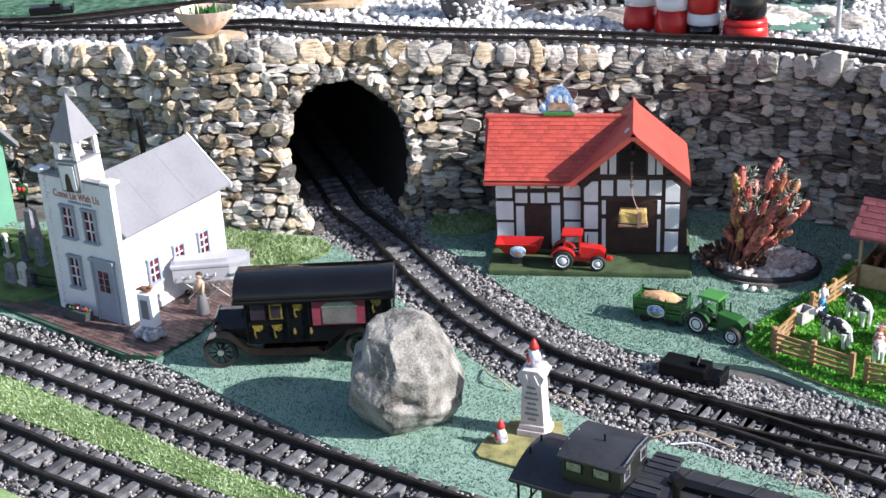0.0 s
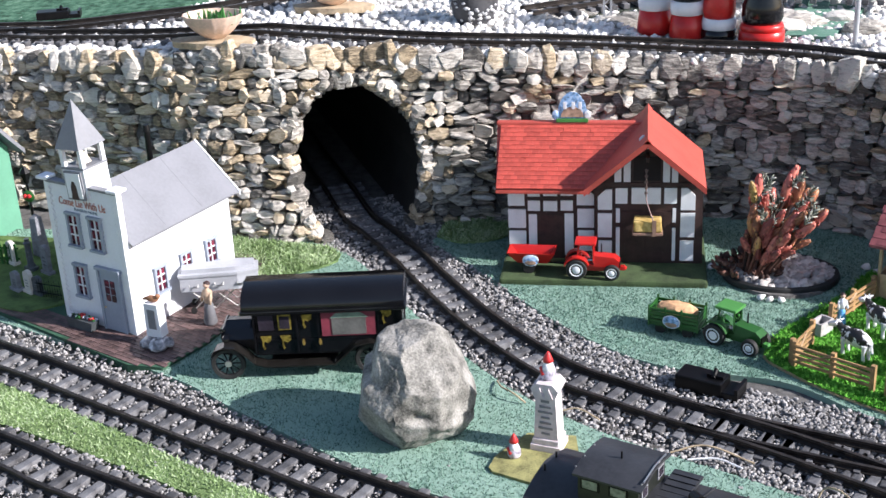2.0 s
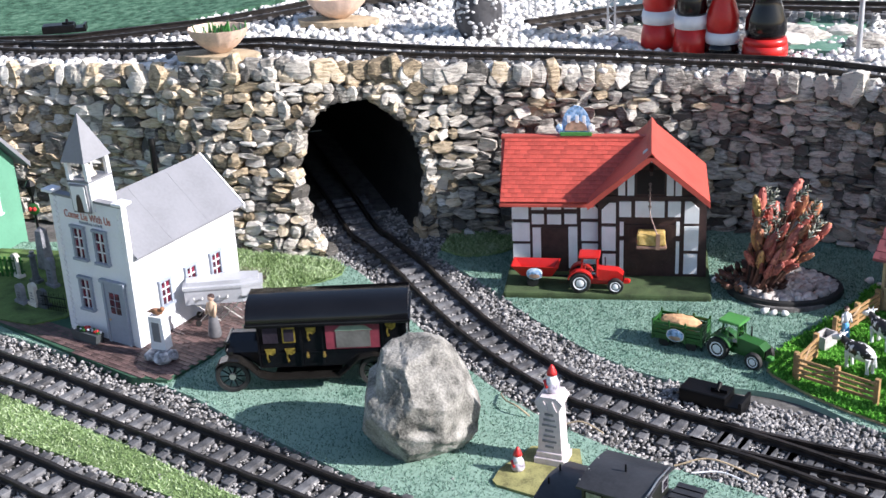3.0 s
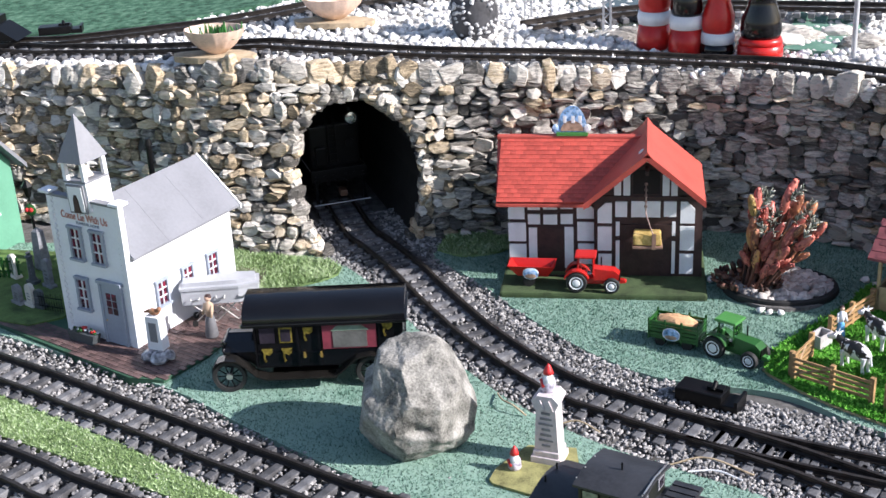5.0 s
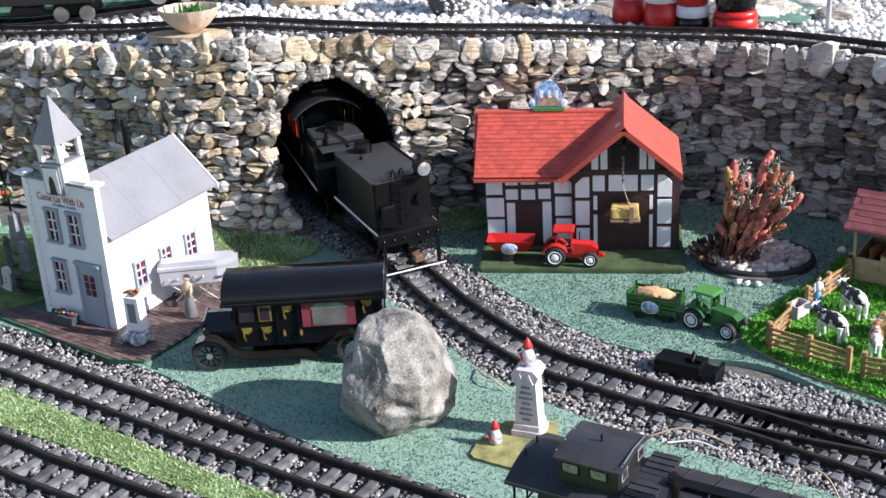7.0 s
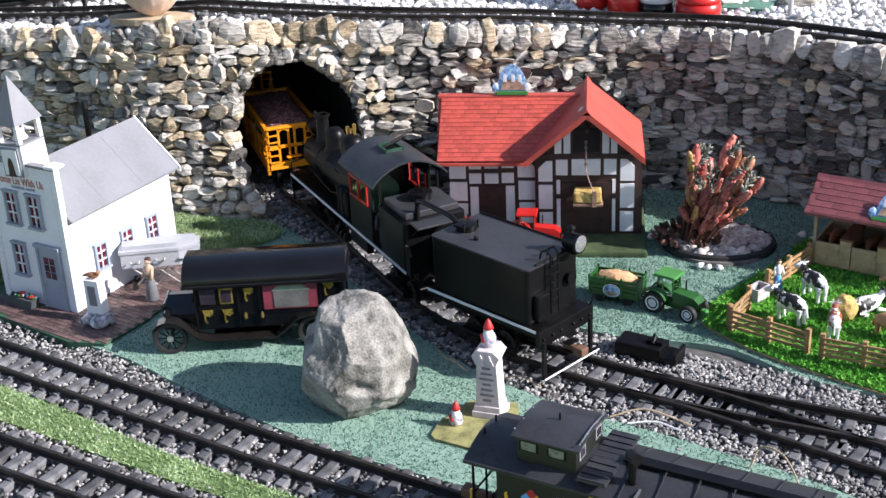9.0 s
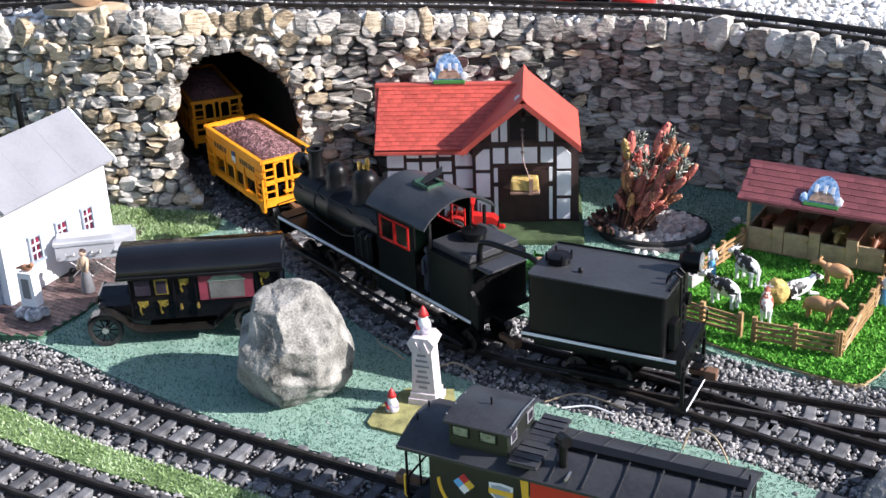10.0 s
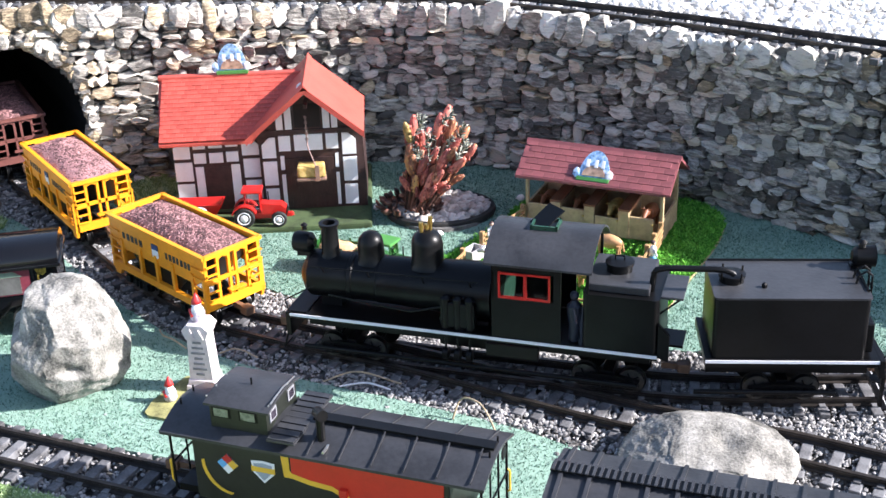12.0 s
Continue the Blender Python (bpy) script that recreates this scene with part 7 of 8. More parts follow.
def coffin():
    c = thing("coffin_on_cart", pose(-0.26, 1.878, 0.0066, 0, 0, 17) @ Matrix.Diagonal((0.87, 1, 1, 1)), "light grey coffin with silver handles on a folding cart", "coffin")
    b = bmnew()
    prism(b, [(-0.062, -0.014), (-0.062, 0.014), (0.03, 0.02), (0.062, 0.013), (0.062, -0.013), (0.03, -0.02)], 0.034, 0.056, "Z")
    part("casket", b, CASKET, c)
    l = bmnew()
    prism(l, [(-0.064, -0.0155), (-0.064, 0.0155), (0.03, 0.0215), (0.064, 0.0145), (0.064, -0.0145), (0.03, -0.0215)], 0.056, 0.06, "Z")
    prism(l, [(-0.058, -0.01), (-0.058, 0.01), (0.028, 0.015), (0.058, 0.01), (0.058, -0.01), (0.028, -0.015)], 0.06, 0.066, "Z")
    part("lid", l, CASKET, c)
    for x in (-0.04, 0.0, 0.035):
        part("handle", pipe(bmnew(), [(x - 0.007, -0.0185, 0.046), (x - 0.006, -0.022, 0.043), (x + 0.006, -0.022, 0.043), (x + 0.007, -0.0185, 0.046)], 0.001, 6), STEEL, c)
    for x0, x1 in ((-0.045, -0.01), (-0.01, 0.025), (0.025, 0.055)):
        for y in (-0.013, 0.013):
            part("scissor_leg", rod(bmnew(), (x0, y, 0.005), (x1, y, 0.033), 0.0009, None, 5), STEEL, c)
            part("scissor_leg", rod(bmnew(), (x1, y, 0.005), (x0, y, 0.033), 0.0009, None, 5), STEEL, c)
    for x in (-0.045, 0.055):
        for y in (-0.014, 0.014):
            part("wheel", lathe(bmnew(), [(0.002, -0.001), (0.005, -0.001), (0.005, 0.001), (0.002, 0.001)], (x, y, 0.005), 12, "Y"), TYRE, c)
    return c


coffin()
person_figure("widow_figure", pose(-0.26, 1.825, 0.0066, 0, 0, -30), 0.064, surf("tan_blouse", (0.5, 0.36, 0.25), 0.6), surf("grey_skirt", (0.14, 0.14, 0.15), 0.7), "mourning woman figurine in tan blouse and grey skirt")


def obelisk():
    o = thing("yard_obelisk", pose(-0.312, 1.762, 0.0066, 0, 0, -15), "white pillar memorial with a brown bird on top", "memorial")
    part("pillar", prism(bmnew(), [(-0.012, 0.014), (0.012, 0.014), (0.0105, 0.062), (-0.0105, 0.062)], -0.0075, 0.0075, "Y"), WHITE, o)
    part("inscription", box(bmnew(), -0.006, 0.006, -0.0082, -0.007, 0.026, 0.054), GREY, o)
    bd = ball(ball(bmnew(), (0, 0, 0.0675), 0.006, 2, (1.6, 0.8, 0.8)), (0.009, 0, 0.072), 0.0035, 2)
    rod(bd, (-0.008, 0, 0.067), (-0.016, 0, 0.0645), 0.003, 0.001, 6)
    part("bird", bd, surf("bird_brown", (0.3, 0.14, 0.07), 0.6), o, "brown bird", True)
    for k, (x, y, r) in enumerate(((-0.009, -0.011, 0.011), (0.008, -0.013, 0.0125), (0.017, -0.003, 0.009), (0.0, -0.002, 0.012))):
        st = ball(bmnew(), (x, y, 0.006), r, 2, (1, 1, 0.8))
        for v in st.verts:
            v.co += Vector(noise.noise_vector(v.co * 90 + Vector((k, 0, 0)))) * 0.003
            v.co.z = max(v.co.z, 0.0)
        part("rock", st, surf("marbled_rock", (0.3, 0.31, 0.34), 0.4, var=0.5, scale=120, tint=(0.65, 0.66, 0.68)) if k == 0 else bpy.data.materials["marbled_rock"], o)
    return o


obelisk()


def flower_box():
    f = thing("flower_box", pose(-0.437, 1.803, 0.0066, 0, 0, -24), "dark grey planter with red and white flowers by the door", "flower box")
    part("trough", prism(bmnew(), [(-0.026, 0.014), (0.026, 0.014), (0.022, 0.0), (-0.022, 0.0)], -0.007, 0.007, "Y"), surf("trough_dark", (0.06, 0.07, 0.075), 0.6), f)
    g = np.random.default_rng(4)
    for k in range(26):
        p = (g.random() * 0.048 - 0.024, g.random() * 0.01 - 0.005, 0.0145 + 0.004 * g.random())
        part("flower", ball(bmnew(), p, 0.0021 + 0.001 * g.random(), 1), (GNOME_RED, WHITE, GREEN)[k % 3], f)
    return f


flower_box()


def graves():
    line = [(-0.85, 1.985), (-0.63, 1.865), (-0.54, 1.842), (-0.5, 1.87), (-0.49, 1.93), (-0.52, 2.1), (-0.85, 2.12)]
    b = tagged(part("graveyard_board", prism(bmnew(), line, 0.004, 0.0085, "Z"), surf("yard_grass", (0.09, 0.15, 0.04), 0.95, var=0.35, scale=40, fine=500, bump=0.8)), "dark green flocked board of the graveyard", "base board")
    dark, grey = surf("dark_granite", (0.07, 0.08, 0.09), 0.4, var=0.3, scale=90), surf("grey_granite", (0.2, 0.205, 0.225), 0.6, var=0.2, scale=90)
    pale = surf("pale_marble", (0.62, 0.58, 0.52), 0.6, var=0.12)

    def slab(x, y, w, h, mat, kind, label):
        t = thing("gravestone", pose(x, y, 0.0085, 0, 0, -28 + 6 * math.sin(x * 90)) @ Matrix.Scale(0.85, 4), label, "gravestone", "gravestones")
        part("base", box(bmnew(), -w * 0.7, w * 0.7, -0.007, 0.007, 0, 0.006, 0.001), mat, t)
        if kind == "slab":
            arc = [(w / 2 * math.cos(a), h * 0.8 + h * 0.2 * math.sin(a)) for a in np.linspace(0, math.pi, 9)]
            part("stone", prism(bmnew(), [(-w / 2, 0.006), (w / 2, 0.006)] + arc, -0.004, 0.004, "Y"), mat, t)
        elif kind == "obelisk":
            sh = bmnew()
            a = [sh.verts.new((sx * w / 2, sy * w / 2, 0.006)) for sx, sy in ((-1, -1), (1, -1), (1, 1), (-1, 1))]
            c = [sh.verts.new((sx * w * 0.35, sy * w * 0.35, h * 0.9)) for sx, sy in ((-1, -1), (1, -1), (1, 1), (-1, 1))]
            top = sh.verts.new((0, 0, h))
            sh.faces.new(a)
            for k in range(4):
                sh.faces.new((a[k], a[(k + 1) % 4], c[(k + 1) % 4], c[k]))
                sh.faces.new((c[k], c[(k + 1) % 4], top))
            part("shaft", sh, mat, t)
        else:
            part("column", lathe(bmnew(), [(w * 0.5, 0.006), (w * 0.35, 0.012), (w * 0.3, h * 0.8), (w * 0.42, h * 0.84), (w * 0.2, h * 0.9), (w * 0.28, h * 0.96), (0.001, h)], (0, 0, 0), 12), mat, t, "", True)
        for k in range(3):
            part("inscription_bar", box(bmnew(), -w * 0.22, w * 0.22, -w * 0.36 if kind == "obelisk" else -0.0046, -0.003, h * (0.3 + 0.13 * k), h * (0.34 + 0.13 * k)), grey if mat != grey else dark, t)
        return t
    slab(-0.64, 2.005, 0.022, 0.045, pale, "slab", "pale marble gravestone with a yellow ornament")
    slab(-0.606, 2.035, 0.022, 0.085, grey, "obelisk", "tall grey granite obelisk")
    slab(-0.6, 1.985, 0.018, 0.062, dark, "column", "dark granite memorial with a slim column")
    slab(-0.567, 1.972, 0.02, 0.055, grey, "slab", "grey upright gravestone on a plinth")
    slab(-0.566, 2.06, 0.014, 0.09, dark, "column", "slender dark column with a golden finial")
    slab(-0.588, 1.912, 0.02, 0.036, grey, "slab", "small grey rounded gravestone in grass")
    slab(-0.564, 1.905, 0.018, 0.042, pale, "slab", "pale marble gravestone beside the fence")
    slab(-0.548, 1.9, 0.018, 0.034, dark, "slab", "black rounded gravestone beside the fence")
    f = thing("iron_fence", pose(-0.545, 1.893, 0.0085, 0, 0, -14), "small black wrought iron grave fence", "fence")
    for k in range(10):
        part("picket", rod(bmnew(), (k * 0.0045, 0, 0), (k * 0.0045, 0, 0.026 + 0.003 * (k % 2)), 0.0008, 0.0004, 5), BLACK, f)
    for z in (0.007, 0.021):
        part("bar", rod(bmnew(), (-0.002, 0, z), (0.043, 0, z), 0.0008, None, 5), BLACK, f)


graves()


def green_house():
    h = thing("green_house", pose(-0.742, 2.055, -0.012, 0, 0, -18), "mint green model house with slate roof and white windows", "house")
    part("wall", box(bmnew(), -0.16, 0.0, 0.0, 0.12, 0.0, 0.155), MINT, h)
    part("gable", prism(bmnew(), [(0.0, 0.155), (0.12, 0.155), (0.06, 0.222)], -0.16, 0.0, "X"), MINT, h)
    r = bmnew()
    for s, y in ((-1, -0.015), (1, 0.135)):
        prism(r, [(0.06, 0.232), (y, 0.148), (y, 0.142), (0.06, 0.226)], -0.175, 0.018, "X")
    rf = part("roof", r, SLATE, h, "dark slate roof")
    part("verge", prism(prism(bmnew(), [(0.06, 0.234), (-0.016, 0.149), (-0.016, 0.14), (0.06, 0.225)], 0.018, 0.021, "X"), [(0.06, 0.234), (0.136, 0.149), (0.136, 0.14), (0.06, 0.225)], 0.018, 0.021, "X"), GREY, rf)
    window("window", h, pose(-0.018, -0.0005, 0.07), 0.02, 0.042, WHITE, WINDARK, 2, 3)
    window("window", h, pose(-0.085, -0.0005, 0.07), 0.02, 0.042, WHITE, WINDARK, 2, 3)
    window("window", h, Matrix.Translation((0.0005, 0.06, 0.08)) @ Matrix.Rotation(radians(90), 4, "Z"), 0.02, 0.042, WHITE, WINDARK, 2, 3)
    f = thing("picket_fence", pose(-0.76, 2.01, 0.0085, 0, 0, -4), "dark green picket fence before the mint house", "fence")
    for k in range(16):
        part("picket", box(bmnew(), k * 0.0085, k * 0.0085 + 0.004, -0.001, 0.001, 0, 0.034), GREEN, f)
    for z in (0.008, 0.025):
        part("rail", box(bmnew(), -0.002, 0.134, 0.001, 0.0025, z, z + 0.003), GREEN, f)
    l = thing("street_lamp", pose(-0.634, 2.08, 0.0085), "black lamp post with a red bow", "street lamp")
    part("post", rod(bmnew(), (0, 0, 0), (0, 0, 0.105), 0.0025, 0.0018), BLACK, l)
    part("lantern", lathe(bmnew(), [(0.004, 0.105), (0.0085, 0.122), (0.0095, 0.123), (0.002, 0.133)], (0, 0, 0), 6), BLACK, l)
    part("wreath", lathe(bmnew(), [(0.006, -0.002), (0.01, 0.0), (0.006, 0.002)], (0.002, -0.006, 0.085), 14, "Y"), GREEN, l)
    part("bow", ball(ball(bmnew(), (-0.002, -0.009, 0.086), 0.004, 1), (0.005, -0.009, 0.086), 0.004, 1), GNOME_RED, l, "red bow")


green_house()


# ---- standing rolling stock on the front track ----
def caboose():
    c = thing("caboose", pose(0.3885, 1.2885, RAIL_TOP, 0, 0, -22.4), "olive-black caboose with red side panel, yellow trim and cupola", "caboose")
    hw = 0.042
    part("body", box(bmnew(), -0.13, 0.125, -hw, hw, 0.024, 0.093, 0.001), CABOOSE, c)
    part("underframe", box(bmnew(), -0.158, 0.155, -0.03, 0.03, 0.018, 0.026), BLACK, c)

    def vault(bm, x0, x1, w, z, rise, th=0.003):
        a = [(-w + 2 * w * k / 8, z + rise * (1 - abs(k / 4 - 1) ** 1.6)) for k in range(9)]
        return prism(bm, a + [(y, q - th) for y, q in reversed(a)], x0, x1, "X")
    r = part("roof", vault(bmnew(), -0.162, 0.158, 0.046, 0.0945, 0.0125), ROOFGREY, c, "ribbed grey-black roof", True)
    for x in np.linspace(-0.01, 0.145, 6):
        for s in (-1, 1):
            part("roof_rib", prism(bmnew(), [(s * 0.006, 0.1085), (s * 0.044, 0.0965), (s * 0.044, 0.098), (s * 0.006, 0.11)], x - 0.0005, x + 0.0005, "X"), ROOFGREY, r)
    part("running_board", box(bmnew(), -0.02, 0.155, -0.006, 0.006, 0.1085, 0.111), BLACK, r)
    cu = part("cupola", box(bmnew(), -0.118, -0.05, -0.036, 0.036, 0.093, 0.14), CABOOSE, c)
    cu.matrix_local = Matrix.Translation((-0.084, 0, 0.093)) @ Matrix.Diagonal((0.86, 0.86, 0.72, 1)) @ Matrix.Translation((0.084, 0, -0.093))
    part("cupola_roof", vault(bmnew(), -0.123, -0.045, 0.04, 0.14, 0.008), ROOFGREY, cu, "", True)
    part("roof_pin", rod(bmnew(), (-0.084, 0.0, 0.146), (-0.084, 0.0, 0.158), 0.0011, None, 6), BLACK, cu)
    for x in (-0.121, -0.047):
        for y in (-0.034, -0.012, 0.012, 0.034):
            part("rivet", ball(bmnew(), (x, y, 0.147 - 0.0001 * abs(y)), 0.0012, 1), STEEL, cu)
    part("cupola_handrail", pipe(bmnew(), [(-0.047, -0.03, 0.1465), (-0.047, 0.0, 0.15), (-0.047, 0.03, 0.1465)], 0.001, 6), STEEL, cu)
    pane = surf("cupola_pane", (0.2, 0.22, 0.17), 0.1, var=0.4, bump=0)
    for x in (-0.104, -0.072):
        for s in (-1, 1):
            w = part("cupola_window", box(bmnew(), x - 0.011, x + 0.011, s * 0.0355 - 0.0012, s * 0.0355 + 0.0012, 0.119, 0.135), BLACK, cu)
            part("pane", box(bmnew(), x - 0.0085, x + 0.0085, s * 0.0358 - 0.0018, s * 0.0358 + 0.0018, 0.121, 0.133), pane, w)
    for y in (-0.022, 0.022):
        w = part("cupola_window", box(bmnew(), -0.0508, -0.0485, y - 0.008, y + 0.008, 0.118, 0.135), GREY, cu)
        part("pane", box(bmnew(), -0.0488, -0.0478, y - 0.005, y + 0.005, 0.121, 0.132), WINDARK, w)
    cat = part("catwalk", box(bmnew(), -0.05, -0.022, -0.044, 0.044, 0.1035, 0.1055), ROOFGREY, r)
    for k in range(9):
        part("slat", box(bmnew(), -0.049, -0.023, -0.043 + k * 0.0098, -0.0358 + k * 0.0098, 0.1055, 0.1068), ROOFGREY, cat)
    part("chimney", rod(rod(bmnew(), (-0.004, -0.024, 0.1), (-0.004, -0.024, 0.128), 0.004), (-0.008, -0.02, 0.128), (0.002, -0.03, 0.131), 0.0055), BLACK, c, "black stove chimney")
    part("chimney_stay", box(bmnew(), 0.004, 0.006, -0.042, -0.028, 0.099, 0.101), STEEL, c)
    # side paint
    gold = surf("trim_yellow", (0.75, 0.45, 0.04), 0.4, var=0.05)
    for s in (-1, 1):
        def flat(nm, pts, mat, d):
            y0, y1 = sorted((s * hw, s * (hw + d)))
            part(nm, prism(bmnew(), pts, y0, y1, "Y"), mat, c)
        top, wave = 0.0895, [(-0.028, 0.072), (-0.01, 0.068), (0.012, 0.066), (0.03, 0.057), (0.05, 0.051), (0.12, 0.049)]
        flat("yellow_band", [(-0.038, top), (-0.03, top), (-0.03, 0.074)] + wave + [(0.12, 0.043)] + [(x, z - 0.006) for x, z in reversed(wave)] + [(-0.036, 0.066)], gold, 0.0004)
        flat("red_panel", [(-0.028, top), (0.12, top)] + list(reversed(wave)), CABOOSE_RED, 0.0008)
        arc = [(-0.122 + 0.03 * (1 - math.cos(a)), 0.068 - 0.034 * math.sin(a)) for a in np.linspace(0, 1.5, 8)]
        flat("yellow_arc", arc + [(x + 0.003, z + 0.002) for x, z in reversed(arc)], gold, 0.0006)
        flat("diamond_plate", [(-0.094, 0.08), (-0.083, 0.069), (-0.094, 0.058), (-0.105, 0.069)], BLUE, 0.0006)
        flat("diamond_red", [(-0.094, 0.08), (-0.0885, 0.0745), (-0.094, 0.069), (-0.0995, 0.0745)], GNOME_RED, 0.0009)
        flat("diamond_yellow", [(-0.0885, 0.0745), (-0.083, 0.069), (-0.0885, 0.0635), (-0.094, 0.069)], gold, 0.0009)
        flat("diamond_white", [(-0.094, 0.069), (-0.0885, 0.0635), (-0.094, 0.058), (-0.0995, 0.0635)], WHITE, 0.0009)
        flat("shield_plate", [(-0.069, 0.078), (-0.057, 0.0795), (-0.045, 0.078), (-0.046, 0.066), (-0.057, 0.055), (-0.068, 0.066)], WHITE, 0.0006)
        flat("shield_face", [(-0.0665, 0.0755), (-0.057, 0.077), (-0.0475, 0.0755), (-0.0485, 0.067), (-0.057, 0.058), (-0.0655, 0.067)], TRIM, 0.0009)
        flat("shield_band", [(-0.069, 0.0725), (-0.045, 0.0725), (-0.045, 0.067), (-0.069, 0.067)], gold, 0.0012)
        part("marker_lamp", box(bmnew(), 0.02, 0.028, min(s * hw, s * (hw + 0.005)), max(s * hw, s * (hw + 0.005)), 0.058, 0.066, 0.001), CABOOSE_RED, c)
    for x, w in ((-0.156, -1), (0.153, 1)):
        for y in (-0.038, 0.038):
            part("end_post", rod(bmnew(), (x, y, 0.026), (x, y, 0.094), 0.0013, None, 6), BLACK, c)
            part("yellow_grab", pipe(bmnew(), [(x, y, 0.034), (x + w * 0.003, y, 0.036), (x + w * 0.003, y, 0.058), (x, y, 0.06)], 0.0011, 6), gold, c)
        part("end_rail", pipe(bmnew(), [(x, -0.038, 0.056), (x, 0.038, 0.056)], 0.0011, 6), BLACK, c)
        part("end_step", box(box(bmnew(), x - 0.012, x + 0.01, -0.045, -0.03, 0.006, 0.008), x - 0.012, x + 0.01, 0.03, 0.045, 0.006, 0.008), BLACK, c)
        part("roof_ladder", pipe(pipe(bmnew(), [(x, -0.012, 0.03), (x, -0.012, 0.112)], 0.001, 6), [(x, 0.012, 0.03), (x, 0.012, 0.112)], 0.001, 6), BLACK, c)
        coupler(c, x, w)
    part("brake_wheel", lathe(bmnew(), [(0.006, -0.0008), (0.0075, 0), (0.006, 0.0008)], (0.156, 0.02, 0.09), 14, "X"), BLACK, c)
    for x in (-0.095, 0.095):
        bogie(c, x, 0.045)
    return c


caboose()


def freight_car():
    c = thing("freight_car", pose(0.742, 1.1465, RAIL_TOP, 0, 0, -21.6), "dark grey freight car with a ribbed roof", "freight car")
    part("body", box(bmnew(), -0.17, 0.17, -0.041, 0.041, 0.024, 0.086, 0.001), CABOOSE, c)
    r = part("roof", prism(bmnew(), [(-0.045, 0.086), (0.045, 0.086), (0.045, 0.088), (0.0, 0.097), (-0.045, 0.088)], -0.175, 0.175, "X"), ROOFGREY, c)
    for k in range(14):
        x = -0.165 + k * 0.0254
        for s in (-1, 1):
            part("roof_rib", prism(bmnew(), [(s * 0.008, 0.0955), (s * 0.0455, 0.0878), (s * 0.0455, 0.09), (s * 0.008, 0.0985)], x - 0.0018, x + 0.0018, "X"), ROOFGREY, r)
    w = part("running_board", box(bmnew(), -0.175, 0.175, -0.007, 0.007, 0.0985, 0.1), BLACK, r)
    for k in range(58):
        part("slat", box(bmnew(), -0.174 + k * 0.006, -0.1715 + k * 0.006, -0.0078, 0.0078, 0.1, 0.1014), ROOFGREY, w)
    for x, d in ((-0.17, -1), (0.17, 1)):
        coupler(c, x, d)
    for x in (-0.12, 0.12):
        bogie(c, x, 0.045)
    return c


freight_car()


# ---- terrace ----
def dish(at, r, label, fill=True):
    s = thing("shell_dish", pose(*at), label, "planter dish", "shell dishes")
    bm = bmnew()
    n = 40
    rings = []
    for q, z in ((0.3, 0.0), (0.62, 0.012), (0.9, 0.028), (1.0, 0.04), (0.95, 0.04), (0.85, 0.028), (0.58, 0.016)):
        rings.append([bm.verts.new((r * q * (1 + 0.035 * math.cos(14 * 2 * math.pi * k / n)) * math.cos(2 * math.pi * k / n), 0.8 * r * q * (1 + 0.035 * math.cos(14 * 2 * math.pi * k / n)) * math.sin(2 * math.pi * k / n), z)) for k in range(n)])
    for a, b in zip(rings, rings[1:]):
        for k in range(n):
            bm.faces.new((a[k], a[(k + 1) % n], b[(k + 1) % n], b[k]))
    bm.faces.new(rings[0])
    bm.faces.new(rings[-1])
    part("shell", bm, SHELL, s, "fluted pinkish shell bowl", True)
    if fill:
        g = np.random.default_rng(8)
        for k in range(34):
            x, y = g.normal(0, r * 0.35), g.normal(0, r * 0.25)
            part("succulent_leaf", rod(bmnew(), (x, y, 0.026), (x + g.normal(0, 0.004), y + g.normal(0, 0.004), 0.042 + 0.008 * g.random()), 0.003, 0.0006, 5), (GREEN, LIME, GNOME_RED if k % 9 == 0 else GREEN)[k % 3], s)
    return s


def flag(at, r, label):
    bm = bmnew()
    pts = [(r * (1 + 0.13 * noise.noise(Vector((math.cos(a) * 2, math.sin(a) * 2, at[0])))) * math.cos(a), r * 0.42 * math.sin(a)) for a in np.linspace(0, 2 * math.pi, 18)[:-1]]
    prism(bm, pts, 0, 0.01, "Z")
    ob = part("flagstone", bm, FLAG)
    ob.matrix_world = pose(*at)
    return tagged(ob, label, "flagstone", "flagstones")


flag((-0.366, 2.27, 0.283), 0.07, "flat ochre flagstone on the wall's top")
dish((-0.366, 2.278, 0.2932), 0.05, "pinkish shell dish planted with small succulents")
flag((-0.225, 2.52, 0.28), 0.075, "flat ochre flagstone among the pebbles")
dish((-0.228, 2.528, 0.29), 0.055, "pinkish shell dish among the white pebbles", False)


def gravel_shrub():
    """A dark rounded urn clad with pale pebbles."""
    s = thing("pebble_urn", pose(0.035, 2.47, 0.268), "dark rounded urn clad with pale grey pebbles", "urn")
    prof = [(0.03, 0.0), (0.037, 0.015), (0.041, 0.035), (0.041, 0.06), (0.036, 0.085), (0.028, 0.1)]
    part("body", lathe(bmnew(), prof, (0, 0, 0), 24), surf("urn_dark", (0.06, 0.06, 0.065), 0.8, var=0.3), s, "", True)
    g = np.random.default_rng(9)
    n = 230
    h, a = g.random(n) * 0.1, g.random(n) * 2 * np.pi
    r = np.interp(h, [p[1] for p in prof], [p[0] for p in prof])
    clad = scatter("pebble_cladding", np.c_[r * np.cos(a), r * np.sin(a), h], 0.0065 + 0.004 * g.random(n), surf("urn_pebble", (0.5, 0.5, 0.51), 0.7, var=0.2, pick=0.6, tint=(0.72, 0.72, 0.72)), "", "", smooth=True)
    clad.parent = s
    for key in ("category", "label"):
        if key in clad:
            del clad[key]
    return s


gravel_shrub()


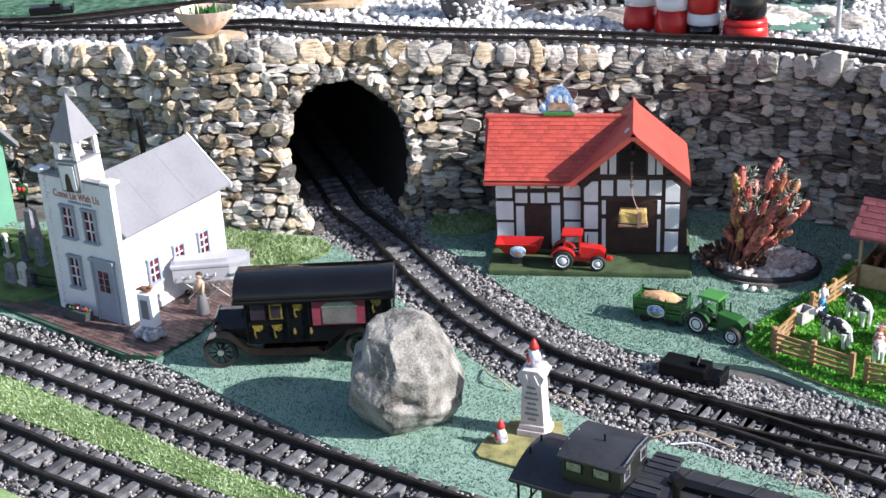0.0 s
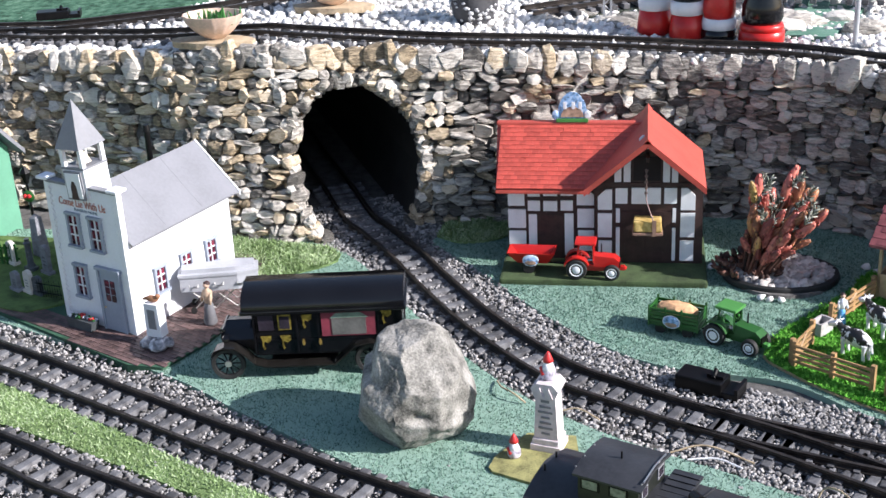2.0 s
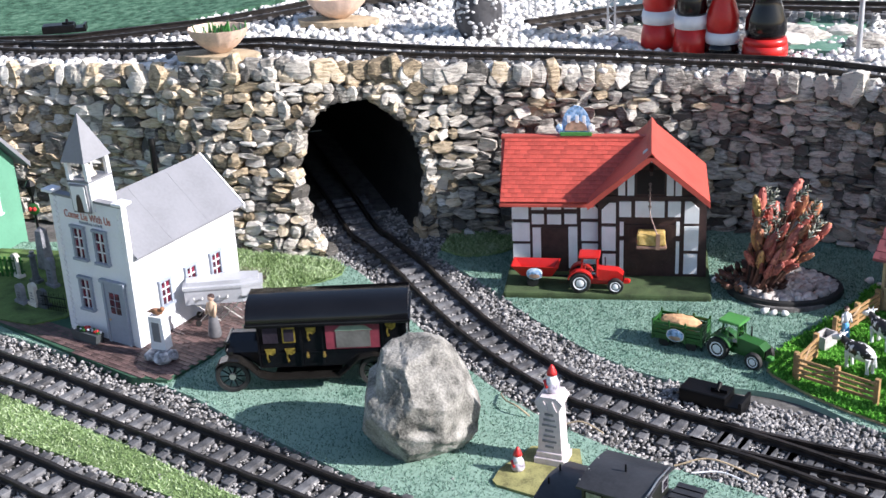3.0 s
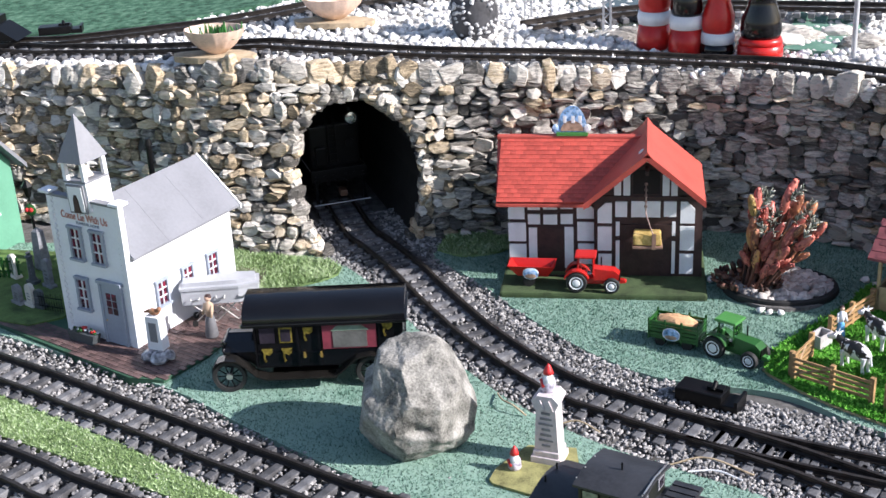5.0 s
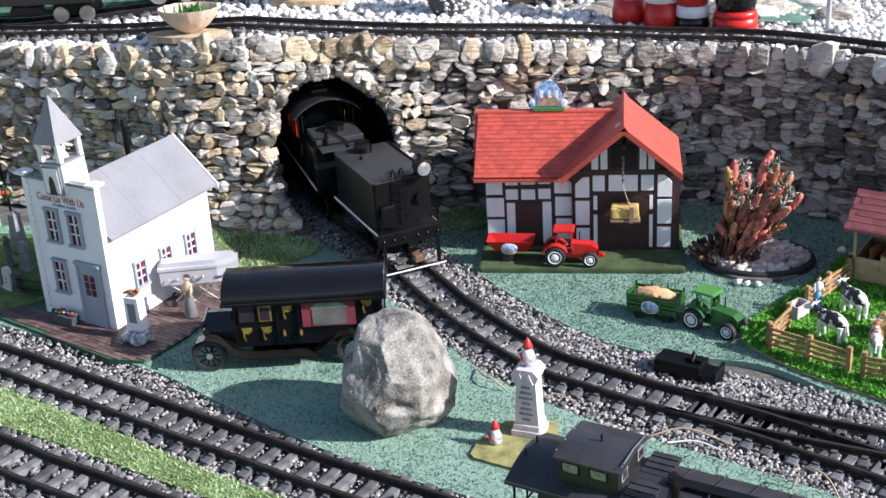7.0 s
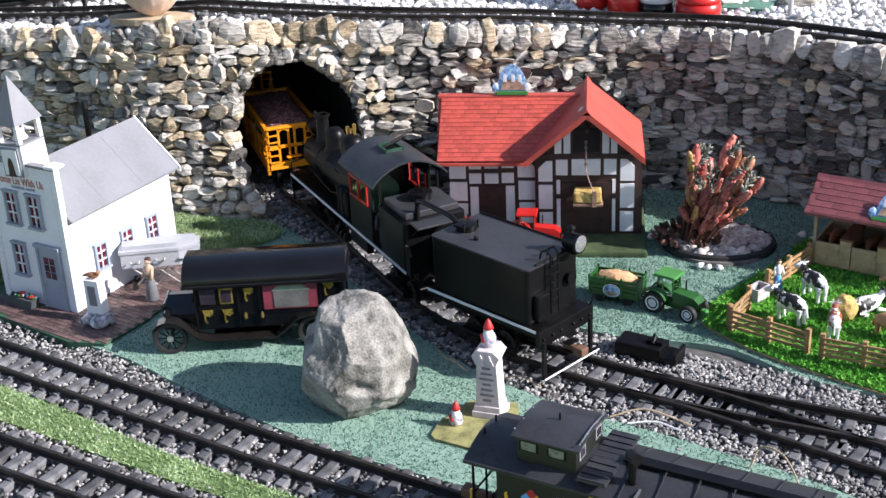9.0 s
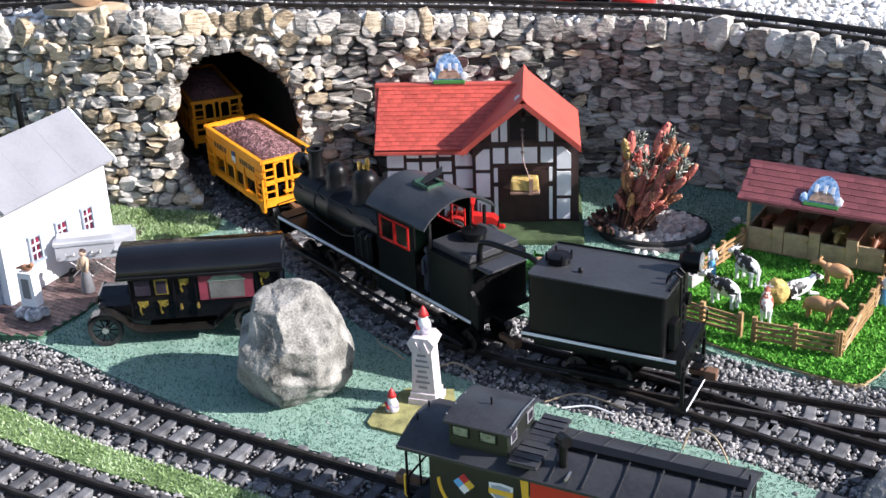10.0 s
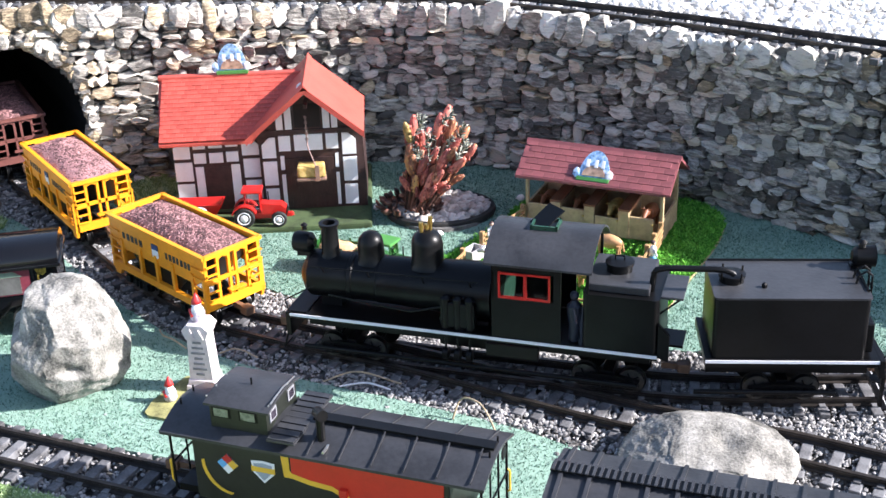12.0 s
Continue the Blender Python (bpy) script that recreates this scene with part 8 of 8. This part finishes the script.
def plain_figure(m, low, mid, top, label, belt=(0.045, 0.062)):
    """A rounded standing figure, seen from behind: skirt, band and a pear-shaped top."""
    b0, b1 = belt
    p = [(lathe(bmnew(), [(0.024, 0), (0.029, 0.004), (0.0285, 0.02), (0.0245, b0)], (0, 0, 0), 22), low), (lathe(bmnew(), [(0.0265, b0 - 0.003), (0.028, (b0 + b1) / 2), (0.026, b1 + 0.002)], (0, 0, 0), 22), mid), (lathe(bmnew(), [(0.023, b1 - 0.002), (0.0265, b1 + 0.012), (0.0255, b1 + 0.03), (0.019, b1 + 0.05), (0.017, b1 + 0.062), (0.021, b1 + 0.078), (0.016, b1 + 0.096), (0.003, b1 + 0.106)], (0, 0, 0), 22), top)]
    ob = multi("garden_figure", p)
    ob.matrix_world = m
    return tagged(ob, label, "garden figure", "garden figures")


plain_figure(pose(0.34, 2.44, 0.253), RED, WHITE, RED, "rounded red and white garden figure")
plain_figure(pose(0.392, 2.408, 0.252), RED, WHITE, GLOSS, "rounded red garden figure with white belt and black top")
plain_figure(pose(0.442, 2.397, 0.252), GLOSS, WHITE, RED, "rounded garden figure in black, white and red", (0.02, 0.036))
plain_figure(pose(0.508, 2.374, 0.252) @ Matrix.Diagonal((1.25, 1.1, 1.05, 1)), RED, RED, GLOSS, "rounded red and black garden figure", (0.022, 0.03))


MASTGREY = surf("galvanised_grey", (0.45, 0.46, 0.48), 0.5, metal=0.2, var=0.1)


def mast(at, h, lattice, label):
    t = thing("line_mast", pose(*at), label, "mast", "masts")
    if lattice:
        for sx in (-0.006, 0.006):
            part("leg", box(bmnew(), sx - 0.0018, sx + 0.0018, -0.0015, 0.0015, 0, h), MASTGREY, t)
        k, z = 0, 0.004
        while z < h - 0.012:
            part("lacing", rod(bmnew(), (-0.006 if k % 2 else 0.006, 0, z), (0.006 if k % 2 else -0.006, 0, z + 0.012), 0.0011, None, 5), MASTGREY, t)
            k, z = k + 1, z + 0.012
    else:
        part("pole", rod(bmnew(), (0, 0, 0), (0, 0, h), 0.0045, 0.0035), MASTGREY, t)
    part("foot", box(bmnew(), -0.01, 0.01, -0.006, 0.006, -0.004, 0.005), MASTGREY, t)
    return t


mast((0.654, 2.381, 0.243), 0.3, False, "plain grey steel pole beside the raised track")
mast((0.26, 2.511, 0.246), 0.22, True, "pale grey lattice catenary mast")
mast((0.113, 2.624, 0.25), 0.22, True, "pale grey lattice catenary mast")
mast((0.05, 2.628, 0.252), 0.22, True, "pale grey lattice catenary mast")


def terrace_rest():
    pond = [(0.08, 2.6), (0.3, 2.5), (0.36, 2.55), (0.5, 2.75), (0.4, 3.2), (0.1, 3.2), (0.0, 2.8)]
    tagged(part("pond", prism(bmnew(), pond, 0.24, 0.2615, "Z"), POND), "dark still pond water behind the raised track", "pond", kind="structure")
    turf = [(-1.2, 2.575), (-0.95, 2.57), (-0.75, 2.575), (-0.55, 2.625), (-0.45, 2.68), (-0.3, 2.78), (-0.4, 3.1), (-1.2, 3.0)]
    sheet = prism(bmnew(), turf, 0.2, 0.3, "Z")
    for v in sheet.verts:
        v.co.z = deck(v.co.x) + (0.006 if v.co.z > 0.25 else -0.02)
    bmesh.ops.triangulate(sheet, faces=sheet.faces)
    # a duller turf; the shade between its absent fibres is in the colour
    tagged(part("turf_patch", sheet, surf("shaded_dull_turf", (0.06, 0.14, 0.09), 0.95, var=0.4, scale=60, fine=300, bump=1.0, tint=(0.14, 0.25, 0.17), spec=0.1)), "blue-green turf patch behind the raised track", "turf", kind="structure")
    turf = [(0.55, 2.42), (0.62, 2.4), (0.7, 2.6), (0.6, 2.7)]
    tagged(part("turf_patch", prism(bmnew(), turf, 0.23, 0.2535, "Z"), TURF), "small blue-green turf patch among pale rocks", "turf", kind="structure")
    g = np.random.default_rng(31)
    for k in range(26):
        x = 0.12 + 0.62 * g.random()
        y = 2.44 + 0.12 * g.random() + (0.03 if x < 0.3 else 0)
        b = ball(bmnew(), (0, 0, 0.008), 0.017 + 0.012 * g.random(), 2, (1.5, 0.9, 0.65))
        for v in b.verts:
            v.co += Vector(noise.noise_vector(v.co * 60 + Vector((k, 0, 0)))) * 0.005
        ob = part("edging_rock", b, PALE if k % 3 else STONE)
        ob.location = (x, y, 0.246)
        tagged(ob, "pale weathered edging rock by the pond", "rock", "edging rocks")


terrace_rest()
LINE_W = track("track_7", [(0.12, 2.52), (0.18, 2.56), (0.28, 2.62), (0.45, 2.66), (0.75, 2.62)], 0.279, "curved raised track on brick piers over the pond")
for _k, (_x, _y) in enumerate(((0.15, 2.54), (0.2, 2.572), (0.26, 2.608), (0.34, 2.64))):
    _ob = part("brick_pier", box(bmnew(), -0.012, 0.012, -0.02, 0.02, -0.02, 0.0, 0.001), surf("pier_brick", (0.3, 0.12, 0.08), 0.8) if _k == 0 else bpy.data.materials["pier_brick"])
    _ob.matrix_world = pose(_x, _y, 0.2625, 0, 0, 35)
    tagged(_ob, "red brick pier carrying the curved track", "brick pier", "brick piers")


def wires():
    for pts, mat, lab in (([(0.151, 1.698, 0.004), (0.16, 1.672, 0.01), (0.175, 1.656, 0.012), (0.191, 1.647, 0.004)], FLAG, "tan wire lying in the ballast"), ([(0.233, 1.631, 0.004), (0.255, 1.63, 0.009), (0.28, 1.615, 0.004)], FLAG, "tan wire lying in the ballast"), ([(0.379, 1.539, 0.004), (0.41, 1.54, 0.006), (0.437, 1.526, 0.004)], WHITE, "white wire lying in the ballast"), ([(0.36, 1.552, 0.004), (0.4, 1.556, 0.012), (0.45, 1.537, 0.004)], FLAG, "tan wire lying in the ballast"), ([(0.504, 1.461, 0.002), (0.515, 1.465, 0.025), (0.535, 1.44, 0.03), (0.548, 1.408, 0.012), (0.55, 1.395, 0.002)], FLAG, "tan wire looping out of the turf")):
        line = curve_through(pts, 0.004)
        tagged(part("loose_wire", hose(bmnew(), line, 0.0011, 6), mat), lab, "wire", "loose wires")


wires()


# ---- train on the raised track ----
V_CUM = [0.0]
for _a, _b in zip(LINE_V, LINE_V[1:]):
    V_CUM.append(V_CUM[-1] + (_b - _a).length)


def on_v(s):
    k = int(np.clip(np.searchsorted(V_CUM, s) - 1, 0, len(LINE_V) - 2))
    return LINE_V[k].lerp(LINE_V[k + 1], (s - V_CUM[k]) / (V_CUM[k + 1] - V_CUM[k]))


V_AT = float(np.interp(-0.735, [p.x for p in LINE_V], V_CUM))


def riding_v(t, back, base=0.07):
    s = V_AT + 0.25 * (t - 5.5) - back
    a, b = on_v(s + base), on_v(s - base)
    c = (a + b) / 2
    return pose(c.x, c.y, deck(c.x) + 0.012, 0, 0, math.degrees(math.atan2(a.y - b.y, a.x - b.x)))


def small_engine():
    e = thing("steam_engine", pose(-1.5, 2.2, 0.3), "black steam engine with steel-rimmed driving wheels", "locomotive")
    part("frame", box(bmnew(), -0.12, 0.1, -0.03, 0.03, 0.03, 0.045), BLACK, e)
    part("boiler", lathe(bmnew(), [(0.02, -0.06), (0.026, -0.055), (0.026, 0.09), (0.015, 0.095)], (0, 0, 0.075), 20, "X"), BLACK, e, "", True)
    part("cab", box(bmnew(), -0.125, -0.06, -0.038, 0.038, 0.045, 0.125, 0.002), BLACK, e)
    part("chimney", lathe(bmnew(), [(0.008, 0.095), (0.007, 0.125), (0.011, 0.13)], (0.07, 0, 0), 14), BLACK, e)
    pl = bmnew()
    prism(pl, [(0.1, 0.006), (0.145, 0.006), (0.105, 0.032), (0.1, 0.032)], -0.034, 0.034, "Y")
    part("pilot", pl, BLACK, e)
    for x in (-0.05, 0.0, 0.05):
        for s in (-1, 1):
            w = part("driving_wheel", lathe(bmnew(), [(0.004, -0.003), (0.0165, -0.003), (0.0165, 0.003), (0.004, 0.003)], (x, s * 0.0235, 0.0165), 22, "Y"), BLACK, e)
            part("tyre", lathe(bmnew(), [(0.0148, -0.0036), (0.0168, -0.0036), (0.0168, 0.0036), (0.0148, 0.0036)], (x, s * 0.0235, 0.0165), 22, "Y"), STEEL, w)
    for s in (-1, 1):
        part("side_rod", box(bmnew(), -0.055, 0.055, s * 0.029 - 0.0012, s * 0.029 + 0.0012, 0.013, 0.018), STEEL, e)
    return e


def coach():
    c = thing("passenger_coach", pose(-1.5, 2.2, 0.3), "dark model coach with steel wheels", "coach", "coaches")
    part("body", box(bmnew(), -0.14, 0.14, -0.04, 0.04, 0.034, 0.11, 0.002), CABOOSE, c)
    part("roof", prism(bmnew(), [(-0.043, 0.11), (0.043, 0.11), (0.03, 0.124), (-0.03, 0.124)], -0.145, 0.145, "X"), ROOFGREY, c)
    for x in (-0.1, 0.1):
        part("truck", box(bmnew(), x - 0.035, x + 0.035, -0.028, 0.028, 0.012, 0.034), BLACK, c)
        for dx in (-0.024, 0.024):
            for s in (-1, 1):
                part("wheel", lathe(bmnew(), [(0.004, -0.003), (0.014, -0.003), (0.014, 0.003), (0.004, 0.003)], (x + dx, s * 0.031, 0.014), 20, "Y"), STEEL, c)
    return c


engine_v, coach_v = small_engine(), coach()
coach_w = copy_thing(coach_v, pose(-1.5, 2.2, 0.3))


def motions_v():
    for ob, back in ((engine_v, 0.1), (coach_v, 0.4), (coach_w, 0.72)):
        rows = [(t, riding_v(max(t, 4.0) if t < 4 else min(t, 9.5), back)) for t in (0.0, 3.5, 4.0, 4.5, 5.0, 5.5, 6.0, 6.5, 7.0, 7.5, 8.0, 8.5, 9.0, 9.5, 10.0, 12.0)]
        walk(ob, rows)


# ---- pieces of the wall and the paving ----
def wall_stones():
    """Rubble in uneven courses: single stones by the curve before the stable, the rest joined."""
    def stone(seed):
        """A split slab: an uneven outline, chamfered towards a broken face."""
        q = np.random.default_rng(500 + seed)
        bm = bmnew()
        n = int(q.integers(6, 9))
        rings = [[], [], []]
        start = q.random() * 6.28
        tilt = q.normal(0, 0.1, 2)
        for k in range(n):
            a = start + 2 * math.pi * (k + q.normal(0, 0.16)) / n
            c, d = math.cos(a), math.sin(a)
            r = 0.53 / (abs(c) ** 3.2 + abs(d) ** 3.2) ** (1 / 3.2) * (0.9 + 0.17 * q.random())
            inset = 0.74 + 0.2 * q.random()
            for ring, f, y in ((rings[0], 0.98, -0.5), (rings[1], 1.0, 0.12 + 0.14 * q.random()), (rings[2], inset, 0.42 + 0.16 * q.random())):
                ring.append(bm.verts.new((c * r * f, y + (tilt[0] * c + tilt[1] * d if ring is rings[2] else 0), d * r * f)))
        for a, b in zip(rings, rings[1:]):
            for k in range(n):
                bm.faces.new((a[k], a[(k + 1) % n], b[(k + 1) % n], b[k]))
        mid = bm.verts.new((q.normal(0, 0.14), 0.52 + 0.14 * q.random(), q.normal(0, 0.14)))
        for k in range(n):
            bm.faces.new((rings[2][k], rings[2][(k + 1) % n], mid))
        bmesh.ops.triangulate(bm, faces=bm.faces)
        bmesh.ops.recalc_face_normals(bm, faces=bm.faces)
        return bm
    kinds = [stone(k) for k in range(22)]
    arrays, meshes = [], {}
    for k, bm in enumerate(kinds):
        bm.verts.ensure_lookup_table()
        arrays.append((np.array([v.co[:] for v in bm.verts]), np.array([[v.index for v in f.verts] for f in bm.faces])))
        for mat in (STONE, OCHRE, PALE):
            me = bpy.data.meshes.new("stone")
            bm.to_mesh(me)
            me.materials.append(mat)
            meshes[k, mat.name] = me
    joined = {m.name: ([], [], 0) for m in (STONE, OCHRE, PALE)}
    g = np.random.default_rng(11)
    single = 0
    v = -0.01
    rows = []
    while v < 0.9:
        h = 0.044 + 0.038 * g.random()
        rows.append((v, h))
        v += h
    rows.append((0.9, 0.11))
    cells = []
    for r, (v, h) in enumerate(rows):
        u = -0.002 * g.random()
        cap = r == len(rows) - 1
        while u < 1:
            w = (0.016 + 0.023 * g.random() ** 1.4) * (1.1 if cap else 1)
            step = w / WALL_LEN
            wave = 0.035 * noise.noise(Vector((u * 26, v * 3, 3)))
            if not cap and w > 0.025 and g.random() < 0.5:
                cut = 0.35 + 0.3 * g.random()
                cells.append((u + step / 2, v + h * cut / 2 + wave, w, h * cut, False))
                cells.append((u + step / 2 + g.normal(0, 0.0012), v + h * (1 + cut) / 2 + wave, w, h * (1 - cut), False))
            elif g.random() < 0.12:
                cells.append((u + step / 2, v + h / 2 + wave, w, h * 1.45, cap))
            else:
                cells.append((u + step / 2, v + h / 2 + wave, w, h, cap))
            u += step * 0.97
    for uc, vc, w, h, cap in cells:
            p, n = wall_at(uc, min(vc, 1.0))
            if vc > 1.02:
                continue
            if in_mouth(p, 0.001) or p.x < -1.25 or p.x > 1.4:
                continue
            hh = h * 0.27 * (0.95 + 0.2 * g.random())
            near_mouth = in_mouth(p, 0.02)
            if near_mouth:
                w *= 0.75
            d = 0.015 + 0.01 * g.random()
            side = Vector((-n.y, n.x, 0)).normalized()
            up = n.cross(side)
            tip = g.normal(0, 0.13)
            a1, a2 = side * math.cos(tip) + up * math.sin(tip), up * math.cos(tip) - side * math.sin(tip)
            m = Matrix((a1, n, a2)).transposed().to_4x4() @ Matrix.Diagonal((w * 1.09, d * 1.25, hh * 1.13, 1))
            m.translation = p + n * (0.002 - 0.01 * g.random())
            # more ochre and pale stones left; the mix also paints sun there, shade right
            lit_warm = 0.72 if p.x < 0.02 else (0.24 if p.x < 0.3 else 0.07)
            z = g.random()
            mat = OCHRE if z < lit_warm * 0.55 else (PALE if z < lit_warm * 1.1 or (cap and z < 0.6) else STONE)
            k = int(g.integers(0, 22))
            if single < 300 and 0.42 < p.x < 1.1 and g.random() < 0.93:
                s = new("stone", meshes[k, mat.name])
                s.parent = wall_north
                s.matrix_local = m
                single += 1
            else:
                V, F = arrays[k]
                M = np.array(m)
                vs, fs, c = joined[mat.name]
                vs.append(V @ M[:3, :3].T + M[:3, 3])
                fs.append(F + c)
                joined[mat.name] = (vs, fs, c + len(V))
    # small stones set round the tunnel's mouth
    face = [wall_at(a, b) for a in np.linspace(0.3, 0.7, 500) for b in np.linspace(0, 1, 60)]
    flat = np.array([((p - MOUTH).dot(SIDE), p.z) for p, _ in face])
    ring = [Vector((s * 1.02, z * 0.985, 0)) for s, z in BORE_PROFILE]
    for a, b in zip(ring, ring[1:]):
        for f in np.arange(0, 1, 0.0125 / (b - a).length):
            c = a.lerp(b, f)
            p, n = face[int(np.argmin((flat[:, 0] - c.x) ** 2 + (flat[:, 1] - c.y) ** 2))]
            along = (SIDE * (b - a).x + Vector((0, 0, (b - a).y))).normalized()
            along = (along - n * along.dot(n)).normalized()
            z = g.random()
            mat = OCHRE if z < 0.25 else (PALE if z < 0.5 else STONE)
            m = Matrix((along, n, along.cross(n))).transposed().to_4x4() @ Matrix.Diagonal((0.015 + 0.012 * g.random(), 0.03 + 0.012 * g.random(), 0.014 + 0.012 * g.random(), 1))
            m.translation = p - n * (0.004 + 0.006 * g.random()) + along.cross(n) * g.normal(0, 0.002)
            V, F = arrays[int(g.integers(0, 22))]
            M = np.array(m)
            vs, fs, k = joined[mat.name]
            vs.append(V @ M[:3, :3].T + M[:3, 3])
            fs.append(F + k)
            joined[mat.name] = (vs, fs, k + len(V))
    for mat in (STONE, OCHRE, PALE):
        vs, fs, c = joined[mat.name]
        me = bpy.data.meshes.new("rubble_stones")
        me.from_pydata(np.concatenate(vs).tolist(), [], np.concatenate(fs).tolist())
        ob = link_mesh("rubble_stones", me, mat)
        ob.parent = wall_north
        ob["kind"] = "stuff"
    for bm in kinds:
        bm.free()


wall_stones()


def pavers():
    """Brick pavers on the chapel's board."""
    bm = bmnew()
    box(bm, -0.0056, 0.0056, -0.0036, 0.0036, 0, 0.0014, 0.0004)
    me = bpy.data.meshes.new("paver")
    bm.to_mesh(me)
    bm.free()
    me.materials.append(PAVER)
    P, ins = [], CHAPEL_POLY
    a = radians(-27)
    c, s = math.cos(a), math.sin(a)
    cand = []
    for i in range(-60, 60):
        for j in range(-60, 60):
            x, y = i * 0.0118 + (0.0059 if j % 2 else 0), j * 0.0078
            cand.append((-0.35 + x * c - y * s, 1.8 + x * s + y * c))
    cand = np.array(cand)
    shrunk = [(-0.3 + (x + 0.3) * 0.985, 1.9 + (y - 1.9) * 0.985) for x, y in ins]
    ok = inside(shrunk, cand) & ~((cand[:, 0] < -0.44) & (cand[:, 1] > 1.83 - 0.55 * (cand[:, 0] + 0.47)))
    cand = cand[ok]
    front = cand[np.argsort(cand[:, 1] - 0.4 * cand[:, 0])]
    n = 0
    vs, fs = [], []
    for x, y in front:
        if n < 300:
            p = new("paver", me)
            p.parent = CHAPEL_BASE
            p.matrix_local = pose(x, y, 0.0052 + rng.random() * 0.0003, 0, 0, -27 + rng.normal(0, 1))
            n += 1
        else:
            k = len(vs)
            for sx, sy in ((-1, -1), (1, -1), (1, 1), (-1, 1)):
                dx, dy = sx * 0.0056, sy * 0.0036
                vs.append((x + dx * c - dy * s, y + dx * s + dy * c, 0.0066))
            fs.append((k, k + 1, k + 2, k + 3))
    if vs:
        ob = grid_mesh("pavers", vs, fs, PAVER)
        ob.parent = CHAPEL_BASE
        ob["kind"] = "stuff"


pavers()
blades("turf_fibres", LAWNS[0][1], 0.001, 520000, 0.0026, TURF, "short blue-green turf fibres", 0.001)
blades("turf_fibres", LAWNS[1][1], 0.001, 420000, 0.0026, TURF, "short blue-green turf fibres", 0.001)
blades("turf_fibres", LAWNS[2][1], 0.001, 420000, 0.0035, GRASS, "short yellow-green turf fibres", 0.0011)
blades("turf_fibres", LAWNS[4][1], 0.0045, 14000, 0.005, GRASS, "short yellow-green turf fibres")
blades("turf_fibres", LAWNS[5][1], 0.0045, 7000, 0.005, GRASS, "short yellow-green turf fibres")


motions()
